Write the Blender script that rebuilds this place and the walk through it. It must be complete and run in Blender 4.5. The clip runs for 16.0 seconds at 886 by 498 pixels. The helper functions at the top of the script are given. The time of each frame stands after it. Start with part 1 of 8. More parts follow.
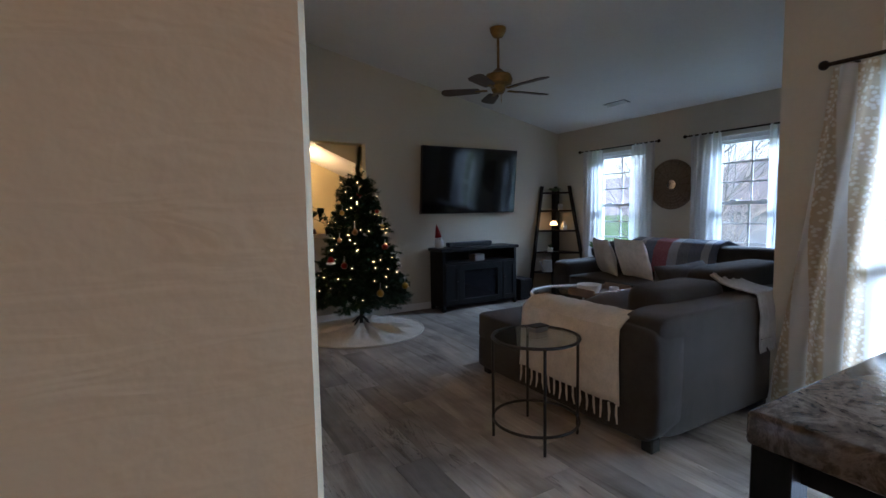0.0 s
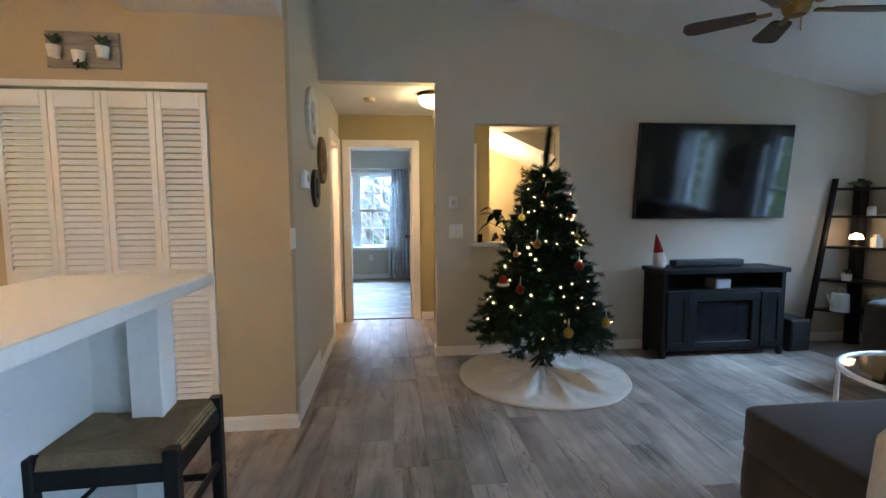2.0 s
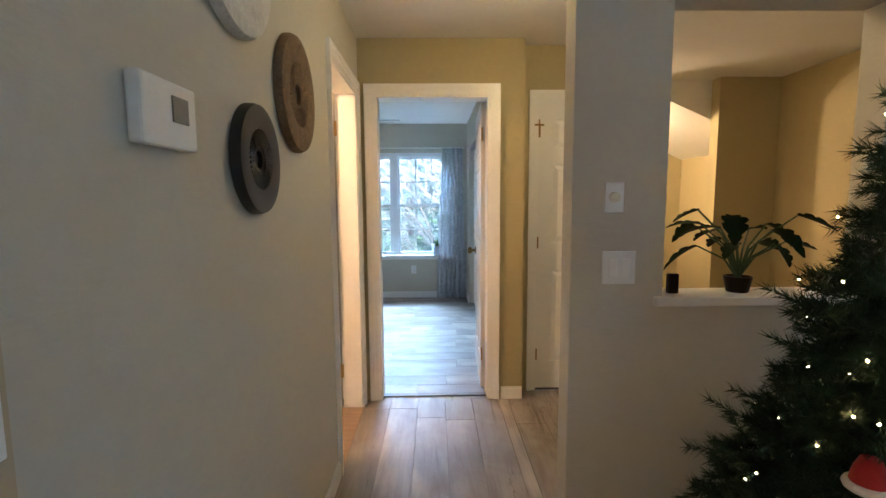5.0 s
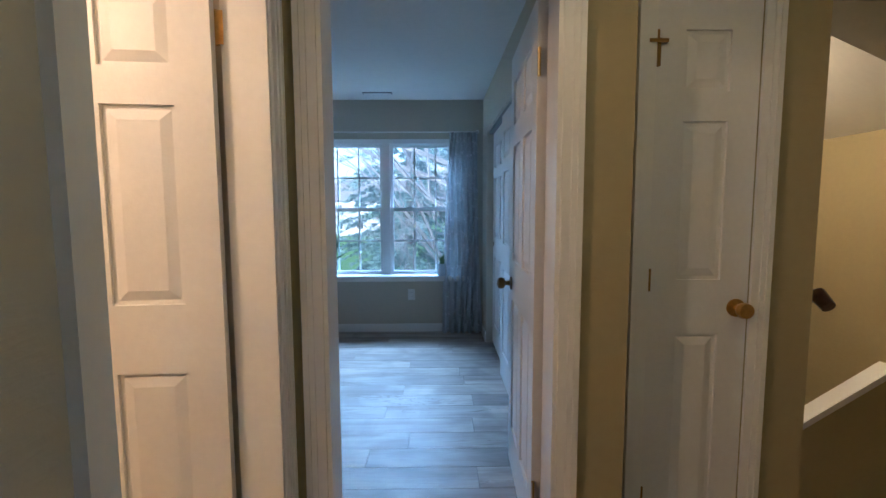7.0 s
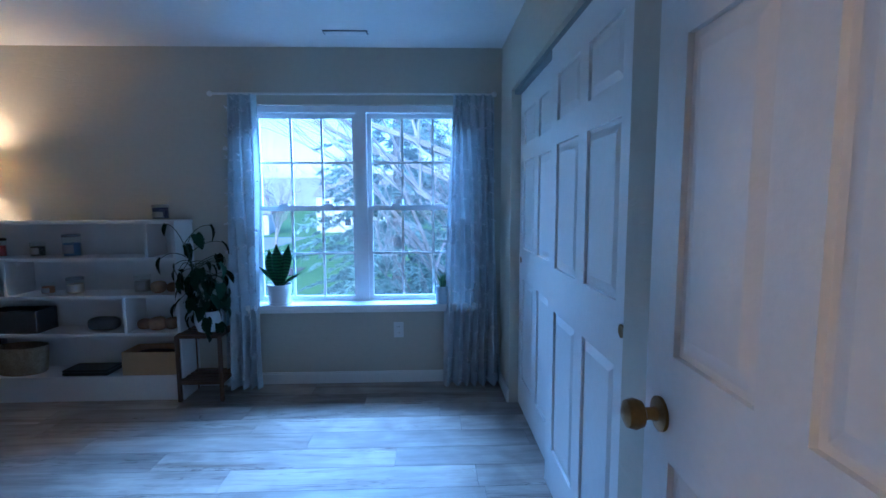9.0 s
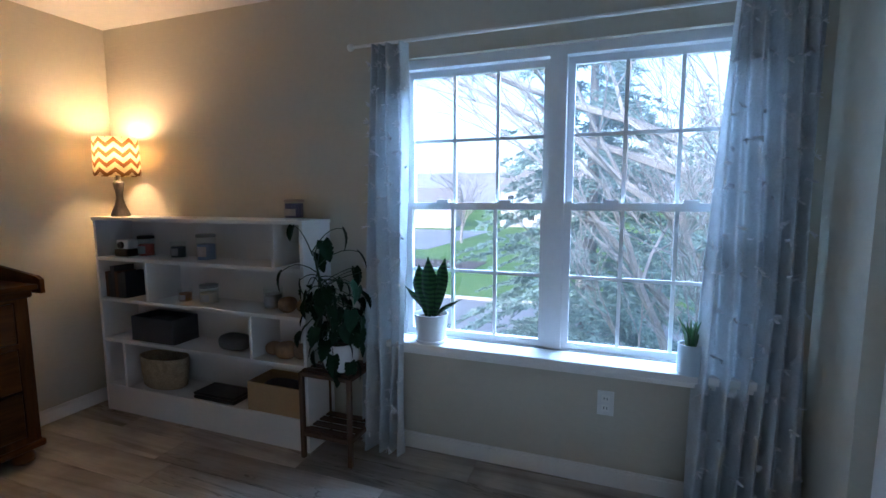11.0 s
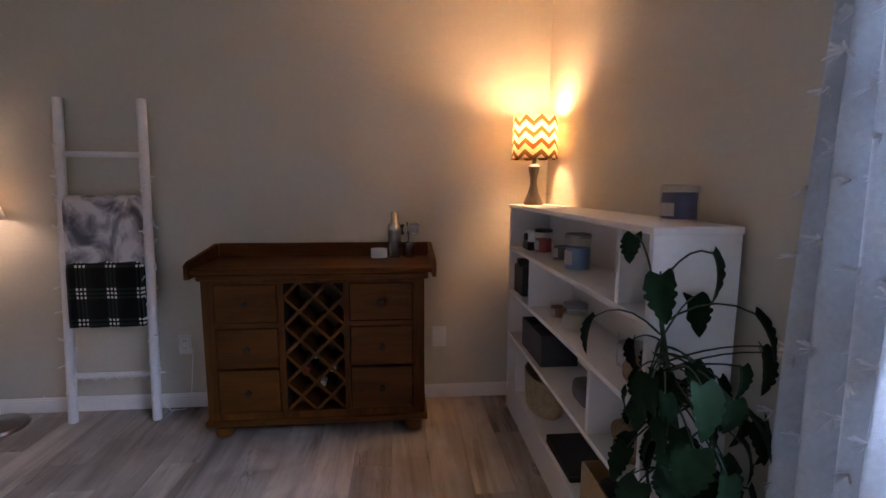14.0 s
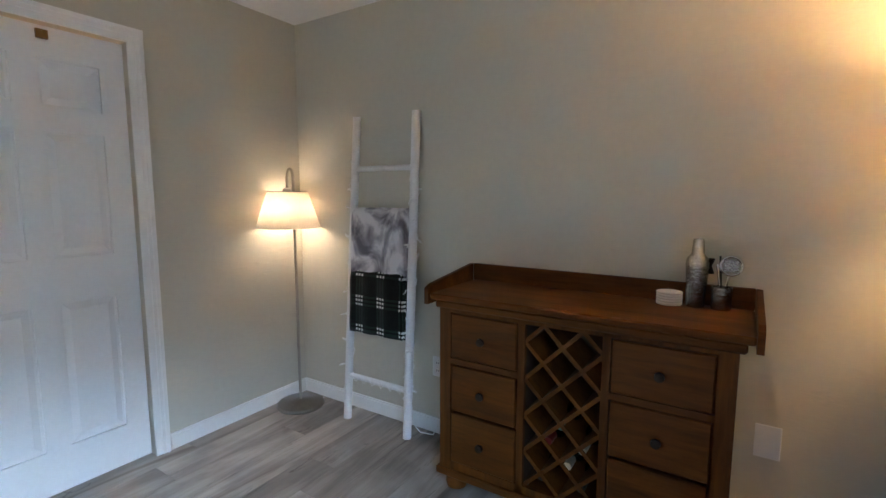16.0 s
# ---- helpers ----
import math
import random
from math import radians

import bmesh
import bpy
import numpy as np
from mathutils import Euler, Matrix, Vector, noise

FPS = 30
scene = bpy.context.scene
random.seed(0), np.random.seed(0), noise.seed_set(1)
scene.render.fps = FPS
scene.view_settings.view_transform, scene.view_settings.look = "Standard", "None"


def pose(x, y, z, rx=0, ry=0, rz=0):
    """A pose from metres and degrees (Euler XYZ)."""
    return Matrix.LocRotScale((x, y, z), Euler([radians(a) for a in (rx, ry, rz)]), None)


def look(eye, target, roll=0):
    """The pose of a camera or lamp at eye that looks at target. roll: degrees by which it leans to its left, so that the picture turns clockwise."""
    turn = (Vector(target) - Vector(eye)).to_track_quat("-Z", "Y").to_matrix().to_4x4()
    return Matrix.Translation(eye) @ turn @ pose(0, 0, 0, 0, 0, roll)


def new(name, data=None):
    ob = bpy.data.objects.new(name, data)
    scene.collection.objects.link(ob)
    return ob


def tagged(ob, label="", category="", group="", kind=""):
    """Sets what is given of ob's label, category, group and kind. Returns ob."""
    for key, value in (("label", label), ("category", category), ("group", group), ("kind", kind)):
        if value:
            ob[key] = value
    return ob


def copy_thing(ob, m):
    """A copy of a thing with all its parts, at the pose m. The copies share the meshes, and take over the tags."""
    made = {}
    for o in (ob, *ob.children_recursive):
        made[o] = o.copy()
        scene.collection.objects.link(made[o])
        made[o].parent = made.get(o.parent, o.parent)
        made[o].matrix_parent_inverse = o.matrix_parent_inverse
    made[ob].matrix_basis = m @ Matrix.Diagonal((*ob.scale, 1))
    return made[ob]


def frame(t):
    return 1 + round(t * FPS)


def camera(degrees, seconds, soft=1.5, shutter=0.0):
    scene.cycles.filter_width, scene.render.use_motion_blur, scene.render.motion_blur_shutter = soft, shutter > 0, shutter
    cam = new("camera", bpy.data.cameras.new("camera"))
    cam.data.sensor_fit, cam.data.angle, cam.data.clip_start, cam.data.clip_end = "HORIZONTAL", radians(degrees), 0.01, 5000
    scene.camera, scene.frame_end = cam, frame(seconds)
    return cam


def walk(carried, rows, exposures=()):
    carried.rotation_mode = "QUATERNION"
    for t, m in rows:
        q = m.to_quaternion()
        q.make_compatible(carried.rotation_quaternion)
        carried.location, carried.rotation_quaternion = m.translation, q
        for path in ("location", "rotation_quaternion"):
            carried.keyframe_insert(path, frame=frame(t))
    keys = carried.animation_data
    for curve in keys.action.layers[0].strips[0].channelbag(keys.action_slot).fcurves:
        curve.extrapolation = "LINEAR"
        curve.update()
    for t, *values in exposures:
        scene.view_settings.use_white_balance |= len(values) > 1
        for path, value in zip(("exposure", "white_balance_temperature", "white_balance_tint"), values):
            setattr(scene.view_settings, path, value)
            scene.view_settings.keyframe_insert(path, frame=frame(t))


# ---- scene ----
cam = camera(87.1, 16.0)
PATH = [
    (0, (0.199, 0.112, 1.265), (1.205, 1.832, 1.097), -1.0),
    (0.5, (0.417, 0.302, 1.318), (1.207, 2.131, 1.141), -0.8),
    (1, (0.568, 0.567, 1.309), (1.161, 2.469, 1.134), -0.3),
    (1.5, (0.656, 0.893, 1.316), (1.03, 2.85, 1.141), -0.3),
    (2, (0.736, 1.269, 1.319), (0.952, 3.249, 1.145), -0.3),
    (2.5, (0.731, 1.661, 1.312), (0.872, 3.648, 1.131), -0.1),
    (3, (0.732, 2.067, 1.308), (0.826, 4.056, 1.125), -0.2),
    (3.5, (0.718, 2.472, 1.316), (0.776, 4.462, 1.125), -0.2),
    (4, (0.643, 2.861, 1.377), (0.695, 4.848, 1.156), -0.2),
    (4.2, (0.625, 3.015, 1.392), (0.677, 5.001, 1.165), -0.4),
    (6.3, (0.644, 4.772, 1.315), (0.657, 6.764, 1.134), 0.1),
    (7, (0.612, 5.303, 1.323), (0.635, 7.294, 1.137), -0.2),
    (7.5, (0.626, 5.693, 1.333), (0.664, 7.684, 1.141), -0.0),
    (8, (0.582, 6.062, 1.279), (0.642, 8.054, 1.106), 0.1),
    (8.2, (0.591, 6.215, 1.286), (0.665, 8.206, 1.107), -0.3),
    (10.3, (0.463, 7.597, 1.371), (0.416, 9.583, 1.139), -0.1),
    (10.5, (0.473, 7.719, 1.365), (0.227, 9.69, 1.13), -0.1),
    (11, (0.346, 7.965, 1.332), (-0.343, 9.829, 1.107), -0.1),
    (11.5, (0.328, 8.188, 1.304), (-0.78, 9.838, 1.085), -0.1),
    (12, (0.374, 8.437, 1.303), (-1.072, 9.799, 1.074), -0.0),
    (12.5, (0.308, 8.666, 1.309), (-1.36, 9.74, 1.057), 0.1),
    (13, (0.203, 8.882, 1.306), (-1.616, 9.677, 1.055), 0.1),
    (13.5, (0.122, 9.119, 1.311), (-1.801, 9.604, 1.054), 0.0),
    (14, (0.003, 9.242, 1.311), (-1.97, 9.428, 1.044), 0.2),
    (14.5, (-0.189, 9.292, 1.333), (-2.166, 9.168, 1.057), 0.2),
    (15, (-0.345, 9.324, 1.34), (-2.279, 8.894, 1.072), 0.1),
    (15.5, (-0.521, 9.387, 1.34), (-2.347, 8.609, 1.094), 0.0),
    (16, (-0.682, 9.344, 1.327), (-2.356, 8.274, 1.097), 0.1),
]
EXPOSURES = [(0, 2.05, 5700, 16), (0.5, 2.35, 5500, 11), (1.0, 2.8, 5450, 7), (1.5, 3.05, 5400, 9), (3.5, 3.2, 5450, 12), (6.5, 2.35, 5050, 7), (7.0, 1.95, 4700, 7), (7.5, 1.9, 4250, 6), (8.0, 1.85, 3900, 10), (10.5, 2.15, 4750, 11), (11.0, 2.05, 5200, 14), (12.5, 1.7, 5600, 22), (13.5, 1.9, 5900, 32), (14.5, 2.9, 6350, 36), (15.2, 3.1, 6250, 25), (16.0, 3.15, 5850, 13)]
walk(cam, [(t, look(eye, target, roll)) for t, eye, target, roll in PATH], EXPOSURES)

# ---- light ----
world = bpy.data.worlds.new("world")
scene.world = world
world.use_nodes = True
wn, wl = world.node_tree.nodes, world.node_tree.links
sky = wn.new("ShaderNodeTexSky")
sky.sky_type, sky.sun_disc = "NISHITA", False
sky.sun_elevation, sky.sun_rotation = radians(22), radians(200)
sky.air_density, sky.dust_density, sky.ozone_density = 1.0, 2.5, 2.0
wl.new(sky.outputs[0], wn["Background"].inputs[0])
wn["Background"].inputs[1].default_value = 0.15
sun = new("sun", bpy.data.lights.new("sun", "SUN"))
sun.data.energy, sun.data.angle, sun.data.color = 1.4, radians(25), (1.0, 0.95, 0.88)
sun.matrix_world = look((0, -20, 12), (0, 0, 0))


def lamp(name, place, watts, colour, size):
    li = new(name, bpy.data.lights.new(name, "POINT"))
    li.data.energy, li.data.color, li.data.shadow_soft_size = watts, colour, size
    li.location = place
    return li


def sky_fill(name, place, target, wide, high, watts, spread=180):
    """Added area lamp outside and above a window, standing in for its sky light."""
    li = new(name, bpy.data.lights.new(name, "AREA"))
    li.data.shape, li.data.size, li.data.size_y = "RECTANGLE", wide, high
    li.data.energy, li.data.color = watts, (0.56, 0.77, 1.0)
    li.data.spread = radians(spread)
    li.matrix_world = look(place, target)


sky_fill("sky_bedroom_window", (0.45, 11.4, 2.87), (-0.75, 7.2, 0.75), 2.4, 0.95, 84, 110)
sky_fill("sky_living_windows", (8.2, 3.45, 3.75), (3.0, 3.45, 0.6), 4.2, 1.6, 400)
sky_fill("sky_patio_door", (6.6, -1.0, 3.1), (1.9, 0.7, 0.2), 3.0, 2.0, 200, 70)
WARM = (1.0, 0.56, 0.22)
WARM2 = (1.0, 0.66, 0.36)
lamp("table_lamp_bulb", (-2.51, 9.975, 1.625), 5.4, WARM, 0.05)
lamp("floor_lamp_bulb", (-2.585, 7.0, 1.22), 0.8, (1.0, 0.72, 0.46), 0.05)
lamp("hall_bulb", (1.115, 5.72, 2.20), 1.0, (1.0, 0.66, 0.24), 0.05)
lamp("stair_bulb", (2.15, 8.5, 2.12), 10.5, WARM2, 0.06)
lamp("bath_bulb", (-0.75, 5.7, 2.1), 12.0, (1.0, 0.56, 0.27), 0.06)
lamp("kitchen_bulb", (-1.1, 2.0, 2.05), 5.4, (1.0, 0.60, 0.27), 0.08)
lamp("entry_bulb", (-0.3, -1.6, 2.3), 5.0, (1.0, 0.57, 0.34), 0.08)
lamp("ladder_shelf_bulb", (4.98, 5.13, 1.05), 0.06, WARM, 0.02)

# ---- materials ----


def rgb(h):
    def lin(c):
        c = c / 255.0
        return c / 12.92 if c <= 0.04045 else ((c + 0.055) / 1.055) ** 2.4
    return (lin(int(h[0:2], 16)), lin(int(h[2:4], 16)), lin(int(h[4:6], 16)))


class Mat:
    """A node material with a small builder round it."""

    def __init__(self, name, colour=(0.5, 0.5, 0.5), rough=0.6, metal=0.0, spec=0.5):
        self.m = bpy.data.materials.new(name)
        self.m.use_nodes = True
        self.n, self.l = self.m.node_tree.nodes, self.m.node_tree.links
        self.p = self.n["Principled BSDF"]
        self.p.inputs["Base Color"].default_value = (*colour, 1)
        self.p.inputs["Roughness"].default_value = rough
        self.p.inputs["Metallic"].default_value = metal
        self.p.inputs["Specular IOR Level"].default_value = spec
        self.colour = colour

    def node(self, kind, **values):
        nd = self.n.new(kind)
        for k, v in values.items():
            nd.inputs[k.replace("_", " ")].default_value = v
        return nd

    def coords(self, scale=(1, 1, 1), shuffle=False, turn=(0, 0, 0)):
        tc = self.n.new("ShaderNodeTexCoord")
        mp = self.n.new("ShaderNodeMapping")
        mp.inputs["Scale"].default_value = scale
        mp.inputs["Rotation"].default_value = [radians(a) for a in turn]
        src = tc.outputs["Object"]
        if shuffle:
            oi = self.n.new("ShaderNodeObjectInfo")
            mul = self.n.new("ShaderNodeMath")
            mul.operation = "MULTIPLY"
            mul.inputs[1].default_value = 37.0
            self.l.new(oi.outputs["Random"], mul.inputs[0])
            add = self.n.new("ShaderNodeVectorMath")
            add.operation = "ADD"
            self.l.new(src, add.inputs[0])
            self.l.new(mul.outputs[0], add.inputs[1])
            src = add.outputs[0]
        self.l.new(src, mp.inputs["Vector"])
        return mp.outputs[0]

    def noise(self, scale, detail=4, rough=0.6, at=None, distort=0.0):
        nz = self.n.new("ShaderNodeTexNoise")
        nz.inputs["Scale"].default_value = scale
        nz.inputs["Detail"].default_value = detail
        nz.inputs["Roughness"].default_value = rough
        nz.inputs["Distortion"].default_value = distort
        self.l.new(at if at is not None else self.coords(), nz.inputs["Vector"])
        return nz.outputs["Fac"]

    def ramp(self, fac, stops):
        rp = self.n.new("ShaderNodeValToRGB")
        el = rp.color_ramp.elements
        while len(el) < len(stops):
            el.new(0.5)
        for e, (pos, col) in zip(el, stops):
            e.position, e.color = pos, (*col, 1)
        self.l.new(fac, rp.inputs[0])
        return rp.outputs[0]

    def mix(self, fac, a, b, blend="MIX"):
        mx = self.n.new("ShaderNodeMix")
        mx.data_type, mx.blend_type = "RGBA", blend
        for sock, v in ((mx.inputs[0], fac), (mx.inputs[6], a), (mx.inputs[7], b)):
            if isinstance(v, (int, float)):
                sock.default_value = v
            elif isinstance(v, tuple):
                sock.default_value = (*v, 1)
            else:
                self.l.new(v, sock)
        return mx.outputs[2]

    def vary(self, scale=3.0, amount=0.12, fine=60.0, finer=0.06, bump=0.0, bump_scale=200.0, at=None):
        """Blotches at two scales, and a fine relief."""
        c = self.colour
        dark = tuple(max(0.0, v * (1 - amount)) for v in c)
        lite = tuple(min(1.0, v * (1 + amount)) for v in c)
        base = self.ramp(self.noise(scale, at=at), [(0.3, dark), (0.7, lite)])
        f = self.ramp(self.noise(fine, 3, at=at), [(0.3, (1 - finer,) * 3), (0.7, (1 + finer,) * 3)])
        self.l.new(self.mix(1.0, base, f, "MULTIPLY"), self.p.inputs["Base Color"])
        if bump:
            self.relief(self.noise(bump_scale, 4, at=at), bump)
        return self

    def relief(self, height, strength, distance=0.01):
        b = self.n.new("ShaderNodeBump")
        b.inputs["Strength"].default_value = strength
        b.inputs["Distance"].default_value = distance
        self.l.new(height, b.inputs["Height"])
        self.l.new(b.outputs[0], self.p.inputs["Normal"])
        return self

    def base(self, out):
        self.l.new(out, self.p.inputs["Base Color"])
        return self

    def emit(self, colour, strength):
        self.p.inputs["Emission Color"].default_value = (*colour, 1)
        self.p.inputs["Emission Strength"].default_value = strength
        return self


def wood(name, dark, lite, rough=0.45, axis="x", scale=1.0, contrast=1.0, shuffle=True, spec=0.4):
    m = Mat(name, lite, rough, spec=spec)
    st = {"x": (0.6, 7, 7), "y": (7, 0.6, 7), "z": (7, 7, 0.6)}[axis]
    at = m.coords(tuple(s * scale for s in st), shuffle)
    big = m.noise(1.3, 5, 0.6, at, 0.6)
    fin = m.noise(9.0, 4, 0.7, at, 0.3)
    col = m.ramp(big, [(0.30, dark), (0.70, lite)])
    m.base(m.mix(0.35 * contrast, col, m.ramp(fin, [(0.35, tuple(v * 0.55 for v in dark)), (0.65, lite)])))
    m.relief(fin, 0.12)
    return m.m


def wall_paint(name, colour):
    m = Mat(name, colour, 0.75, spec=0.25)
    m.vary(0.7, 0.03, 30, 0.02)
    trowel = m.ramp(m.noise(10, 3, 0.5, m.coords((1, 1, 4.6)), 0.6), [(0.47, (0, 0, 0)), (0.60, (0.35,) * 3), (0.70, (1, 1, 1))])
    m.relief(m.mix(0.3, trowel, m.noise(120, 2, 0.5)), 0.11, 0.012)
    return m.m


GREIGE = wall_paint("greige_wall_paint", (0.545, 0.515, 0.425))
TAN = wall_paint("tan_wall_paint", (0.42, 0.355, 0.19))
TANP = wall_paint("warm_tan_wall_paint", (0.49, 0.405, 0.265))
CEIL = wall_paint("ceiling_paint", (0.74, 0.73, 0.70))
WHITE = Mat("white_trim_paint", (0.80, 0.79, 0.76), 0.35).vary(2.0, 0.03, 40, 0.02, 0.05, 90).m
DOORW = Mat("white_door_paint", (0.78, 0.77, 0.75), 0.4).vary(2.0, 0.03, 50, 0.02, 0.08, 120).m
VINYL = Mat("white_vinyl", (0.82, 0.83, 0.84), 0.3).vary(3.0, 0.02, 40, 0.02).m
BLACK = Mat("black_paint", (0.012, 0.012, 0.013), 0.45).vary(6, 0.3, 60, 0.2, 0.05, 80).m
BLACKW = wood("black_stained_wood", (0.004, 0.004, 0.004), (0.013, 0.0125, 0.012), 0.45, "z", spec=0.22)
DARKM = Mat("dark_bronze_metal", (0.035, 0.028, 0.022), 0.4, 0.9).vary(10, 0.2, 90, 0.1).m
CHROME = Mat("chrome", (0.75, 0.75, 0.76), 0.15, 1.0).vary(12, 0.05, 90, 0.05).m
NICKEL = Mat("brushed_nickel", (0.42, 0.39, 0.35), 0.32, 1.0).vary(12, 0.08, 90, 0.05).m
BRASS = Mat("brass", (0.50, 0.31, 0.09), 0.28, 1.0).vary(14, 0.15, 80, 0.1).m
OLDBRASS = Mat("antique_brass", (0.26, 0.16, 0.055), 0.38, 1.0).vary(14, 0.2, 80, 0.1).m
PLASTIC = Mat("white_plastic", (0.76, 0.76, 0.74), 0.35).vary(5, 0.02, 60, 0.02).m
GREYP = Mat("grey_plastic", (0.2, 0.21, 0.21), 0.4).vary(5, 0.05, 60, 0.03).m

def plank_mat(name, axis):
    m = Mat(name, (0.2, 0.18, 0.16), 0.42, spec=0.34)
    s = {"x": (0.55, 5, 5), "y": (5, 0.55, 5)}[axis]
    at = m.coords(s, True)
    big = m.noise(1.0, 5, 0.65, at, 1.2)
    fine = m.noise(7.0, 5, 0.75, at, 0.5)
    oi = m.n.new("ShaderNodeObjectInfo")
    tone = m.ramp(oi.outputs["Random"], [(0.0, (0.74, 0.74, 0.745)), (1.0, (1.16, 1.14, 1.12))])
    col = m.ramp(big, [(0.28, (0.11, 0.092, 0.075)), (0.5, (0.30, 0.268, 0.23)), (0.72, (0.44, 0.40, 0.355))])
    col = m.mix(0.24, col, m.ramp(fine, [(0.3, (0.14, 0.118, 0.095)), (0.6, (0.42, 0.38, 0.335))]))
    cloud = m.ramp(m.noise(2.6, 3, 0.5, m.coords((1, 1, 1), True), 0.6), [(0.38, (0.88, 0.87, 0.87)), (0.6, (1.26, 1.25, 1.24))])
    col = m.mix(1.0, col, cloud, "MULTIPLY")
    knots = m.ramp(m.noise(0.9, 2, 0.4, at, 2.0), [(0.66, (1, 1, 1)), (0.74, (0.55, 0.5, 0.46))])
    rift = m.ramp(m.noise(1.7, 4, 0.6, at, 1.5), [(0.485, (1, 1, 1)), (0.5, (0.45, 0.42, 0.40)), (0.515, (1, 1, 1))])
    where = m.ramp(m.noise(0.7, 2, 0.5, at), [(0.52, (0, 0, 0)), (0.60, (1, 1, 1))])
    col = m.mix(1.0, col, m.mix(where, (1.0, 1.0, 1.0), rift), "MULTIPLY")
    m.base(m.mix(1.0, m.mix(1.0, col, tone, "MULTIPLY"), knots, "MULTIPLY"))
    m.relief(fine, 0.10)
    m.l.new(m.ramp(fine, [(0.2, (0.36,) * 3), (0.8, (0.52,) * 3)]), m.p.inputs["Roughness"])
    return m.m


PLANKY, PLANKX = plank_mat("grey_oak_plank_along_hall", "y"), plank_mat("grey_oak_plank_across_room", "x")


def glass(name="window_glass", tint=(1, 1, 1), rough=0.0, veil=0.0):
    m = bpy.data.materials.new(name)
    m.use_nodes = True
    n, l = m.node_tree.nodes, m.node_tree.links
    n.remove(n["Principled BSDF"])
    tr, gl, mx, fr = n.new("ShaderNodeBsdfTransparent"), n.new("ShaderNodeBsdfGlossy"), n.new("ShaderNodeMixShader"), n.new("ShaderNodeMapRange")
    lw, pw = n.new("ShaderNodeLayerWeight"), n.new("ShaderNodeMath")
    lw.inputs[0].default_value, pw.operation, pw.inputs[1].default_value = 0.5, "POWER", 4.0
    l.new(lw.outputs["Facing"], pw.inputs[0]), l.new(pw.outputs[0], fr.inputs["Value"])
    fr.inputs["To Min"].default_value, fr.inputs["To Max"].default_value = 0.045, 0.75
    tr.inputs[0].default_value, gl.inputs["Roughness"].default_value = (*tint, 1), rough
    l.new(fr.outputs[0], mx.inputs[0]), l.new(tr.outputs[0], mx.inputs[1]), l.new(gl.outputs[0], mx.inputs[2])
    # faint translucent white mixed in, imitating glare over the view outside
    df, mf = n.new("ShaderNodeBsdfTranslucent"), n.new("ShaderNodeMixShader")
    df.inputs[0].default_value, mf.inputs[0].default_value = (0.8, 0.84, 0.88, 1), veil
    l.new(mx.outputs[0], mf.inputs[1]), l.new(df.outputs[0], mf.inputs[2])
    l.new(mf.outputs[0], n["Material Output"].inputs[0])
    return m


PANE = glass(veil=0.008)
SMOKE = glass("table_glass", (0.95, 0.98, 0.97))


def cloth(name, colour, amount=0.12, scale=8, rough=0.95, weave=420, bump=0.25):
    m = Mat(name, colour, rough, spec=0.15)
    m.p.inputs["Sheen Weight"].default_value = 0.15
    return m.vary(scale, amount, 90, 0.08, bump, weave)


def shade_cloth(name, colour, mixin=0.55):
    """Thin cloth that lets light through."""
    m = cloth(name, colour)
    tl, mx = m.n.new("ShaderNodeBsdfTranslucent"), m.n.new("ShaderNodeMixShader")
    tl.inputs[0].default_value = (*colour, 1)
    mx.inputs[0].default_value = mixin
    m.l.new(m.p.outputs[0], mx.inputs[1]), m.l.new(tl.outputs[0], mx.inputs[2])
    m.l.new(mx.outputs[0], m.n["Material Output"].inputs[0])
    m.translucent = tl
    return m


def sheer_cloth(name, colour, clear=0.4):
    m = shade_cloth(name, colour, 0.6)
    tp, mx = m.n.new("ShaderNodeBsdfTransparent"), m.n.new("ShaderNodeMixShader")
    mx.inputs[0].default_value = clear
    src = m.n["Material Output"].inputs[0].links[0].from_socket
    m.l.new(src, mx.inputs[1]), m.l.new(tp.outputs[0], mx.inputs[2])
    m.l.new(mx.outputs[0], m.n["Material Output"].inputs[0])
    return m


# ---- mesh building ----


def finish(name, bm, material, smooth=False):
    me = bpy.data.meshes.new(name)
    bmesh.ops.recalc_face_normals(bm, faces=bm.faces)
    bm.to_mesh(me)
    bm.free()
    if material is not None:
        me.materials.append(material)
    if smooth:
        for p in me.polygons:
            p.use_smooth = True
        me.set_sharp_from_angle(angle=radians(40))
    return me


def part(name, bm, material, parent, label="", smooth=False):
    ob = new(name, finish(name, bm, material, smooth))
    ob.parent = parent
    return tagged(ob, label)


def thing(name, place, label, category, group="", turn=0):
    e = new(name)
    e.empty_display_size = 0.1
    e.location = place
    e.rotation_euler = (0, 0, radians(turn))
    return tagged(e, label, category, group)


def whole(name, bm, material, label, category, group="", place=(0, 0, 0), turn=0, smooth=False):
    ob = new(name, finish(name, bm, material, smooth))
    ob.location, ob.rotation_euler = place, (0, 0, radians(turn))
    return tagged(ob, label, category, group)


def struct(name, bm, material, label, smooth=False):
    ob = new(name, finish(name, bm, material, smooth))
    return tagged(ob, label, name.split("_")[0], kind="structure")


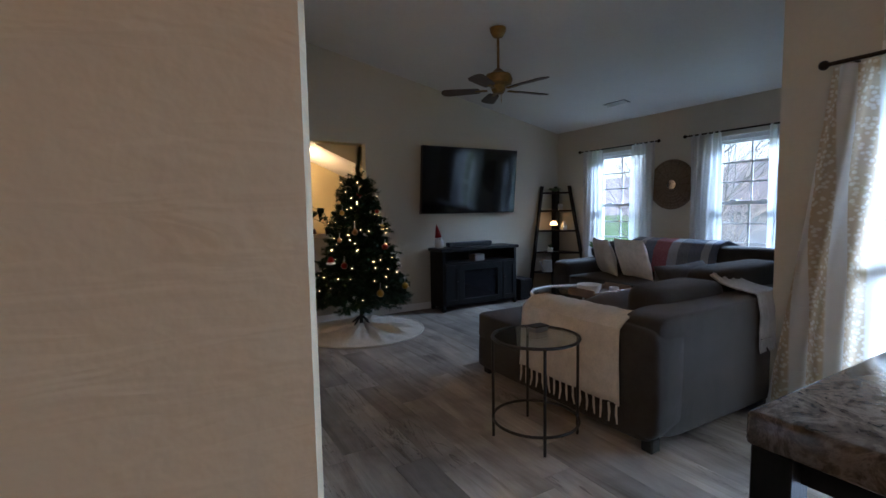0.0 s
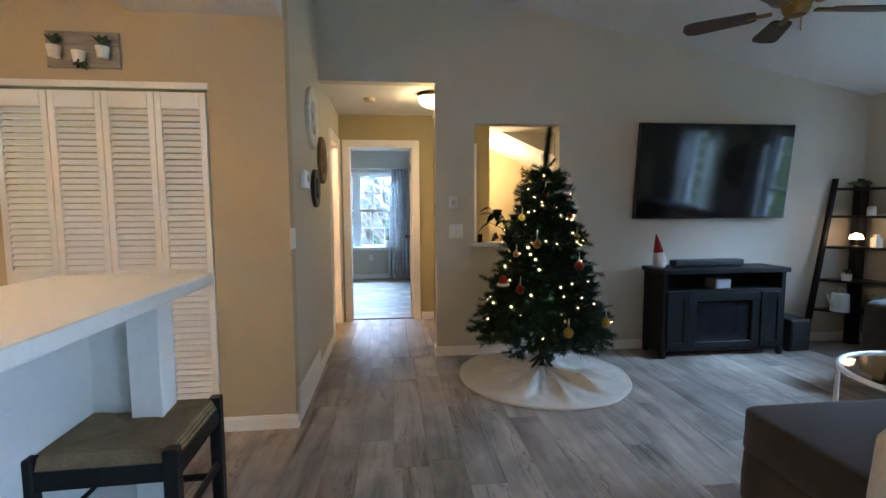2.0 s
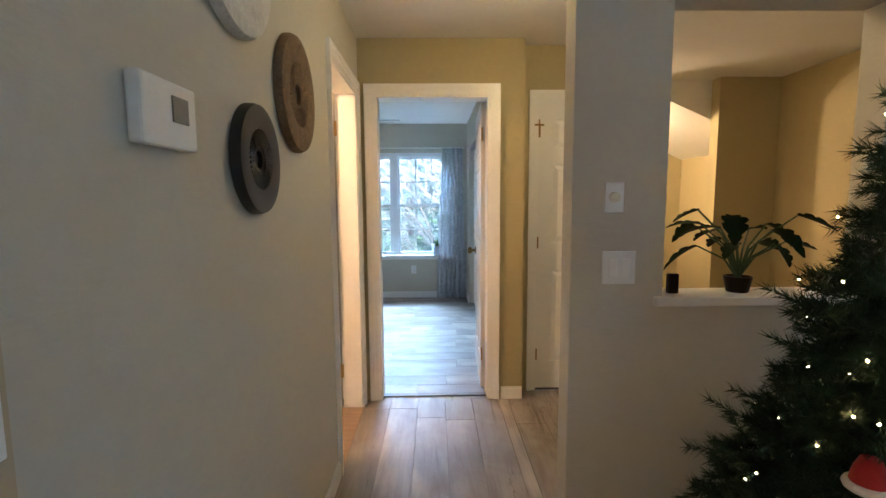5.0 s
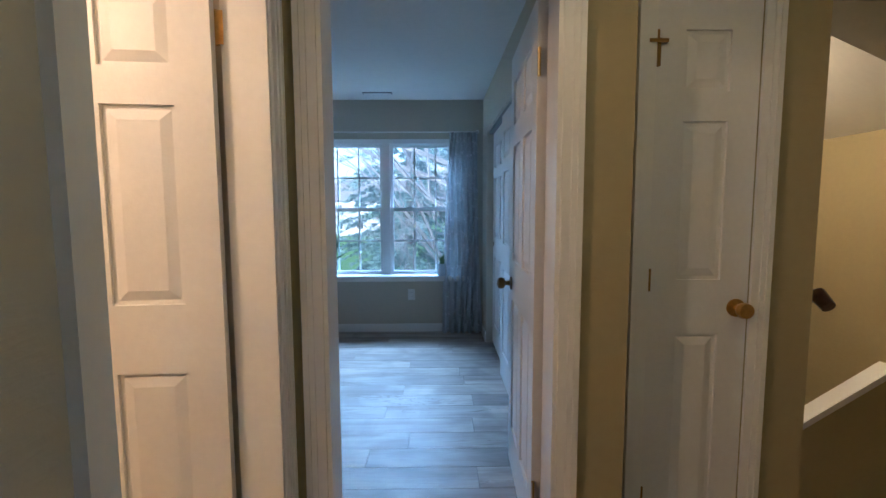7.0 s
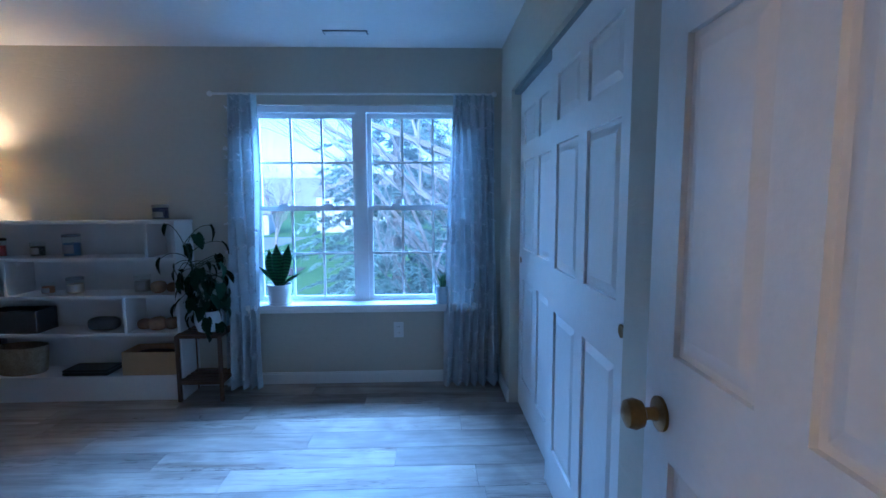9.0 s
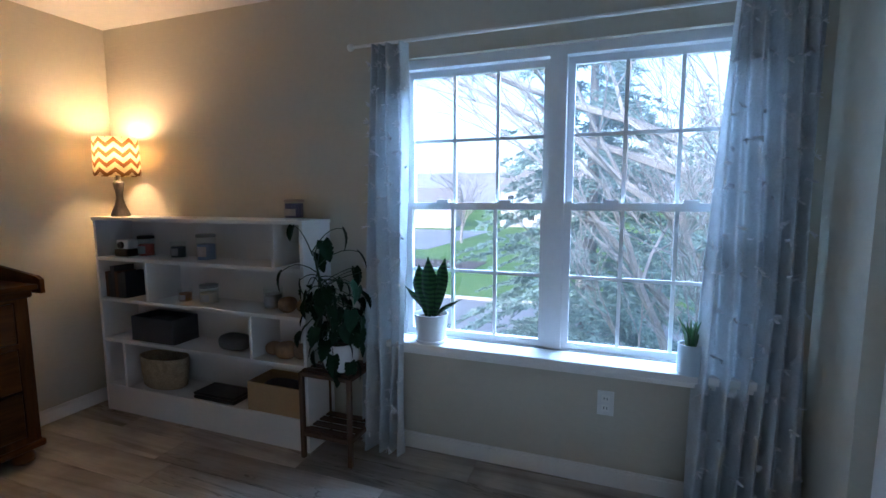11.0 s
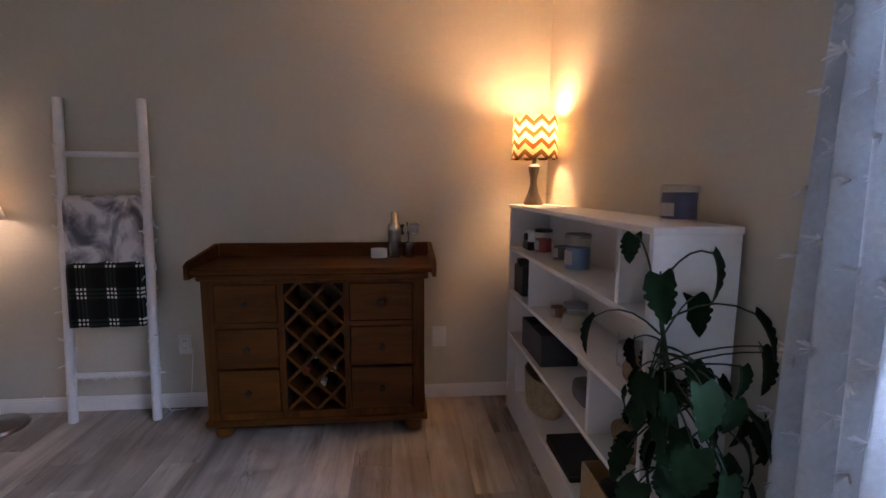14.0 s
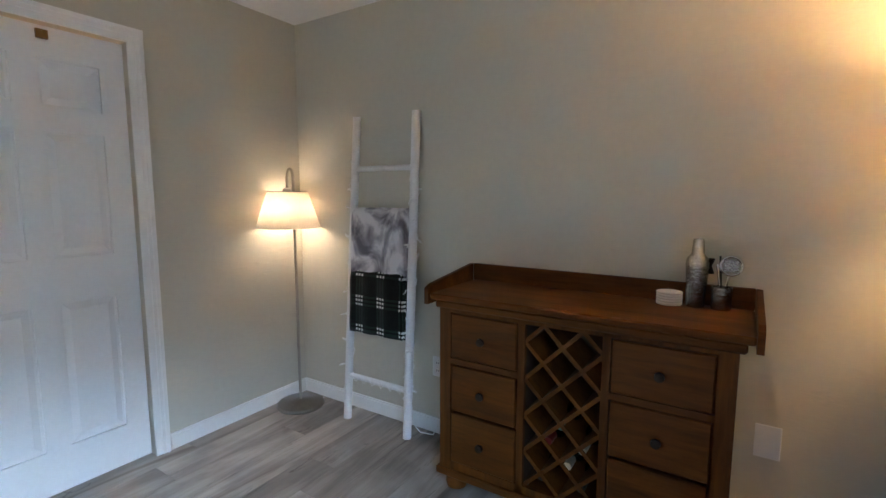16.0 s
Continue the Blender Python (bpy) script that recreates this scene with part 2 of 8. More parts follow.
def box(bm, x0, x1, y0, y1, z0, z1, bevel=0.0, segs=1):
    m = Matrix.Translation(((x0 + x1) / 2, (y0 + y1) / 2, (z0 + z1) / 2)) @ Matrix.Diagonal((abs(x1 - x0), abs(y1 - y0), abs(z1 - z0), 1))
    made = bmesh.ops.create_cube(bm, size=1, matrix=m)["verts"]
    if bevel:
        ed = list({e for v in made for e in v.link_edges})
        bmesh.ops.bevel(bm, geom=ed, offset=bevel, segments=segs, affect="EDGES", profile=0.5)
    return bm


def boxes(*rows, bevel=0.0, segs=1):
    bm = bmesh.new()
    for r in rows:
        box(bm, *r, bevel=bevel, segs=segs)
    return bm


def tube(bm, pts, r, segs=8, cap=True):
    """A round bar along points; r is one radius or one for each point."""
    pts = [Vector(p) for p in pts]
    rs = r if isinstance(r, (list, tuple)) else [r] * len(pts)
    rings, side = [], None
    for i, p in enumerate(pts):
        d = (pts[min(i + 1, len(pts) - 1)] - pts[max(i - 1, 0)]).normalized()
        if side is None:
            side = d.orthogonal().normalized()
        side = (side - d * side.dot(d)).normalized()
        up = d.cross(side)
        rings.append([bm.verts.new(p + (side * math.cos(a) + up * math.sin(a)) * rs[i]) for a in (2 * math.pi * k / segs for k in range(segs))])
    for a, b in zip(rings, rings[1:]):
        for k in range(segs):
            bm.faces.new((a[k], a[(k + 1) % segs], b[(k + 1) % segs], b[k]))
    if cap:
        bm.faces.new(rings[0]), bm.faces.new(rings[-1])
    return bm


def ring(bm, c, R, r, segs=40, ts=8, axis="z"):
    """A closed hoop."""
    grid = []
    for i in range(segs):
        a = 2 * math.pi * i / segs
        row = []
        for j in range(ts):
            b = 2 * math.pi * j / ts
            q = ((R + r * math.cos(b)) * math.cos(a), (R + r * math.cos(b)) * math.sin(a), r * math.sin(b))
            if axis == "x":
                q = (q[2], q[0], q[1])
            row.append(bm.verts.new((c[0] + q[0], c[1] + q[1], c[2] + q[2])))
        grid.append(row)
    for i in range(segs):
        for j in range(ts):
            bm.faces.new((grid[i][j], grid[(i + 1) % segs][j], grid[(i + 1) % segs][(j + 1) % ts], grid[i][(j + 1) % ts]))
    return bm


def lathe(bm, prof, segs=24, c=(0, 0, 0), close=True):
    """Turns (radius, height) pairs about the upright axis."""
    rows = []
    for r, z in prof:
        rows.append([bm.verts.new((c[0] + max(r, 0.0004) * math.cos(2 * math.pi * k / segs), c[1] + max(r, 0.0004) * math.sin(2 * math.pi * k / segs), c[2] + z)) for k in range(segs)])
    for a, b in zip(rows, rows[1:]):
        for k in range(segs):
            bm.faces.new((a[k], a[(k + 1) % segs], b[(k + 1) % segs], b[k]))
    if close:
        bm.faces.new(rows[0]), bm.faces.new(rows[-1])
    return bm


def sheet(bm, nu, nv, fn):
    """A grid of (nu+1) x (nv+1) points from fn(u, v), u and v from 0 to 1."""
    g = [[bm.verts.new(fn(i / nu, j / nv)) for j in range(nv + 1)] for i in range(nu + 1)]
    for i in range(nu):
        for j in range(nv):
            bm.faces.new((g[i][j], g[i + 1][j], g[i + 1][j + 1], g[i][j + 1]))
    return bm


def thick(ob, t):
    md = ob.modifiers.new("thickness", "SOLIDIFY")
    md.thickness, md.offset = t, 0
    return ob


def soft(bm, cx, cy, cz, w, d, h, e=0.35, n=14, lump=0.006, seed=0.0):
    """A stuffed block: a box with round edges and a slightly uneven skin."""
    def f(a):
        return math.copysign(abs(a) ** e, a)
    rows = []
    for i in range(n + 1):
        th = math.pi * i / n - math.pi / 2
        row = []
        for j in range(2 * n):
            ph = 2 * math.pi * j / (2 * n)
            p = Vector((f(math.cos(th)) * f(math.cos(ph)) * w / 2, f(math.cos(th)) * f(math.sin(ph)) * d / 2, f(math.sin(th)) * h / 2))
            k = 1 + lump * 4 * noise.noise(p * 5 + Vector((seed, seed, 0)))
            row.append(bm.verts.new((cx + p.x * k, cy + p.y * k, cz + p.z * k)))
        rows.append(row)
    for a, b in zip(rows, rows[1:]):
        for j in range(2 * n):
            bm.faces.new((a[j], a[(j + 1) % (2 * n)], b[(j + 1) % (2 * n)], b[j]))
    bmesh.ops.remove_doubles(bm, verts=bm.verts, dist=0.0005)
    return bm


def cushion(bm, w, h, d, n=16, seed=0.0):
    """A pillow lying in the xz plane, pinched at its corners."""
    def f(sgn):
        def g(u, v):
            a, b = 2 * u - 1, 2 * v - 1
            t = (max(0, 1 - abs(a) ** 2.6) * max(0, 1 - abs(b) ** 2.6)) ** 0.55
            pin = 1 - 0.06 * (1 - abs(a)) * abs(b) ** 3
            pin2 = 1 - 0.06 * (1 - abs(b)) * abs(a) ** 3
            return (a * w / 2 * pin2, sgn * (d / 2 * t * (1 + 0.25 * noise.noise((a * 2 + seed, b * 2, sgn)))), b * h / 2 * pin)
        return g
    sheet(bm, n, n, f(1)), sheet(bm, n, n, f(-1))
    bmesh.ops.remove_doubles(bm, verts=bm.verts, dist=0.0008)
    return bm

# ---- structure ----
ZC = 2.385          # flat ceilings
XR, XD = 5.27, 3.3  # window wall of the living room, wall of the dining corner
YT = 5.335          # television wall
XL = 0.145          # hall's wall
YB = 6.9            # bedroom side of the hall's end wall
BX0, BX1, BY1 = -2.767, 1.08, 10.13
TOP = 3.95


def wall_with_holes(name, axis, at0, at1, a0, a1, z0, z1, holes, material, label):
    """A wall along axis 'x' or 'y', between at0 and at1 in its thickness, with openings (a, b, low, high)."""
    bm = bmesh.new()
    def put(p, q, lo, hi):
        if q - p > 1e-4 and hi - lo > 1e-4:
            if axis == "x":
                box(bm, p, q, at0, at1, lo, hi)
            else:
                box(bm, at0, at1, p, q, lo, hi)
    edge = a0
    for (p, q, lo, hi) in sorted(holes):
        put(edge, p, z0, z1)
        put(p, q, z0, lo)
        put(p, q, hi, z1)
        edge = q
    put(edge, a1, z0, z1)
    return struct(name, bm, material, label)


PASS = (1.458, 2.225, 1.005, 2.05)
wall_with_holes("wall_television", "x", YT, YT + 0.12, 1.12, 5.43, 0, TOP, [PASS], GREIGE, "greige painted wall with a pass-through opening")
struct("wall_above_hall", boxes((XL - 0.12, 1.12, YT, YT + 0.12, ZC, TOP)), GREIGE, "greige wall above the hall opening")
wall_with_holes("wall_windows", "y", XR, XR + 0.16, 1.5, YT, 0, TOP, [(3.86, 4.62, 0.62, 1.985), (2.28, 3.04, 0.62, 1.985)], GREIGE, "greige wall with two windows")
struct("wall_return", boxes((XD, 5.43, 1.38, 1.5, 0, TOP)), GREIGE, "greige return wall beside the sofa")
wall_with_holes("wall_dining", "y", XD, XD + 0.14, -2.5, 1.38, 0, TOP, [(-1.0, 1.06, 0.0, 2.56)], GREIGE, "greige dining wall with a glazed door")
struct("wall_south", boxes((-2.3, XD + 0.14, -2.62, -2.5, 0, TOP)), TANP, "plain wall behind the entry")
struct("wall_kitchen", boxes((-2.42, -2.3, -2.62, 4.19, 0, TOP)), TANP, "plain kitchen wall")
wall_with_holes("wall_closet", "x", 4.074, 4.194, -2.3, XL, 0, TOP, [(-1.38, -0.285, 0.0, 2.0)], TANP, "tan wall round the louvred closet")
wall_with_holes("wall_hall_left", "y", XL - 0.12, XL, 4.194, 6.76, 0, TOP, [(5.935, 6.65, 0.0, 2.035)], GREIGE, "pale hall wall with the bathroom doorway")
wall_with_holes("wall_hall_end", "x", 6.76, YB, XL - 0.12, 1.22, 0, ZC + 0.1, [(0.245, 1.0, 0.0, 2.04)], TAN, "tan wall round the bedroom doorway")
wall_with_holes("wall_linen", "x", YB - 0.001, YB + 0.12, 1.22, 1.925, 0, ZC + 0.1, [(1.335, 1.705, 0.0, 2.035)], TAN, "tan wall round the linen closet door")
struct("wall_stair_west", boxes((1.83, 1.925, YB + 0.119, 9.3, -2.6, TOP)), TAN, "tan stairwell wall")
struct("wall_stair_east", boxes((3.6, 3.72, YT + 0.12, 9.3, -2.6, TOP)), TAN, "tan stairwell wall")
struct("wall_stair_north", boxes((1.83, 3.72, 9.3, 9.42, -2.6, TOP)), TAN, "tan stairwell end wall")
wall_with_holes("wall_bedroom_south", "x", 6.78, YB, BX0 - 0.12, XL - 0.12, 0, ZC + 0.1, [(-1.79, -1.03, 0.0, 2.03)], GREIGE, "greige bedroom wall with a closed door")
struct("wall_bedroom_west", boxes((BX0 - 0.12, BX0, YB, BY1 + 0.16, 0, ZC + 0.1)), GREIGE, "greige bedroom wall behind the sideboard")
WIN = (-0.72, 0.89, 0.60, 2.0)
wall_with_holes("wall_bedroom_north", "x", BY1, BY1 + 0.16, BX0, 1.9, 0, ZC + 0.1, [WIN], GREIGE, "greige bedroom wall with a double window")
wall_with_holes("wall_bedroom_east", "y", BX1, BX1 + 0.12, YB, BY1, 0, ZC + 0.1, [(8.0, 9.735, 0.0, 2.015)], GREIGE, "greige bedroom wall with a sliding-door closet")
struct("wall_closet_back", boxes((1.72, 1.83, 7.02, BY1, 0, ZC + 0.1)), GREIGE, "plain back of the closet")
struct("wall_bath_south", boxes((-2.0, XL - 0.12, 4.8, 4.9, 0, ZC + 0.1)), TAN, "plain bathroom wall")
struct("wall_bath_west", boxes((-2.0, -1.9, 4.9, 6.78, 0, ZC + 0.1)), TAN, "plain bathroom wall")
struct("wall_pantry_back", boxes((-1.5, XL - 0.12, 4.62, 4.72, 0, 2.4)), TAN, "plain back of the louvred closet")
struct("wall_pier", boxes((-2.3, 0.259, 0.335, 0.455, 0, TOP), bevel=0.004), TANP, "textured tan wall end at the entry")
struct("wall_bookcase_back", boxes((-0.42, -0.30, 0.455, 1.36, 0, TOP)), TANP, "wall behind the built-in shelves")
struct("trim_post", boxes((0.03, 0.212, 1.225, 1.36, 0, TOP), bevel=0.004), GREIGE, "textured painted wall end beside the built-in shelves")
struct("ceiling_bulkhead", boxes((-0.67, XL - 0.005, 1.36, 4.074, 2.395, TOP)), CEIL, "white bulkhead above the breakfast bar")

# ceilings
def vault():
    bm = bmesh.new()
    def z(x):
        return 2.36 + 0.2 * (XR - x) if x > -1.0 else 2.36 + 0.2 * (XR + 1.0) - 0.2 * (-1.0 - x)
    xs, y0, y1 = [XR + 0.16, -1.0, -2.42], -2.62, YT + 0.12
    for lo, hi in zip(xs, xs[1:]):
        vs = [bm.verts.new(p) for p in ((lo, y0, z(lo)), (hi, y0, z(hi)), (hi, y1, z(hi)), (lo, y1, z(lo)),
                                        (lo, y0, z(lo) + 0.2), (hi, y0, z(hi) + 0.2), (hi, y1, z(hi) + 0.2), (lo, y1, z(lo) + 0.2))]
        for f in ((0, 1, 2, 3), (4, 5, 6, 7), (0, 1, 5, 4), (1, 2, 6, 5), (2, 3, 7, 6), (3, 0, 4, 7)):
            bm.faces.new([vs[k] for k in f])
    return bm


struct("ceiling_vault", vault(), CEIL, "white sloped living room ceiling")
struct("ceiling_hall", boxes((XL - 0.12, 1.22, YT + 0.12, 6.76, ZC, ZC + 0.1), (1.22, 2.3, YT + 0.12, 9.3, ZC, ZC + 0.1), (2.3, 3.6, YT + 0.12, 7.84, ZC, ZC + 0.1)), CEIL, "white flat hall ceiling")
struct("ceiling_bedroom", boxes((BX0, BX1, YB, BY1, ZC, ZC + 0.1)), CEIL, "white flat bedroom ceiling")
struct("ceiling_bath", boxes((-1.9, XL - 0.12, 4.9, 6.78, ZC, ZC + 0.1)), CEIL, "white flat bathroom ceiling")


def slope_ceiling():
    bm = bmesh.new()
    pts = [(2.3, ZC), (3.6, 1.82), (3.6, 2.6), (2.3, 2.6)]
    a = [bm.verts.new((x, 7.84, z)) for x, z in pts]
    b = [bm.verts.new((x, 9.3, z)) for x, z in pts]
    bm.faces.new(a), bm.faces.new(b)
    for k in range(4):
        bm.faces.new((a[k], a[(k + 1) % 4], b[(k + 1) % 4], b[k]))
    return bm


struct("ceiling_stair", slope_ceiling(), CEIL, "white sloped stairwell ceiling")

# floors: a slab, with planks laid on it
SUB = Mat("underlay", (0.05, 0.045, 0.04), 0.9).vary(3, 0.2).m
TILE = Mat("beige_floor_tile", (0.50, 0.42, 0.33), 0.35).vary(2.5, 0.12, 40, 0.05).m
floor = struct("floor", boxes((-2.3, XR, -2.5, YT + 0.12, -0.2, -0.012), (XL - 0.12, 1.925, YT + 0.12, 6.97, -0.2, -0.012), (1.925, 3.6, YT + 0.12, 7.04, -0.2, -0.012)), SUB, "floor slab under grey oak planks")
floor_bed = struct("floor_bedroom", boxes((BX0, BX1 + 0.7, 6.97, BY1, -0.2, -0.012)), SUB, "bedroom floor slab under grey oak planks")
struct("floor_stair", boxes((1.925, 3.6, 7.02, 9.3, -2.75, -2.6)), SUB, "dark floor at the foot of the stairs")
struct("floor_bath", boxes((-1.9, XL - 0.12, 4.9, 6.78, -0.2, 0.001)), TILE, "beige tiled bathroom floor")
struct("trim_threshold_bath", boxes((XL - 0.13, XL + 0.01, 5.95, 6.635, 0.0, 0.008), bevel=0.002), wood("threshold_wood", (0.2, 0.13, 0.08), (0.36, 0.25, 0.16)), "wooden strip across the bathroom doorway")
struct("trim_threshold", boxes((0.26, 0.985, 6.80, 6.845, 0.0, 0.009), bevel=0.003), wood("threshold_dark", (0.08, 0.06, 0.05), (0.16, 0.13, 0.1)), "dark strip across the bedroom doorway")

# baseboards
def base_run(bm, axis, wallat, out, a0, a1, h=0.085, t=0.013):
    lo, hi = (wallat, wallat + out * t) if out > 0 else (wallat - t, wallat)
    lo2, hi2 = (wallat, wallat + out * t * 0.6) if out > 0 else (wallat - t * 0.6, wallat)
    if axis == "x":
        box(bm, a0, a1, lo, hi, 0, h - 0.012), box(bm, a0, a1, lo2, hi2, h - 0.012, h)
    else:
        box(bm, lo, hi, a0, a1, 0, h - 0.012), box(bm, lo2, hi2, a0, a1, h - 0.012, h)


def baseboard(name, label, *runs):
    bm = bmesh.new()
    for r in runs:
        base_run(bm, *r)
    return struct(name, bm, WHITE, label)


baseboard("baseboard_living", "white baseboard of the television wall", ("x", YT, -1, 1.107, XR), ("y", 1.12, -1, YT, YT + 0.12), ("y", XR, -1, 1.5, YT), ("y", XD, -1, 1.0, 1.5), ("x", 1.5, 1, XD, XR))
baseboard("baseboard_hall", "white baseboard of the hall", ("y", XL, 1, 4.97, 5.865), ("x", 4.074, -1, -0.275, XL + 0.013), ("y", XL, 1, 4.074, 4.12), ("x", 6.76, -1, 1.075, 1.22), ("x", YB, -1, 1.775, 1.925), ("y", XL, 1, 6.67, 6.76), ("y", 1.925, 1, YB, 6.97))
baseboard("baseboard_bedroom", "white baseboard of the bedroom", ("x", BY1, -1, BX0, BX1), ("y", BX0, 1, YB, BY1), ("x", YB, 1, BX0, -1.86), ("x", YB, 1, -0.96, 0.18), ("y", BX1, -1, 9.735, BY1), ("y", BX1, -1, YB, 8.0))


def casing_piece(axis, wallat, out, lo, hi, head, w=0.066):
    """Moulded casing round an opening: two uprights and a head, in steps."""
    bm = bmesh.new()
    def bar(a, b, z0, z1, t0, t1):
        p, q = (wallat + out * t0, wallat + out * t1)
        p, q = min(p, q), max(p, q)
        if axis == "x":
            box(bm, a, b, p, q, z0, z1)
        else:
            box(bm, p, q, a, b, z0, z1)
    for inn, wid, t in ((0.0, w, 0.011), (w * 0.45, w * 0.55, 0.016), (w * 0.72, w * 0.28, 0.021)):
        t0 = 0.0 if inn == 0 else 0.011 if t == 0.016 else 0.016
        bar(lo - inn - wid, lo - inn, 0, head + inn + wid, t0, t)
        bar(hi + inn, hi + inn + wid, 0, head + inn + wid, t0, t)
        bar(lo - inn, hi + inn, head + inn, head + inn + wid, t0, t)
    return bm


def jamb(axis, at0, at1, lo, hi, head, t=0.018):
    bm = bmesh.new()
    for a, b, z0, z1 in ((lo, lo + t, 0, head), (hi - t, hi, 0, head), (lo + t, hi - t, head - t, head)):
        if axis == "x":
            box(bm, a, b, at0, at1, z0, z1)
        else:
            box(bm, at0, at1, a, b, z0, z1)
    return bm


struct("trim_bedroom_door", casing_piece("x", 6.76, -1, 0.25, 0.995, 2.035), WHITE, "white moulded casing round the bedroom door")
struct("trim_bedroom_door_inside", casing_piece("x", YB, 1, 0.25, 0.995, 2.035), WHITE, "white moulded casing inside the bedroom")
struct("trim_bedroom_jamb", jamb("x", 6.757, YB + 0.003, 0.246, 0.999, 2.038), WHITE, "white door jamb")
struct("trim_linen_door", casing_piece("x", YB - 0.001, -1, 1.34, 1.70, 2.03, 0.062), WHITE, "white casing round the linen closet door")
struct("trim_bath_door", casing_piece("y", XL, 1, 5.94, 6.645, 2.03), WHITE, "white moulded casing round the bathroom door")
struct("trim_bath_jamb", jamb("y", XL - 0.123, XL + 0.003, 5.936, 6.649, 2.033), WHITE, "white bathroom door jamb")
struct("trim_closed_door", casing_piece("x", YB, 1, -1.785, -1.035, 2.025), WHITE, "white casing round the closed bedroom door")
struct("trim_closet_header", boxes((BX1 + 0.02, BX1 + 0.10, 8.0, 9.735, 1.985, 2.012)), GREYP, "grey sliding door track")
struct("trim_louvre_header", boxes((-1.385, -0.275, 4.055, 4.075, 1.985, 2.02)), WHITE, "white strip above the louvred doors")


# ---- doors ----
def six_panel(name, w, h, label, cols=2, rows=((0.20, 0.86), (1.055, 1.60), (1.70, 1.90)), material=None, t=0.034):
    """A panelled door leaf; its hinge edge stands at the origin, its width along +x, its faces to -y and +y."""
    material = material or DOORW
    e = thing(name, (0, 0, 0), label, "door")
    s, mid = 0.10, 0.09
    k = h / 2.03
    bm = boxes((0.002, w - 0.002, -t / 2 + 0.011, t / 2 - 0.011, 0.002, h - 0.002))
    cw = (w - 2 * s - (cols - 1) * mid) / cols
    xs = [(s + c * (cw + mid), s + c * (cw + mid) + cw) for c in range(cols)]
    zs = [(a * k, b * k) for a, b in rows]
    for a, b in ((0, s), (w - s, w)):
        box(bm, a, b, -t / 2, t / 2, 0, h)
    edges = [0] + [v for z in zs for v in z] + [h]
    for a, b in zip(edges[0::2], edges[1::2]):
        box(bm, s, w - s, -t / 2, t / 2, a, b)
    for c in range(cols - 1):
        for a, b in zs:
            box(bm, xs[c][1], xs[c + 1][0], -t / 2, t / 2, a, b)
    part("leaf", bm, material, e)
    for a, b in xs:
        for lo, hi in zs:
            bm = bmesh.new()
            for sg in (-1, 1):
                i, o, d = 0.040, 0.012, t / 2 - 0.002
                y0, y1 = sg * (t / 2 - 0.011), sg * d
                p = [bm.verts.new((x, y0, z)) for x, z in ((a + o, lo + o), (b - o, lo + o), (b - o, hi - o), (a + o, hi - o))]
                q = [bm.verts.new((x, y1, z)) for x, z in ((a + i, lo + i), (b - i, lo + i), (b - i, hi - i), (a + i, hi - i))]
                bm.faces.new(q)
                for n in range(4):
                    bm.faces.new((p[n], p[(n + 1) % 4], q[(n + 1) % 4], q[n]))
            part("panel", bm, material, e)
    return e


def knob(parent, x, z, t, material, both=True):
    for sg in ((-1, 1) if both else (-1,)):
        bm = bmesh.new()
        lathe(bm, [(0.032, 0.0), (0.032, 0.006), (0.014, 0.01), (0.011, 0.022), (0.012, 0.03), (0.024, 0.036), (0.029, 0.05), (0.025, 0.064), (0.012, 0.07)], 18)
        bmesh.ops.transform(bm, matrix=Matrix.Translation((x, sg * t / 2, z)) @ Matrix.Rotation(radians(90 * -sg), 4, "X"), verts=bm.verts)
        part("door_knob", bm, material, parent, "round brass knob", True)


def hinge(parent, z, t, y=0.0):
    bm = boxes((-0.022, 0.004, -t / 2 - 0.003 + y, -t / 2 + y, z - 0.045, z + 0.045))
    tube(bm, [(-0.004, -t / 2 - 0.006 + y, z - 0.047), (-0.004, -t / 2 - 0.006 + y, z + 0.047)], 0.006)
    part("hinge", bm, BRASS, parent, "brass hinge")


def put(ob, x, y, z, rz=0, mirror=False):
    ob.matrix_world = pose(x, y, z, 0, 0, rz)
    return ob


d = six_panel("door_bedroom", 0.715, 2.02, "white six-panel bedroom door standing open on brass hinges")
knob(d, 0.65, 0.93, 0.034, OLDBRASS)
for z in (0.25, 1.80):
    hinge(d, z, 0.034, 0.034)
put(d, 0.972, 6.94, 0.008, 88)
d = six_panel("door_bath", 0.665, 2.01, "white six-panel bathroom door standing open")
for z in (0.25, 1.80):
    hinge(d, z, 0.034)
put(d, XL - 0.135, 6.61, 0.008, 186)
d = six_panel("door_linen", 0.355, 2.02, "narrow white panelled linen closet door, shut", 1)
knob(d, 0.315, 0.95, 0.034, BRASS, False)
for z in (0.25, 1.05, 1.85):
    bm = boxes((-0.004, 0.01, -0.022, -0.016, z - 0.04, z + 0.04))
    part("hinge", bm, OLDBRASS, d, "brass hinge")
bm = boxes((-0.004, 0.012, -0.03, -0.017, 1.77, 1.86))
box(bm, -0.03, 0.035, -0.034, -0.026, 1.845, 1.857)
part("latch", bm, OLDBRASS, d, "antique brass flip latch")
put(d, 1.3425, YB + 0.02, 0.012, 0)
d = six_panel("door_closed", 0.742, 2.01, "white six-panel door, shut, beside the floor lamp")
knob(d, 0.06, 0.93, 0.034, BRASS)
put(d, -1.039, YB - 0.05, 0.008, 180)
bm = boxes((-1.5, -1.46, YB - 0.033, YB - 0.02, 1.965, 2.0))
whole("door_hook", bm, OLDBRASS, "small brown hook at the top of the closed door", "hook")
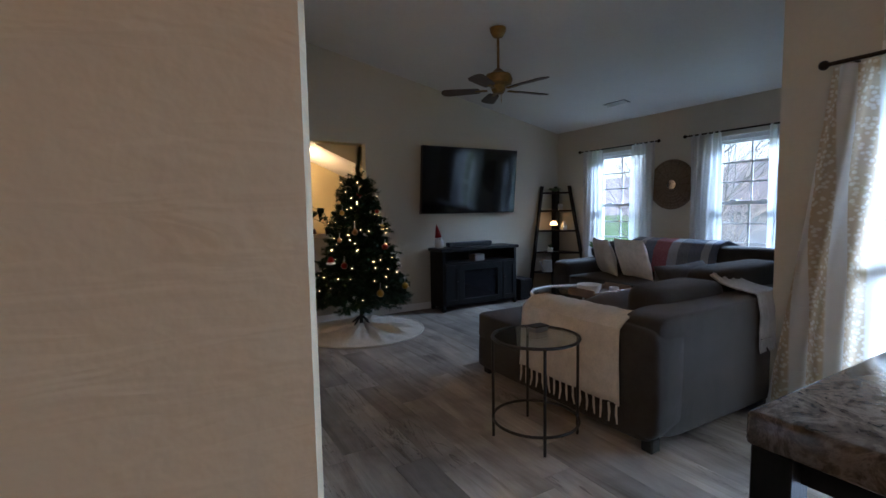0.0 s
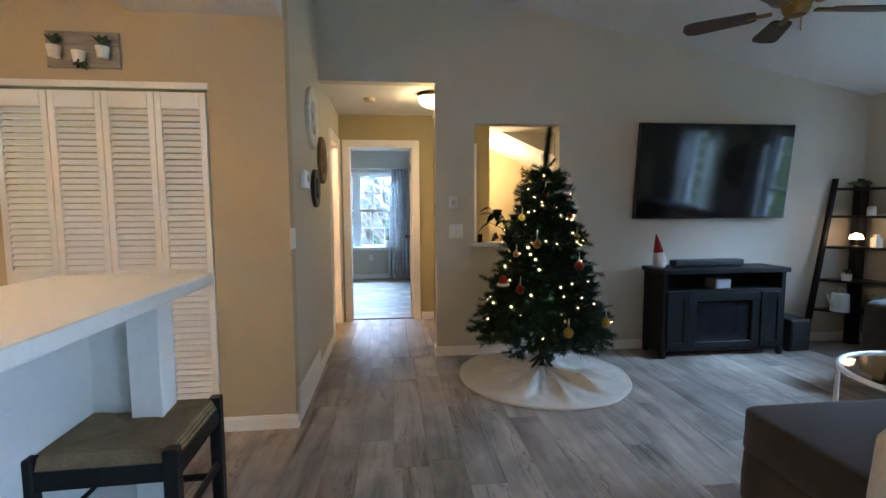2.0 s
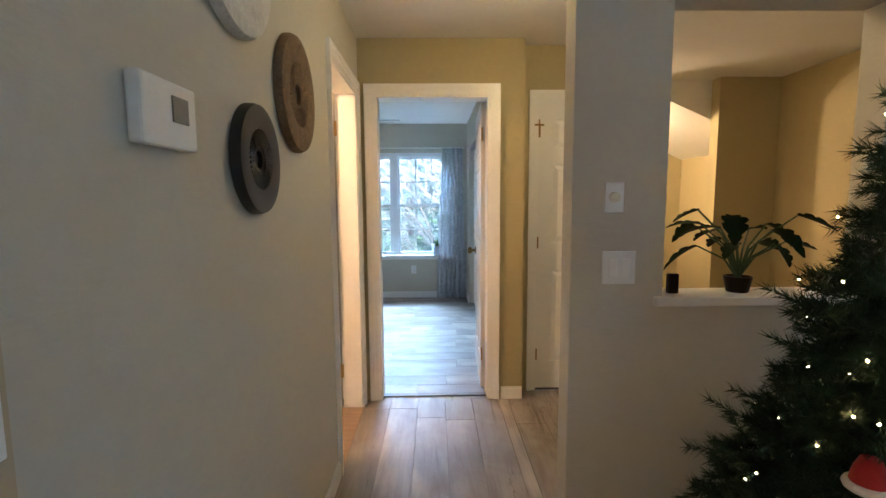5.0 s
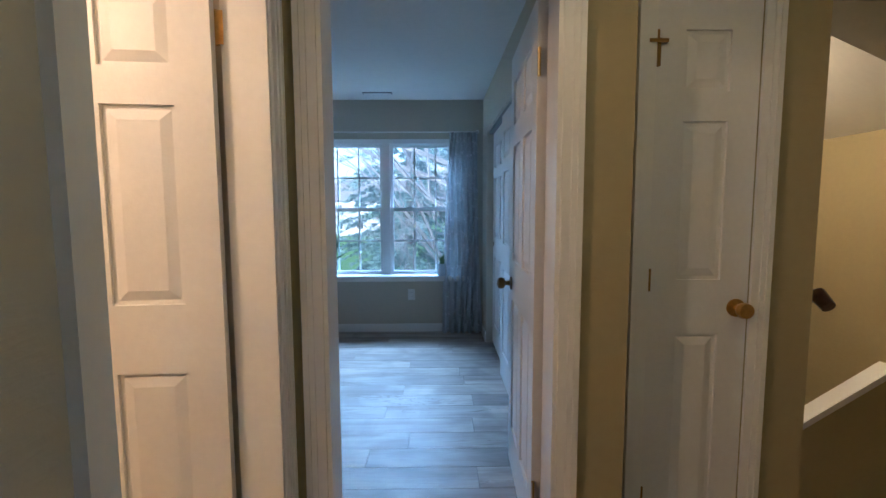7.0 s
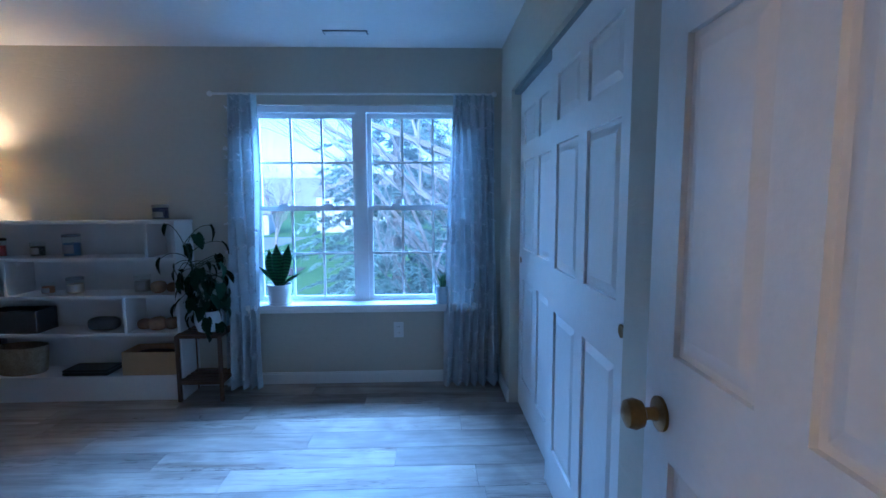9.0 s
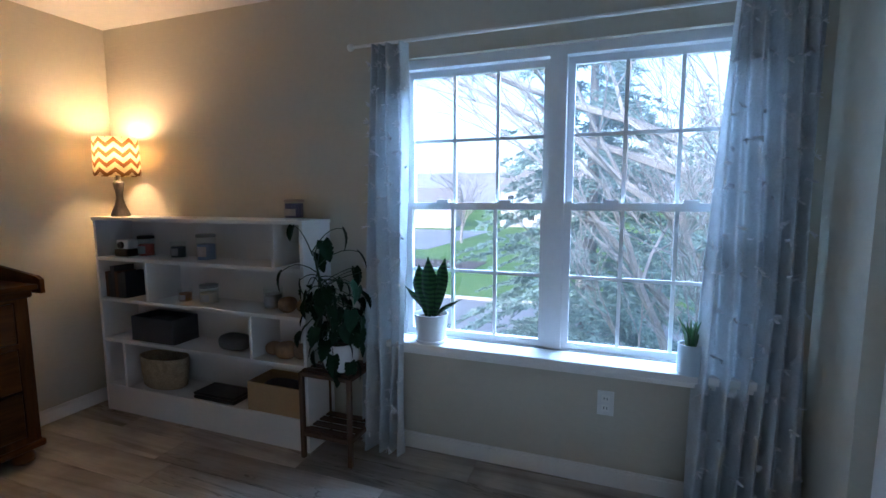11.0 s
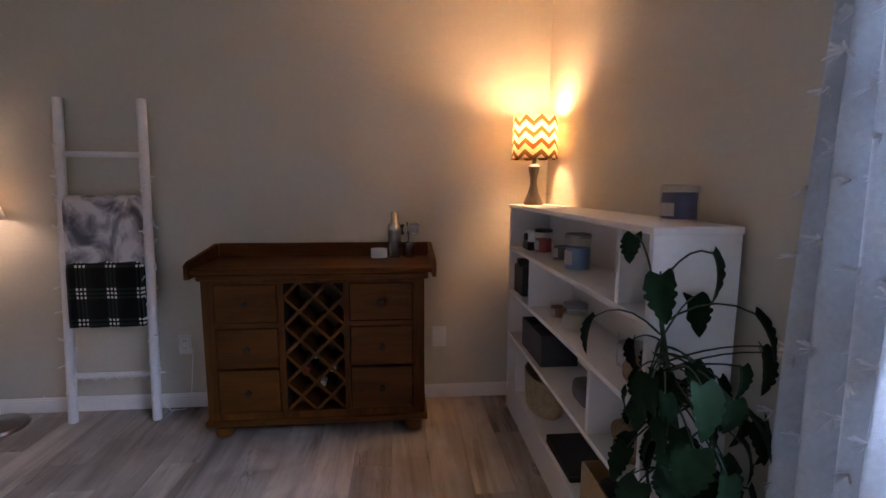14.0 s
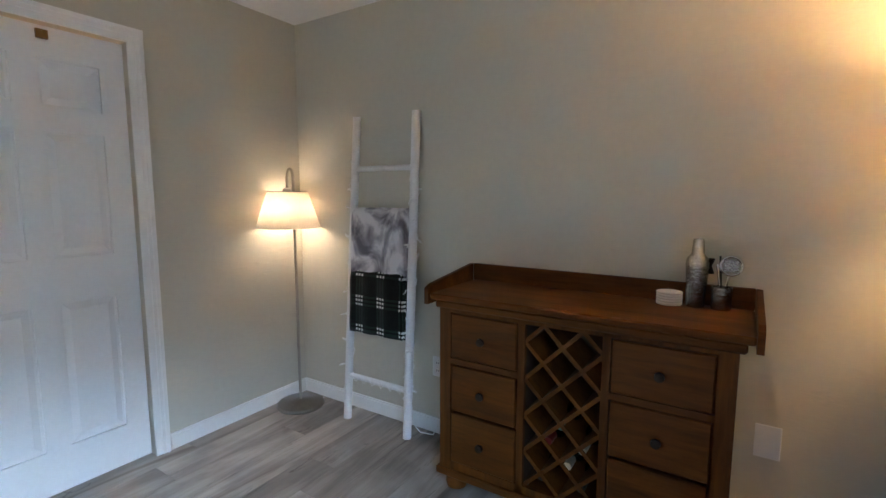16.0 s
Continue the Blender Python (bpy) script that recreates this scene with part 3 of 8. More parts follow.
for i, (y0, x) in enumerate(((8.87, BX1 + 0.075), (8.005, BX1 + 0.035))):
    d = six_panel("closet_door", 0.862, 1.975, "white six-panel sliding closet door", 2, t=0.03)
    bm = lathe(bmesh.new(), [(0.02, 0.0), (0.02, 0.003), (0.013, 0.002), (0.0, 0.0015)], 16)
    bmesh.ops.transform(bm, matrix=Matrix.Translation((0.81 if i == 0 else 0.05, 0.015, 0.95)) @ Matrix.Rotation(radians(-90), 4, "X"), verts=bm.verts)
    part("finger_pull", bm, OLDBRASS, d, "round brass finger pull", True)
    tagged(d, group="sliding closet doors")
    put(d, x, y0, 0.01, 90)


# louvred bifold doors of the closet
def louvre_leaf(w=0.27, h=1.952):
    e = thing("louvre_door", (0, 0, 0), "white painted bifold louvre door, shut", "door", "bifold closet doors")
    s, t = 0.035, 0.028
    zs = [(0.12, 0.84), (0.96, h - 0.09)]
    bm = boxes((0, s, -t, 0, 0, h), (w - s, w, -t, 0, 0, h), (s, w - s, -t, 0, 0, 0.12), (s, w - s, -t, 0, 0.84, 0.96), (s, w - s, -t, 0, h - 0.09, h), bevel=0.003)
    part("leaf", bm, DOORW, e)
    bm = bmesh.new()
    box(bm, s - 0.004, w - s + 0.004, -0.0035, 0.0035, -0.019, 0.019, 0.0015)
    bmesh.ops.transform(bm, matrix=Matrix.Rotation(radians(-42), 4, "X"), verts=bm.verts)
    me = finish("slat", bm, DOORW)
    for lo, hi in zs:
        n = int((hi - lo) / 0.0345)
        for k in range(n):
            sl = new("slat", me)
            sl.parent = e
            sl.location = (0, -t / 2, lo + (k + 0.5) * (hi - lo) / n)
    return e


leaf = louvre_leaf()
put(leaf, -1.377, 4.085, 0.015)
for k in range(1, 4):
    c = copy_thing(leaf, pose(-1.377 + 0.2725 * k, 4.085, 0.015))
    if k == 2:
        bm = lathe(bmesh.new(), [(0.008, 0), (0.008, 0.012), (0.016, 0.02), (0.014, 0.028), (0.0, 0.03)], 14)
        bmesh.ops.transform(bm, matrix=Matrix.Translation((0.02, -0.028, 0.885)) @ Matrix.Rotation(radians(90), 4, "X"), verts=bm.verts)
        part("door_knob", bm, WHITE, c, "small white knob", True)


# ---- windows ----
def window(name, axis, at, inward, lo, hi, z0, z1, units, label, cols=3, rows=2):
    """Double-hung vinyl windows side by side. at: the wall's inner face; inward: +1 or -1, the way into the room."""
    e = thing(name, (0, 0, 0), label, "window")
    tagged(e, kind="structure")
    def bar(bm, a, b, d0, d1, c, f):
        p, q = at - inward * d0, at - inward * d1
        p, q = min(p, q), max(p, q)
        if axis == "x":
            box(bm, a, b, p, q, c, f)
        else:
            box(bm, p, q, a, b, c, f)
    bm = bmesh.new()
    fw, mw = 0.045, 0.075
    for a, b, c, f in ((lo, lo + fw, z0, z1), (hi - fw, hi, z0, z1), (lo + fw, hi - fw, z1 - fw, z1), (lo + fw, hi - fw, z0, z0 + 0.01)):
        bar(bm, a, b, 0.035, 0.15, c, f)
    part("window_frame", bm, VINYL, e)
    span = (hi - lo - 2 * fw - (units - 1) * mw) / units
    for u in range(units):
        a = lo + fw + u * (span + mw)
        b = a + span
        if u:
            bm = bmesh.new()
            bar(bm, a - mw, a, 0.03, 0.15, z0 + 0.01, z1 - fw)
            part("mullion", bm, VINYL, e)
        zm = (z0 + z1) / 2 - 0.018
        for lower, c, f, dep in ((True, z0 + 0.01, zm + 0.018, 0.05), (False, zm - 0.018, z1 - fw, 0.085)):
            st = 0.032
            bm = bmesh.new()
            for p in ((a, a + st, c, f), (b - st, b, c, f), (a + st, b - st, c, c + st), (a + st, b - st, f - st, f)):
                bar(bm, p[0], p[1], dep, dep + 0.03, p[2], p[3])
            sash = part("sash", bm, VINYL, e)
            bm = bmesh.new()
            bar(bm, a + st, b - st, dep + 0.012, dep + 0.016, c + st, f - st)
            pane = part("pane", bm, PANE, sash, "clear glass pane")
            pane.visible_shadow = False
            for k in range(1, cols):
                x = a + st + (b - a - 2 * st) * k / cols
                bm = bmesh.new()
                bar(bm, x - 0.008, x + 0.008, dep + 0.006, dep + 0.022, c + st, f - st)
                part("muntin", bm, VINYL, sash)
            for k in range(1, rows):
                z = c + st + (f - c - 2 * st) * k / rows
                bm = bmesh.new()
                bar(bm, a + st, b - st, dep + 0.008, dep + 0.020, z - 0.008, z + 0.008)
                part("muntin", bm, VINYL, sash)
            if lower:
                for k in (0.28, 0.72):
                    x = a + (b - a) * k
                    bm = bmesh.new()
                    bar(bm, x - 0.03, x + 0.03, dep - 0.012, dep + 0.02, f, f + 0.014)
                    part("sash_lock", bm, VINYL, sash)
    return e


w1 = window("window_1", "x", BY1, -1, *WIN, 2, "white vinyl double window with grilles, shut")
# jamb lining and stool of the bedroom window
struct("trim_window_lining", boxes((WIN[0], WIN[0] + 0.012, BY1 + 0.001, BY1 + 0.04, WIN[2], WIN[3]), (WIN[1] - 0.012, WIN[1], BY1 + 0.001, BY1 + 0.04, WIN[2], WIN[3])), WHITE, "white window lining")
struct("trim_window_sill", boxes((-0.76, 0.93, BY1 - 0.105, BY1 + 0.04, WIN[2] - 0.03, WIN[2] + 0.005), (-0.73, 0.90, BY1 - 0.085, BY1 - 0.001, WIN[2] - 0.055, WIN[2] - 0.03), bevel=0.004), WHITE, "deep white window sill")
window("window_2", "y", XR, -1, 3.86, 4.62, 0.62, 1.985, 1, "white vinyl window with grilles behind sheer curtains", 2, 3)
window("window_3", "y", XR, -1, 2.28, 3.04, 0.62, 1.985, 1, "white vinyl window with grilles behind sheer curtains", 2, 3)
for nm, c in (("trim_sill_2", 4.24), ("trim_sill_3", 2.66)):
    struct(nm, boxes((XR - 0.06, XR + 0.035, c - 0.42, c + 0.42, 0.59, 0.625), bevel=0.004), WHITE, "white window sill")
window("window_4", "y", XD, -1, -1.0, 1.06, 0.02, 2.0, 2, "white glazed patio door behind a patterned curtain", 1, 1)
window("window_5", "y", XD, -1, -1.0, 1.06, 2.06, 2.56, 2, "white fixed window above the patio door", 1, 1)
struct("trim_transom", boxes((XD - 0.004, XD + 0.14, -1.0, 1.06, 2.0, 2.06)), WHITE, "white bar between patio door and upper window")
struct("trim_pass_sill", boxes((PASS[0] - 0.035, PASS[1] + 0.035, YT - 0.03, YT + 0.15, PASS[2] - 0.028, PASS[2] + 0.006), bevel=0.004), WHITE, "white sill of the pass-through")

# ---- outdoors ----
GZ = -3.3
GRASS = Mat("autumn_lawn", (0.075, 0.115, 0.03), 0.9, spec=0.2)
GRASS.base(GRASS.mix(0.5, GRASS.ramp(GRASS.noise(0.25, 4), [(0.35, (0.05, 0.115, 0.028)), (0.65, (0.115, 0.20, 0.05))]), GRASS.ramp(GRASS.noise(9, 5, 0.7), [(0.4, (0.055, 0.12, 0.028)), (0.64, (0.11, 0.18, 0.05)), (0.74, (0.24, 0.15, 0.06))])))
ASPH = Mat("asphalt", (0.17, 0.175, 0.185), 0.55).vary(0.4, 0.15, 20, 0.12, 0.3, 60).m
struct("ground", boxes((-900, 900, -900, 900, GZ - 0.5, GZ)), GRASS.m, "lawn reaching the horizon")
struct("road", boxes((-120, 120, 21.8, 27.6, GZ, GZ + 0.03)), ASPH, "grey asphalt street")
struct("road_kerb", boxes((-120, 120, 27.6, 27.8, GZ, GZ + 0.14), (-120, 120, 21.6, 21.8, GZ, GZ + 0.14)), Mat("kerb_concrete", (0.42, 0.41, 0.39), 0.85).vary(0.8, 0.15, 20, 0.1).m, "pale concrete kerbs")
struct("pavement_drive", boxes((-50, -15, 45.5, 68, GZ, GZ + 0.026)), ASPH, "asphalt driveway and parking")
struct("ground_bed", boxes((-16, -8, 36, 39.5, GZ, GZ + 0.04)), Mat("mulch", (0.06, 0.045, 0.04), 0.95).vary(2, 0.3, 20, 0.2).m, "dark mulch bed")


def hills():
    bm = bmesh.new()
    n = 96
    rows = []
    for r, zz in ((260, GZ - 1), (330, 14), (420, 30), (560, 30)):
        row = []
        for k in range(n):
            a = 2 * math.pi * k / n
            h = zz * (0.75 + 0.45 * noise.noise((math.cos(a) * 2.5, math.sin(a) * 2.5, 0.3))) if zz > 0 else zz
            row.append(bm.verts.new((r * math.cos(a), r * math.sin(a), h)))
        rows.append(row)
    for a, b in zip(rows, rows[1:]):
        for k in range(n):
            bm.faces.new((a[k], a[(k + 1) % n], b[(k + 1) % n], b[k]))
    return bm


HILL = Mat("wooded_hill", (0.24, 0.235, 0.26), 0.95).vary(0.02, 0.2, 0.3, 0.2)
struct("backdrop_hills", hills(), HILL.m, "low wooded hills in the distance")
SIDING = Mat("pale_siding", (0.36, 0.37, 0.40), 0.6).vary(0.6, 0.05, 10, 0.04).m
ROOF = Mat("grey_shingle", (0.16, 0.15, 0.15), 0.85).vary(0.7, 0.15, 8, 0.15).m
DARKGL = Mat("dark_window_glass", (0.03, 0.035, 0.04), 0.1).m


def house(x, y, w, d, h, turn, label, garage=True):
    e = thing("house", (x, y, GZ), label, "house", "houses across the street", turn)
    part("wall", boxes((-w / 2, w / 2, -d / 2, d / 2, 0, h)), SIDING, e)
    bm = bmesh.new()
    o = 0.4
    v = [bm.verts.new(p) for p in ((-w / 2 - o, -d / 2 - o, h), (w / 2 + o, -d / 2 - o, h), (w / 2 + o, d / 2 + o, h), (-w / 2 - o, d / 2 + o, h), (-w / 2 - o, 0, h + d * 0.34), (w / 2 + o, 0, h + d * 0.34))]
    for f in ((0, 1, 5, 4), (2, 3, 4, 5), (0, 4, 3), (1, 2, 5), (0, 1, 2, 3)):
        bm.faces.new([v[k] for k in f])
    part("roof", bm, ROOF, e)
    for fl in range(max(1, int(h // 2.7))):
        for k in range(4):
            xx = -w / 2 + w * (k + 0.5) / 4
            if garage and fl == 0 and k >= 2:
                continue
            wd = part("window", boxes((xx - 0.6, xx + 0.6, -d / 2 - 0.06, -d / 2, 0.9 + fl * 2.7, 2.2 + fl * 2.7)), VINYL, e)
            part("pane", boxes((xx - 0.5, xx + 0.5, -d / 2 - 0.075, -d / 2 - 0.06, 1.0 + fl * 2.7, 2.1 + fl * 2.7)), DARKGL, wd)
    if garage:
        part("garage_door", boxes((w * 0.08, w * 0.45, -d / 2 - 0.07, -d / 2, 0, 2.2)), VINYL, e)
    return e


house(-30, 76, 15, 9, 2.9, 12, "white single-storey house with a garage across the street")
house(-68, 84, 13, 9, 2.9, 0, "white house with a grey roof far down the street", False)
house(-9, 82, 13, 10, 5.4, -8, "pale two-storey house behind the trees")
house(17, 86, 14, 9, 5.4, 5, "pale house behind the trees", False)
house(30, 9.5, 13, 9, 4.2, 85, "pale neighbouring house seen from the living room")
house(36, -10, 13, 9, 4.2, 95, "pale neighbouring house seen from the dining corner", False)
CARW = Mat("white_car_paint", (0.70, 0.70, 0.70), 0.2).m
CARS = Mat("silver_car_paint", (0.36, 0.37, 0.38), 0.25, 0.4).m


def car(x, y, turn, paint, label):
    e = thing("car", (x, y, GZ + 0.026), label, "car", "parked cars", turn)
    def prof(pts, w):
        bm = bmesh.new()
        a = [bm.verts.new((p, -w, z)) for p, z in pts]
        b = [bm.verts.new((p, w, z)) for p, z in pts]
        bm.faces.new(a), bm.faces.new(b)
        for k in range(len(pts)):
            bm.faces.new((a[k], a[(k + 1) % len(pts)], b[(k + 1) % len(pts)], b[k]))
        bmesh.ops.bevel(bm, geom=list(bm.edges), offset=0.06, segments=2, affect="EDGES")
        return bm
    part("body", prof([(-2.2, 0.3), (2.2, 0.3), (2.25, 0.75), (1.4, 0.95), (-1.9, 1.0), (-2.25, 0.8)], 0.87), paint, e, smooth=True)
    part("cabin", prof([(-1.8, 0.9), (1.2, 0.9), (0.5, 1.45), (-1.2, 1.5)], 0.76), DARKGL, e, smooth=True)
    part("roof", prof([(-1.25, 1.4), (0.5, 1.4), (0.45, 1.52), (-1.15, 1.55)], 0.74), paint, e, smooth=True)
    for a in (-1.4, 1.4):
        for b in (-0.8, 0.8):
            wh = part("wheel", tube(bmesh.new(), [(a, b - 0.1, 0.32), (a, b + 0.1, 0.32)], 0.32, 18), BLACK, e, smooth=True)
            part("rim", tube(bmesh.new(), [(a, b - 0.11, 0.32), (a, b + 0.11, 0.32)], 0.19, 14), NICKEL, wh, smooth=True)
    return e


car(-27.0, 48.6, 64, CARS, "grey car parked on the drive")
car(-23.9, 48.2, 78, CARW, "white car parked on the drive")
car(-20.6, 47.9, 74, CARW, "white car parked on the drive")
BARK = Mat("grey_bark", (0.20, 0.19, 0.185), 0.9).vary(3, 0.25, 25, 0.2, 0.5, 40).m
TWIG = Mat("twig_bark", (0.25, 0.24, 0.24), 0.9).vary(3, 0.2).m


def bare_tree(x, y, h, seed, label, levels=5, base=0.16, limbs=()):
    rnd = random.Random(seed)
    e = thing("bare_tree", (x, y, GZ), label, "tree", "bare trees outside")
    big, small = bmesh.new(), bmesh.new()
    def grow(p, d, ln, r, lev):
        pts, rs, q = [p], [r], p.copy()
        for k in range(4):
            d = (d + Vector((rnd.uniform(-0.16, 0.16), rnd.uniform(-0.16, 0.16), rnd.uniform(-0.05, 0.12)))).normalized()
            q = q + d * ln / 4
            pts.append(q.copy()), rs.append(r * (1 - 0.13 * (k + 1)))
        tube(big if lev < 3 else small, pts, rs, 8 if lev < 2 else 5 if lev < 3 else 3, lev < 1)
        if lev >= levels:
            return
        for k in range(4 if lev < 2 else 4):
            j = rnd.randint(1, 4) if k else 4
            nd = (d + Vector((rnd.uniform(-1, 1), rnd.uniform(-1, 1), rnd.uniform(-0.25, 0.6))) * 0.85).normalized()
            grow(pts[j], nd, ln * rnd.uniform(0.55, 0.78), max(rs[j] * 0.62, 0.008), lev + 1)
    for z, d, ln in limbs:
        grow(Vector((0, 0, z)), Vector(d).normalized(), ln, base * 0.42, 2)
    grow(Vector((0, 0, 0)), Vector((rnd.uniform(-0.15, 0.15), rnd.uniform(-0.15, 0.15), 1)), h * 0.36, base, 0)
    part("trunk", big, BARK, e, smooth=True)
    part("crown", small, TWIG, e, "bare grey-brown twigs")
    return e


bt = bare_tree(1.15, 14.6, 9.6, 5, "bare grey-brown tree close to the window", 5, 0.15,
               ((4.3, (-1, -0.15, 0.55), 3.4), (4.9, (-1, 0.25, 0.35), 3.6), (5.3, (-0.9, -0.3, 0.25), 3.2), (3.1, (-0.9, -0.35, 0.9), 2.8), (2.2, (-0.4, -0.1, 1.0), 2.8), (2.4, (0.5, -0.2, 0.9), 2.6)))
bt2 = bare_tree(-10.5, 29, 9.5, 8, "bare tree with thin spreading branches")
for k, (x, y, t) in enumerate(((4.2, 21.5, 90), (-1, 30, 200), (7, 31, 10), (-14, 52, 60), (-36, 58, 130), (2.5, 44, 250), (11, 26, 300), (14, 8.5, 40), (16, 3, 80), (19, 13, 160))):
    copy_thing(bt if k % 2 else bt2, pose(x, y, GZ, 0, 0, t))


def spruce(x, y, h, R, seed):
    rnd = random.Random(seed)
    e = thing("spruce_tree", (x, y, GZ), "blue-green spruce tree outside the window", "tree", "spruces outside")
    part("trunk", tube(bmesh.new(), [(0, 0, 0), (0.05, 0, h * 0.5), (0, 0.03, h * 0.97)], [0.16, 0.1, 0.02], 10), BARK, e, smooth=True)
    vs, fs = [], []
    z = 0.4
    while z < h:
        rr = R * (1 - z / h) ** 0.8
        n = max(3, int(12 * rr / R) + 3)
        for k in range(n):
            a = rnd.uniform(0, 6.283)
            L = rr * rnd.uniform(0.55, 1.12)
            d = Vector((math.cos(a), math.sin(a), rnd.uniform(-0.25, 0.08)))
            side = Vector((-d.y, d.x, 0))
            for q in range(int(26 * L) + 8):
                f = rnd.uniform(0.15, 1.0)
                p = d * (L * f) + Vector((0, 0, z - 0.25 * f * f * L))
                for sg in (-1, 1):
                    tw = (side * sg * rnd.uniform(0.3, 1.0) + d * rnd.uniform(0.2, 0.8) + Vector((0, 0, rnd.uniform(-0.5, 0.2)))).normalized()
                    ln = rnd.uniform(0.12, 0.30) * (1.15 - 0.6 * f)
                    for c in range(3):
                        b = p + tw * ln * c / 3
                        tip = b + (tw + Vector((rnd.uniform(-0.6, 0.6), rnd.uniform(-0.6, 0.6), rnd.uniform(-0.5, 0.5)))) * ln * 0.5
                        w = tw.cross(Vector((rnd.uniform(-1, 1), rnd.uniform(-1, 1), rnd.uniform(-1, 1)))).normalized() * 0.02
                        i = len(vs)
                        vs.extend([b - w, b + w, tip])
                        fs.append((i, i + 1, i + 2))
        z += 0.24
    me = bpy.data.meshes.new("crown")
    me.from_pydata(vs, [], fs)
    me.materials.append(Mat("blue_spruce_needle", (0.17, 0.25, 0.235), 0.85).vary(2, 0.35, 20, 0.2).m)
    cr = new("crown", me)
    cr.parent = e
    tagged(cr, "ragged blue-green needle crown")
    return e


sp = spruce(-0.1, 16.6, 9.8, 3.5, 3)
copy_thing(sp, pose(8.5, 27, GZ, 0, 0, 120))
copy_thing(sp, pose(4.2, 33, GZ, 0, 0, 40))

# ---- living room ----
SOFA = cloth("charcoal_upholstery", (0.039, 0.034, 0.030), 0.25, 5, 0.95, 260, 0.35).m
PILLOW_G = cloth("grey_cushion_cloth", (0.60, 0.58, 0.56), 0.12, 9).m
PILLOW_B = cloth("taupe_cushion_cloth", (0.11, 0.098, 0.09), 0.15, 9).m
PILLOW_D = cloth("dark_cushion_cloth", (0.055, 0.05, 0.046), 0.2, 9).m
FUR = cloth("white_plush", (0.86, 0.83, 0.79), 0.12, 16, 1.0, 140, 0.7).m
KNIT = cloth("cream_knit", (0.66, 0.61, 0.53), 0.10, 12, 1.0, 160, 0.7).m
GREYTHROW = cloth("grey_knit", (0.40, 0.39, 0.38), 0.12, 12, 1.0, 160, 0.7).m


def plaid(name, stops, scale=7.0, base=(0.10, 0.11, 0.14)):
    m = cloth(name, base)
    sep = m.n.new("ShaderNodeSeparateXYZ")
    m.l.new(m.coords((scale,) * 3), sep.inputs[0])
    fr = m.n.new("ShaderNodeMath")
    fr.operation = "FRACT"
    m.l.new(sep.outputs[1], fr.inputs[0])
    rp = m.n.new("ShaderNodeValToRGB")
    rp.color_ramp.interpolation = "CONSTANT"
    el = rp.color_ramp.elements
    while len(el) < len(stops):
        el.new(0.5)
    for e, (p, c) in zip(el, stops):
        e.position, e.color = p, (*c, 1)
    m.l.new(fr.outputs[0], rp.inputs[0])
    return m.base(m.mix(0.15, rp.outputs[0], m.noise(60, 3))).m


PLAIDRED = plaid("red_blue_plaid", [(0.0, (0.24, 0.02, 0.02)), (0.24, (0.06, 0.07, 0.11)), (0.42, (0.33, 0.32, 0.32)), (0.52, (0.06, 0.07, 0.11)), (0.70, (0.10, 0.10, 0.12)), (0.86, (0.30, 0.29, 0.30))], 1.35)

# sectional sofa: chaise along the walkway, seats along the window wall
sofa = thing("sectional_sofa", (2.2, 1.5, 0), "charcoal fabric sectional sofa with a chaise", "sofa")


def block(name, x0, x1, y0, y1, z0, z1, seed, e=0.16, material=SOFA, n=16):
    bm = soft(bmesh.new(), (x0 + x1) / 2, (y0 + y1) / 2, (z0 + z1) / 2, x1 - x0, y1 - y0, z1 - z0, e, n, 0.004, seed)
    return part(name, bm, material, sofa, smooth=True)


block("chaise_base", 0.0, 0.95, 0.05, 1.56, 0.06, 0.30, 1.0, 0.10)
block("chaise_cushion", 0.0, 0.95, 0.30, 1.57, 0.28, 0.47, 2.0, 0.14)
block("armrest", 0.0, 0.25, -0.005, 1.02, 0.07, 0.655, 3.0, 0.22)
block("backrest", 0.06, 2.95, 0.0, 0.26, 0.07, 0.715, 4.0, 0.12)
block("seat_base", 0.93, 3.0, 0.20, 1.0, 0.06, 0.30, 5.0, 0.10)
block("seat_cushion", 0.96, 1.95, 0.25, 1.02, 0.28, 0.47, 6.0, 0.14)
block("seat_base", 2.05, 2.98, 0.9, 2.9, 0.06, 0.30, 7.0, 0.10)
block("seat_cushion", 2.04, 2.85, 0.3, 1.55, 0.28, 0.47, 8.0, 0.14)
block("seat_cushion", 2.04, 2.85, 1.56, 2.62, 0.28, 0.47, 9.0, 0.14)
block("backrest", 2.76, 3.02, 0.2, 2.88, 0.07, 0.82, 10.0, 0.14)
block("armrest", 2.05, 2.98, 2.62, 2.88, 0.07, 0.62, 11.0, 0.2)
block("back_cushion", 2.60, 2.86, 1.58, 2.60, 0.46, 0.86, 12.0, 0.35)
block("back_cushion", 2.60, 2.86, 0.5, 1.56, 0.46, 0.86, 13.0, 0.35)
block("back_cushion", 0.95, 1.9, 0.22, 0.50, 0.46, 0.86, 14.0, 0.35)
block("back_cushion", 0.34, 1.0, 0.2, 0.48, 0.46, 0.80, 15.0, 0.35)
for x, y in ((0.08, 0.08), (0.08, 1.48), (0.85, 1.48), (2.9, 0.08), (2.9, 2.78), (2.15, 2.78)):
    part("leg", boxes((x - 0.035, x + 0.035, y - 0.035, y + 0.035, 0, 0.08), bevel=0.008), BLACKW, sofa)


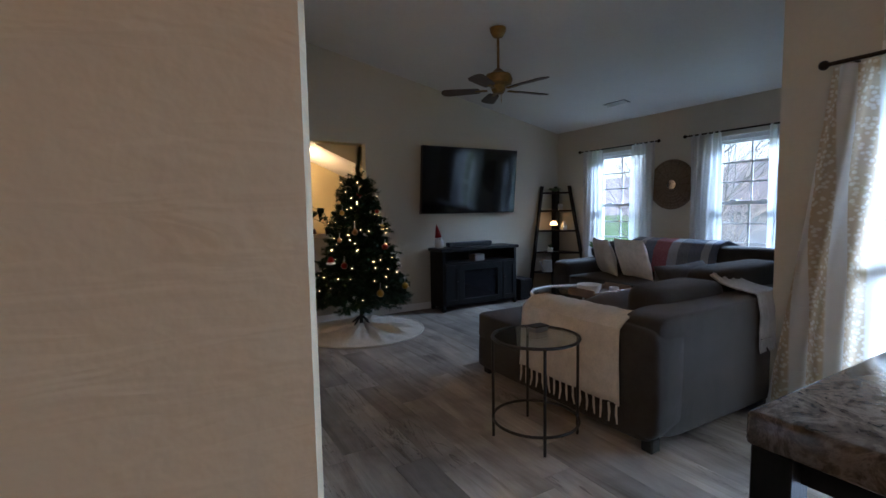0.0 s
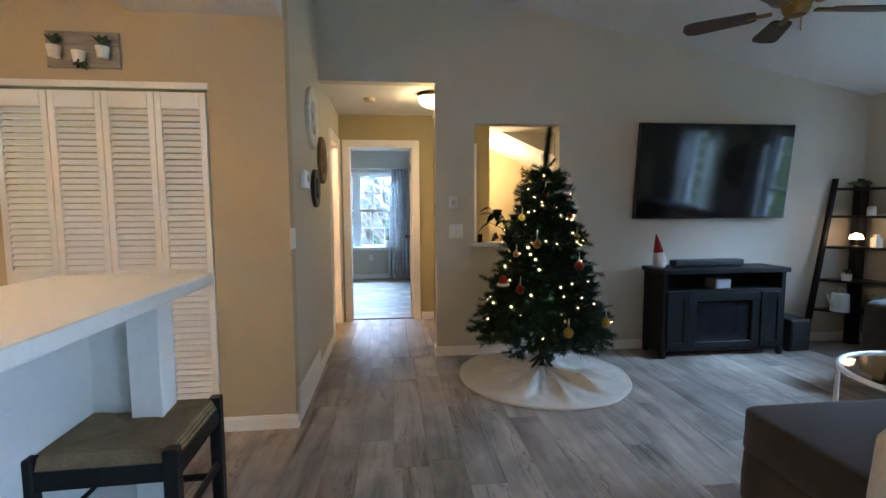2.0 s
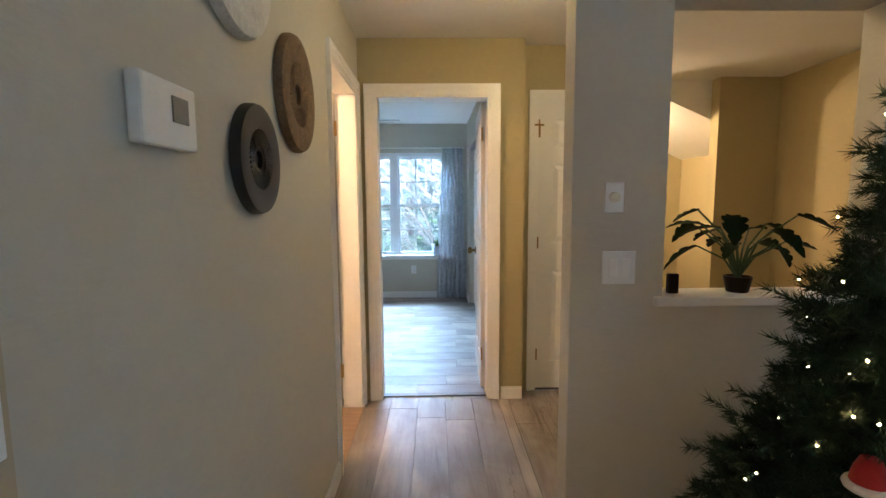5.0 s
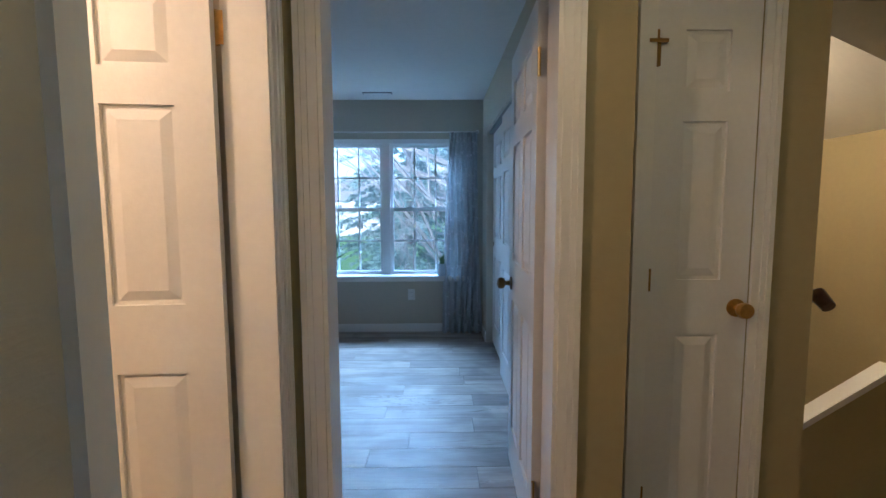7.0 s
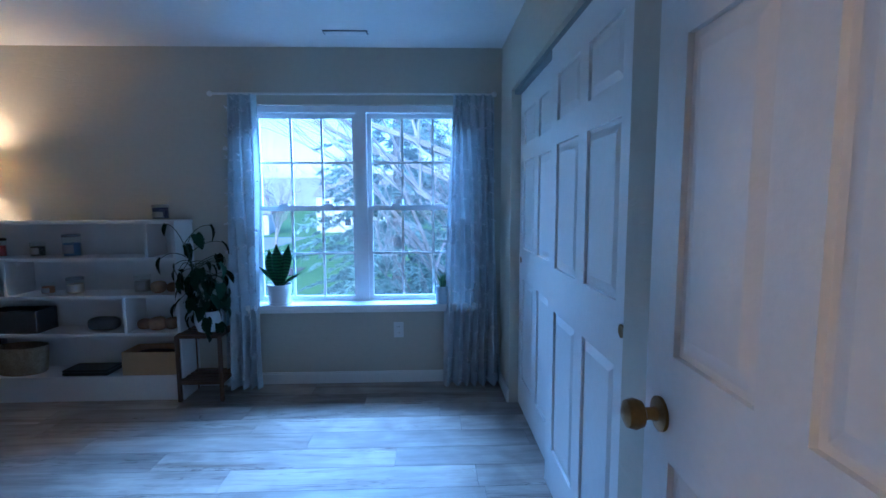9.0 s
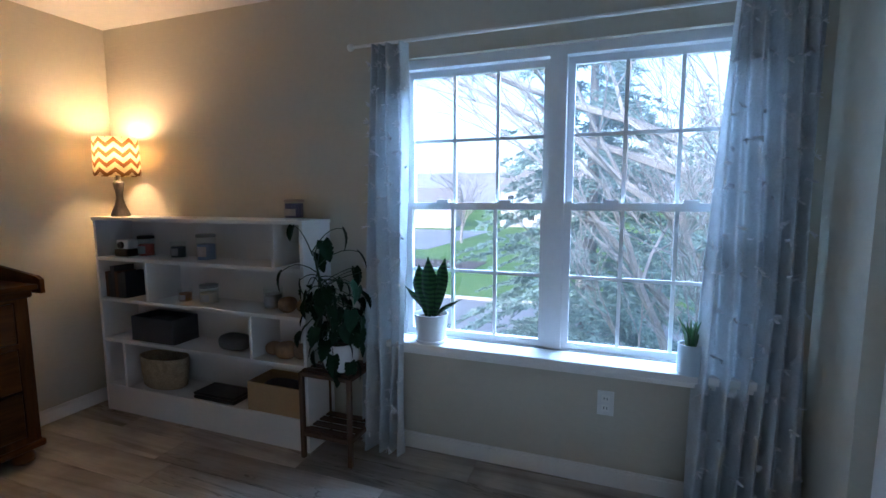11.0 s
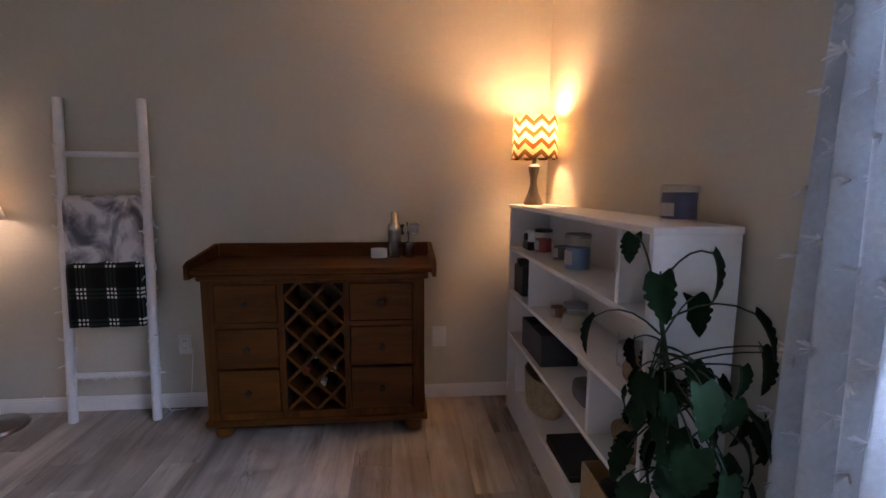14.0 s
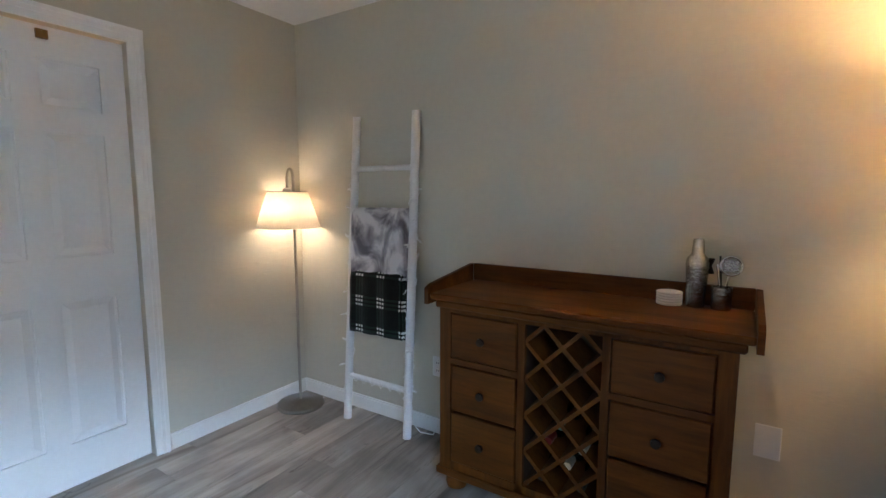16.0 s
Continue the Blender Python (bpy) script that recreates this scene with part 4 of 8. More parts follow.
def loose_cushion(place, w, h, d, turn, tilt, material, label, seed):
    bm = cushion(bmesh.new(), w, h, d, 16, seed)
    bmesh.ops.transform(bm, matrix=Matrix.Translation((0, 0, h / 2 * math.cos(radians(tilt)))) @ Matrix.Rotation(radians(tilt), 4, "X"), verts=bm.verts)
    return whole("cushion", bm, material, label, "cushion", "sofa cushions", place, turn, True)


loose_cushion((4.62, 3.88, 0.47), 0.46, 0.44, 0.16, 62, -16, PILLOW_G, "grey square cushion leaning on the sofa", 1.0)
loose_cushion((4.60, 3.48, 0.47), 0.50, 0.46, 0.17, 75, -18, FUR, "white plush cushion leaning on the sofa", 2.0)
loose_cushion((2.92, 2.14, 0.47), 0.74, 0.42, 0.22, 2, -66, PILLOW_B, "grey-brown cushion lying back on the chaise", 3.0)
loose_cushion((3.32, 2.02, 0.46), 0.58, 0.44, 0.22, 0, -26, PILLOW_D, "charcoal back cushion, slumped", 4.0)
bm = soft(bmesh.new(), 0, 0, 0.05, 0.8, 0.3, 0.1, 0.5, 14, 0.03, 4.0)
whole("folded_blanket", bm, KNIT, "cream blanket folded on the sofa seat", "blanket", "", (3.6, 2.3, 0.47), 10, True)


def draped(name, place, width, path, material, label, axis="x", fringe=0.0, wav=0.008, turn=0, nseg=30, group=""):
    """A throw laid along a path of (run, height) points, as wide as given; fringe hangs at both ends."""
    pts = [Vector((a, 0, b)) for a, b in path]
    ln = [0]
    for p, q in zip(pts, pts[1:]):
        ln.append(ln[-1] + (q - p).length)
    def along(t):
        s = t * ln[-1]
        for k in range(len(pts) - 1):
            if s <= ln[k + 1] or k == len(pts) - 2:
                f = (s - ln[k]) / (ln[k + 1] - ln[k])
                return pts[k].lerp(pts[k + 1], f)
    def fn(u, v):
        p = along(u)
        w = (v - 0.5) * width * (1 - 0.05 * math.sin(3.1 * u))
        k = wav * (noise.noise((u * 5, v * 7, 3.1)) + 0.6 * math.sin(v * 22 + 3 * u))
        return (p.x + k, w + 0.5 * k, p.z + abs(k) + 0.004)
    e = thing(name, place, label, "blanket", group, turn)
    ob = part("cloth", sheet(bmesh.new(), nseg, 24, fn), material, e, smooth=True)
    thick(ob, 0.008)
    if fringe:
        for end in (0.0,):
            p = along(end)
            for k in range(16):
                w = (k / 15 - 0.5) * width * 0.96
                bm = tube(bmesh.new(), [(p.x, w, p.z + 0.004), (p.x + 0.004, w + random.uniform(-0.006, 0.006), p.z - fringe * 0.5), (p.x + random.uniform(-0.012, 0.012), w + random.uniform(-0.012, 0.012), max(p.z - fringe, 0.012 - place[2]))], [0.006, 0.007, 0.004], 5)
                part("tassel", bm, material, e, smooth=True)
    return e


draped("throw_blanket", (2.335, 2.09, 0), 0.80, [(-0.165, 0.22), (-0.16, 0.45), (-0.15, 0.62), (-0.07, 0.675), (0.08, 0.675), (0.14, 0.63), (0.20, 0.52), (0.45, 0.49)], KNIT, "cream knitted throw with tassels over the sofa arm", fringe=0.10)
draped("plaid_blanket", (4.95, 3.15, 0), 1.05, [(-0.25, 0.55), (-0.20, 0.78), (-0.13, 0.875), (0.0, 0.90), (0.13, 0.86), (0.19, 0.84)], PLAIDRED, "red, blue and white plaid blanket over the sofa back", fringe=0.09)
draped("grey_throw", (3.26, 1.62, 0), 0.28, [(-0.145, 0.47), (-0.14, 0.62), (-0.11, 0.735), (0.02, 0.75), (0.10, 0.775), (0.16, 0.82)], GREYTHROW, "grey knitted throw over the sofa corner", fringe=0.07, turn=90)


# glass side table beside the sofa
def side_table():
    e = thing("side_table", (1.90, 2.03, 0), "round black metal side table with a glass top", "side table")
    R, h = 0.235, 0.56
    part("top_ring", ring(bmesh.new(), (0, 0, h), R, 0.009, 48, 8), BLACK, e, smooth=True)
    part("glass_top", lathe(bmesh.new(), [(R - 0.012, h - 0.002), (R - 0.012, h + 0.005)], 48), SMOKE, e, "clear glass top").visible_shadow = False
    part("lower_ring", ring(bmesh.new(), (0, 0, 0.10), R, 0.008, 48, 8), BLACK, e, smooth=True)
    for k in range(4):
        a = radians(90 * k + 60)
        part("leg", tube(bmesh.new(), [(R * math.cos(a), R * math.sin(a), 0), (R * math.cos(a), R * math.sin(a), h)], 0.008), BLACK, e, smooth=True)
    return e


side_table()
e = thing("remote_caddy", (1.98, 2.10, 0.565), "small dark box on the glass side table", "box")
part("body", boxes((-0.05, 0.05, -0.035, 0.035, 0, 0.028), bevel=0.006), GREYP, e)
part("lid", boxes((-0.052, 0.052, -0.037, 0.037, 0.028, 0.036), bevel=0.003), BLACK, e)

# round coffee table
def coffee_table():
    e = thing("coffee_table", (3.52, 3.22, 0), "round white metal coffee table with two glass shelves", "coffee table")
    R, h = 0.46, 0.45
    part("top_ring", ring(bmesh.new(), (0, 0, h), R, 0.014, 56, 8), WHITE, e, smooth=True)
    part("glass_top", lathe(bmesh.new(), [(R - 0.012, h - 0.003), (R - 0.012, h + 0.005)], 56), SMOKE, e, "clear glass top").visible_shadow = False
    part("lower_ring", ring(bmesh.new(), (0, 0, 0.14), R, 0.010, 56, 8), WHITE, e, smooth=True)
    part("glass_shelf", lathe(bmesh.new(), [(R - 0.012, 0.137), (R - 0.012, 0.143)], 56), SMOKE, e, "clear glass shelf").visible_shadow = False
    for k in range(4):
        a = radians(90 * k + 40)
        part("leg", tube(bmesh.new(), [(R * math.cos(a), R * math.sin(a), 0), (R * math.cos(a), R * math.sin(a), h)], 0.012), WHITE, e, smooth=True)


coffee_table()
TRAYW = wood("tray_wood", (0.13, 0.07, 0.035), (0.27, 0.16, 0.085), 0.5)
e = thing("serving_tray", (3.62, 3.08, 0.456), "brown wooden serving tray on the coffee table", "tray")
part("base", boxes((-0.24, 0.24, -0.15, 0.15, 0, 0.012), bevel=0.003), TRAYW, e)
for r in ((-0.25, 0.25, -0.162, -0.148, 0, 0.055), (-0.25, 0.25, 0.148, 0.162, 0, 0.055), (-0.25, -0.236, -0.15, 0.15, 0, 0.075), (0.236, 0.25, -0.15, 0.15, 0, 0.075)):
    part("side", boxes(r, bevel=0.004), TRAYW, e)
CERAM = Mat("white_ceramic", (0.74, 0.72, 0.68), 0.3).vary(6, 0.05, 60, 0.03).m
bm = lathe(bmesh.new(), [(0.05, 0.0), (0.085, 0.01), (0.105, 0.05), (0.11, 0.085), (0.104, 0.085), (0.098, 0.05), (0.06, 0.02), (0.0, 0.018)], 32)
whole("bowl", bm, CERAM, "white ceramic bowl on the tray", "bowl", "", (3.52, 3.12, 0.469), smooth=True)
bm = lathe(bmesh.new(), [(0.03, 0.0), (0.042, 0.004), (0.044, 0.05), (0.039, 0.05), (0.036, 0.01), (0.0, 0.008)], 24)
whole("candle_cup", bm, CERAM, "small white candle cup on the tray", "candle", "", (3.74, 3.02, 0.469), smooth=True)


# electric fireplace stand
def media_stand():
    e = thing("media_console", (3.62, 5.315, 0), "black electric fireplace media console with open shelf", "media console")
    part("top", boxes((-0.60, 0.60, -0.345, 0.0, 0.745, 0.785), bevel=0.006), BLACKW, e)
    for nm, r in (("side_panel", (-0.575, -0.535, -0.32, -0.005, 0.05, 0.745)), ("side_panel", (0.535, 0.575, -0.32, -0.005, 0.05, 0.745)), ("back_panel", (-0.535, 0.535, -0.02, -0.005, 0.08, 0.745)),
                  ("shelf", (-0.535, 0.535, -0.32, -0.02, 0.575, 0.6)), ("bottom", (-0.535, 0.535, -0.31, -0.02, 0.06, 0.09))):
        part(nm, boxes(r, bevel=0.003), BLACKW, e)
    for x in (-0.555, 0.555):
        for y in (-0.30, -0.03):
            part("foot", lathe(bmesh.new(), [(0.02, 0), (0.03, 0.02), (0.024, 0.05), (0.03, 0.06)], 14, (x, y, 0)), BLACKW, e, smooth=True)
    for s in (-1, 1):
        bm = boxes((s * 0.44 - 0.095, s * 0.44 + 0.095, -0.325, -0.308, 0.09, 0.575), bevel=0.003)
        for r in ((s * 0.44 - 0.095, s * 0.44 - 0.06, -0.333, -0.325, 0.09, 0.575), (s * 0.44 + 0.06, s * 0.44 + 0.095, -0.333, -0.325, 0.09, 0.575), (s * 0.44 - 0.06, s * 0.44 + 0.06, -0.333, -0.325, 0.09, 0.14), (s * 0.44 - 0.06, s * 0.44 + 0.06, -0.333, -0.325, 0.525, 0.575)):
            box(bm, *r)
        dr = part("door", bm, BLACKW, e)
        part("knob", lathe(bmesh.new(), [(0.006, 0), (0.012, 0.012), (0.0, 0.016)], 12, (s * 0.365, -0.335, 0.36)), DARKM, dr, smooth=True)
    part("fireplace_surround", boxes((-0.34, 0.34, -0.325, -0.30, 0.50, 0.575), (-0.34, -0.26, -0.325, -0.30, 0.09, 0.50), (0.26, 0.34, -0.325, -0.30, 0.09, 0.50), (-0.26, 0.26, -0.325, -0.30, 0.09, 0.14), bevel=0.003), BLACKW, e)
    part("fireplace_glass", boxes((-0.26, 0.26, -0.305, -0.299, 0.14, 0.50)), Mat("black_glass", (0.012, 0.012, 0.014), 0.06).m, e, "glossy black fireplace glass")


media_stand()
e = thing("cable_box", (3.63, 5.2, 0.601), "small grey streaming box in the open shelf", "box")
part("case", boxes((-0.075, 0.075, -0.16, -0.02, 0, 0.085), bevel=0.004), GREYP, e)
part("front_plate", boxes((-0.066, 0.066, -0.164, -0.16, 0.008, 0.077)), Mat("light_grey_label", (0.35, 0.37, 0.38), 0.5).m, e)
e = thing("soundbar", (3.55, 5.16, 0.785), "black soundbar on the media console", "soundbar")
part("case", boxes((-0.33, 0.33, -0.05, 0.05, 0.008, 0.065), bevel=0.012, segs=2), BLACK, e)
for x in (-0.28, 0.28):
    part("foot", boxes((x - 0.03, x + 0.03, -0.03, 0.03, 0, 0.009)), BLACK, e)
e = thing("subwoofer", (4.40, 5.17, 0), "black subwoofer box on the floor", "speaker")
part("case", boxes((-0.10, 0.10, -0.14, 0.14, 0.012, 0.30), bevel=0.01, segs=2), BLACK, e)
part("grille", boxes((-0.085, 0.085, -0.146, -0.139, 0.04, 0.28)), cloth("black_grille", (0.01, 0.01, 0.01)).m, e)
for x in (-0.07, 0.07):
    part("foot", boxes((x - 0.02, x + 0.02, -0.1, 0.1, 0, 0.014)), BLACK, e)

# television, tipped forward on its mount
tv = thing("television", (3.64, YT - 0.045, 1.215), "large black flat television on the wall, switched off", "television")
tv.rotation_euler = (radians(5.5), 0, 0)
part("case", boxes((-0.735, 0.735, -0.028, 0.022, 0, 0.845), bevel=0.004), BLACK, tv)
part("screen", boxes((-0.725, 0.725, -0.031, -0.027, 0.014, 0.835)), Mat("screen_glass", (0.008, 0.009, 0.011), 0.08, spec=0.6).vary(1, 0.1).m, tv, "glossy dark screen")
part("wall_mount", boxes((-0.2, 0.2, 0.02, 0.04, 0.2, 0.6)), DARKM, tv)


# gnome on the console: one plain mesh
def gnome():
    bm = lathe(bmesh.new(), [(0.055, 0.0), (0.075, 0.03), (0.078, 0.09), (0.06, 0.14), (0.05, 0.16), (0.056, 0.162), (0.045, 0.21), (0.03, 0.27), (0.012, 0.33), (0.004, 0.35)], 22)
    lathe(bm, [(0.0, 0.10), (0.015, 0.105), (0.018, 0.118), (0.012, 0.13), (0, 0.132)], 12, (0, -0.068, 0.03))
    lathe(bm, [(0.02, 0.0), (0.045, 0.04), (0.05, 0.09), (0.03, 0.13)], 14, (0, -0.03, 0.01))
    ob = whole("gnome_figure", bm, None, "small plush gnome with a red hat on the console", "figurine", "", (3.12, 5.18, 0.785), smooth=True)
    ob.scale = (0.75, 0.75, 0.85)
    ob.rotation_euler = (0, radians(-9), 0)
    red, wh = cloth("red_felt", (0.22, 0.018, 0.02)).m, cloth("white_plush_body", (0.62, 0.60, 0.58), 0.1, 20, 1.0, 150, 0.7).m
    ob.data.materials.append(wh), ob.data.materials.append(red)
    for p in ob.data.polygons:
        p.material_index = 1 if p.center.z > 0.158 else 0
    return ob


gnome()


# corner ladder shelf
def ladder_shelf():
    e = thing("ladder_shelf", (4.98, 5.08, 0), "tapered dark wood corner shelf with four tiers", "shelf")
    H = 1.58
    feet = [(-0.34, 0.16), (0.26, -0.40), (0.20, 0.20)]
    tops = [(-0.05, 0.22), (0.24, -0.03), (0.22, 0.22)]
    for (a, b), (c, d) in zip(feet, tops):
        bm = bmesh.new()
        n = 4
        for k in range(1):
            lo = [bm.verts.new((a + x, b + y, 0)) for x, y in ((-0.02, -0.02), (0.02, -0.02), (0.02, 0.02), (-0.02, 0.02))]
            hi = [bm.verts.new((c + x, d + y, H)) for x, y in ((-0.018, -0.018), (0.018, -0.018), (0.018, 0.018), (-0.018, 0.018))]
            bm.faces.new(lo), bm.faces.new(hi)
            for q in range(4):
                bm.faces.new((lo[q], lo[(q + 1) % 4], hi[(q + 1) % 4], hi[q]))
        part("leg", bm, BLACKW, e)
    for z in (0.34, 0.62, 0.93, 1.22, 1.48):
        f = z / H
        p = [(fa + (ta - fa) * f, fb + (tb - fb) * f) for (fa, fb), (ta, tb) in zip(feet, tops)]
        bm = bmesh.new()
        lo = [bm.verts.new((x, y, z - 0.012)) for x, y in p]
        hi = [bm.verts.new((x, y, z + 0.012)) for x, y in p]
        bm.faces.new(lo), bm.faces.new(hi)
        for q in range(3):
            bm.faces.new((lo[q], lo[(q + 1) % 3], hi[(q + 1) % 3], hi[q]))
        part("shelf_board", bm, BLACKW, e)
    part("spine", boxes((0.10, 0.18, 0.10, 0.18, 0, H - 0.05)), BLACKW, e)


ladder_shelf()
GLOW = Mat("lit_lamp_shade", (0.9, 0.6, 0.3), 0.6).emit((1.0, 0.55, 0.2), 1.6).m
e = thing("shelf_lamp", (4.97, 5.10, 0.942), "tiny lit lamp on the corner shelf", "lamp")
part("base", lathe(bmesh.new(), [(0.035, 0), (0.03, 0.012), (0.008, 0.02), (0.008, 0.08)], 16), DARKM, e, smooth=True)
part("shade", lathe(bmesh.new(), [(0.055, 0.075), (0.045, 0.11), (0.02, 0.13), (0.0, 0.132)], 18), GLOW, e, "glowing glass shade", True)
GALV = Mat("pale_enamel", (0.55, 0.57, 0.56), 0.4, 0.2).vary(8, 0.1, 60, 0.05).m
e = thing("watering_can", (4.84, 5.09, 0.352), "white enamel watering can on the corner shelf", "watering can")
part("body", lathe(bmesh.new(), [(0.07, 0), (0.072, 0.005), (0.065, 0.16), (0.06, 0.165)], 22), GALV, e, smooth=True)
part("spout", tube(bmesh.new(), [(-0.06, 0, 0.04), (-0.11, 0, 0.10), (-0.13, 0, 0.16)], [0.014, 0.01, 0.012], 8), GALV, e, smooth=True)
part("handle", tube(bmesh.new(), [(-0.04, 0, 0.16), (0, 0, 0.215), (0.05, 0, 0.20), (0.065, 0, 0.12)], 0.006, 8), GALV, e, smooth=True)
LEAF = Mat("houseplant_leaf", (0.035, 0.075, 0.03), 0.45).vary(14, 0.3, 60, 0.15).m
PALELEAF = Mat("pale_leaf", (0.30, 0.36, 0.29), 0.6).vary(14, 0.2, 60, 0.1).m


def tuft(bm, n, r, h, w, seed):
    rnd = random.Random(seed)
    for k in range(n):
        a = rnd.uniform(0, 2 * math.pi)
        q = rnd.uniform(0.15, 1.0)
        tip = Vector((math.cos(a) * r * q, math.sin(a) * r * q, h * rnd.uniform(0.45, 1.0)))
        mid = tip * 0.55 + Vector((0, 0, h * 0.18))
        s = Vector((-math.sin(a), math.cos(a), 0.2)) * w
        vs = [bm.verts.new(p) for p in (Vector((0, 0, 0)), mid - s, tip, mid + s)]
        bm.faces.new(vs)
    return bm


e = thing("potted_succulent", (5.08, 4.98, 0.352), "pale green succulent in a bowl on the corner shelf", "plant")
part("pot", lathe(bmesh.new(), [(0.04, 0), (0.06, 0.03), (0.055, 0.055)], 18), CERAM, e, smooth=True)
bm = tuft(bmesh.new(), 40, 0.10, 0.13, 0.022, 3)
bmesh.ops.translate(bm, vec=(0, 0, 0.05), verts=bm.verts)
part("leaves", bm, PALELEAF, e)
e = thing("little_pot_plant", (4.92, 5.12, 0.632), "small green plant in a white pot on the corner shelf", "plant")
part("pot", lathe(bmesh.new(), [(0.035, 0), (0.042, 0.06), (0.038, 0.06)], 18), CERAM, e, smooth=True)
bm = tuft(bmesh.new(), 24, 0.05, 0.06, 0.012, 5)
bmesh.ops.translate(bm, vec=(0, 0, 0.055), verts=bm.verts)
part("leaves", bm, LEAF, e)
whole("lantern_house", boxes((-0.035, 0.035, -0.03, 0.03, 0, 0.09), (-0.02, 0.02, -0.02, 0.02, 0.09, 0.12), bevel=0.004), CERAM, "small pale ceramic house on the corner shelf", "ornament", "", (5.10, 5.03, 0.942))
whole("jar", lathe(bmesh.new(), [(0.03, 0), (0.033, 0.005), (0.033, 0.075), (0.025, 0.085)], 18), GALV, "small grey jar on the corner shelf", "jar", "", (5.06, 5.06, 1.232), smooth=True)
bm = tuft(bmesh.new(), 60, 0.13, 0.07, 0.02, 9)
whole("garland", bm, LEAF, "green sprig on top of the corner shelf", "plant", "", (5.05, 5.15, 1.492))
e = thing("arm_plant", (5.12, 4.46, 0.62), "small green plant in a dark pot by the window", "plant")
part("pot", lathe(bmesh.new(), [(0.05, 0), (0.065, 0.09), (0.06, 0.09)], 18), DARKM, e, smooth=True)
bm = tuft(bmesh.new(), 46, 0.12, 0.13, 0.02, 12)
bmesh.ops.translate(bm, vec=(0, 0, 0.08), verts=bm.verts)
part("leaves", bm, Mat("bright_leaf", (0.08, 0.17, 0.04), 0.5).vary(14, 0.3).m, e)


# woven medallion on the window wall
def medallion(name, place, R, material, label, nring=7, hole=0.09, centre=None, axis_turn=-90):
    e = thing(name, place, label, "wall decoration")
    e.rotation_euler = (0, radians(axis_turn), 0)
    bm = bmesh.new()
    lathe(bm, [(hole, 0), (hole, 0.02), (R, 0.02), (R, 0)], 64)
    part("disc", bm, material, e)
    for k in range(nring):
        r = hole + (R - hole) * (k + 0.7) / nring
        part("woven_ring", ring(bmesh.new(), (0, 0, 0.021), r, (R - hole) / nring * 0.42, 64, 6), material, e, smooth=True)
    if centre:
        part("centre", lathe(bmesh.new(), [(hole, 0.004), (hole, 0.024), (0.0, 0.026)], 32), centre, e, "round mirror centre", True)
    return e


def rays_mat(name, a, b, n=14):
    m = Mat(name, a, 0.8)
    gr = m.n.new("ShaderNodeTexGradient")
    gr.gradient_type = "RADIAL"
    m.l.new(m.coords(), gr.inputs[0])
    mul, fr = m.n.new("ShaderNodeMath"), m.n.new("ShaderNodeMath")
    mul.operation, fr.operation = "MULTIPLY", "FRACT"
    mul.inputs[1].default_value = n
    m.l.new(gr.outputs[1], mul.inputs[0]), m.l.new(mul.outputs[0], fr.inputs[0])
    col = m.ramp(fr.outputs[0], [(0.0, b), (0.10, a), (0.90, a), (1.0, b)])
    m.base(m.mix(0.4, col, m.ramp(m.noise(40, 4), [(0.3, b), (0.7, a)])))
    return m.relief(m.noise(120, 3), 0.5).m


medallion("woven_medallion", (XR - 0.004, 3.47, 1.51), 0.285, rays_mat("woven_rattan", (0.20, 0.14, 0.085), (0.10, 0.065, 0.035), 16), "round woven rattan wall hanging with a mirror centre", 7, 0.055, CHROME)


# curtain rods and sheers
def rod(name, axis, a, b, other, z, wallat, material, label, r=0.009, ends=True):
    e = thing(name, (0, 0, 0), label, "curtain rod")
    P = (lambda s, o=other, zz=z: (s, o, zz)) if axis == "x" else (lambda s, o=other, zz=z: (o, s, zz))
    part("pole", tube(bmesh.new(), [P(a), P(b)], r, 10), material, e, smooth=True)
    for s, sg in ((a, -1), (b, 1)):
        bm = bmesh.new()
        bmesh.ops.create_uvsphere(bm, u_segments=12, v_segments=8, radius=r * 2.3, matrix=Matrix.Translation(P(s + sg * r * 1.6)))
        part("finial", bm, material, e, smooth=True)
    for s in (a + 0.10, b - 0.10):
        part("bracket", tube(bmesh.new(), [P(s), P(s, wallat)], r * 0.7, 8), material, e, smooth=True)
    return e


rod("curtain_rod", "y", 3.62, 4.81, XR - 0.075, 2.025, XR, DARKM, "dark metal curtain rod above the window")
rod("curtain_rod", "y", 2.05, 3.27, XR - 0.075, 2.025, XR, DARKM, "dark metal curtain rod above the window")
SHEER = sheer_cloth("white_sheer", (0.80, 0.80, 0.80), 0.35).m


def curtain(name, axis, a0, a1, b0, b1, off, z1, z0, material, label, folds=6, amp=0.03, nu=70, nv=16, seed=0.0, group="", t=0.0):
    """A hanging panel from a0..a1 at the top to b0..b1 at the bottom, in folds."""
    def fn(u, v):
        lo, hi = a0 + (b0 - a0) * v, a1 + (b1 - a1) * v
        k = amp * (0.55 + 0.45 * v) * math.sin(2 * math.pi * folds * (u + 0.03 * math.sin(5 * v + seed)) + seed) + 0.012 * noise.noise((u * 6 + seed, v * 3, 0))
        s = lo + (hi - lo) * u + 0.012 * math.sin(7 * u + 4 * v + seed)
        z = z1 + (z0 - z1) * v
        return (s, off + k, z) if axis == "x" else (off + k, s, z)
    e = thing(name, (0, 0, 0), label, "curtain", group)
    ob = part("cloth", sheet(bmesh.new(), nu, nv, fn), material, e, smooth=True)
    if t:
        thick(ob, t)
    return e


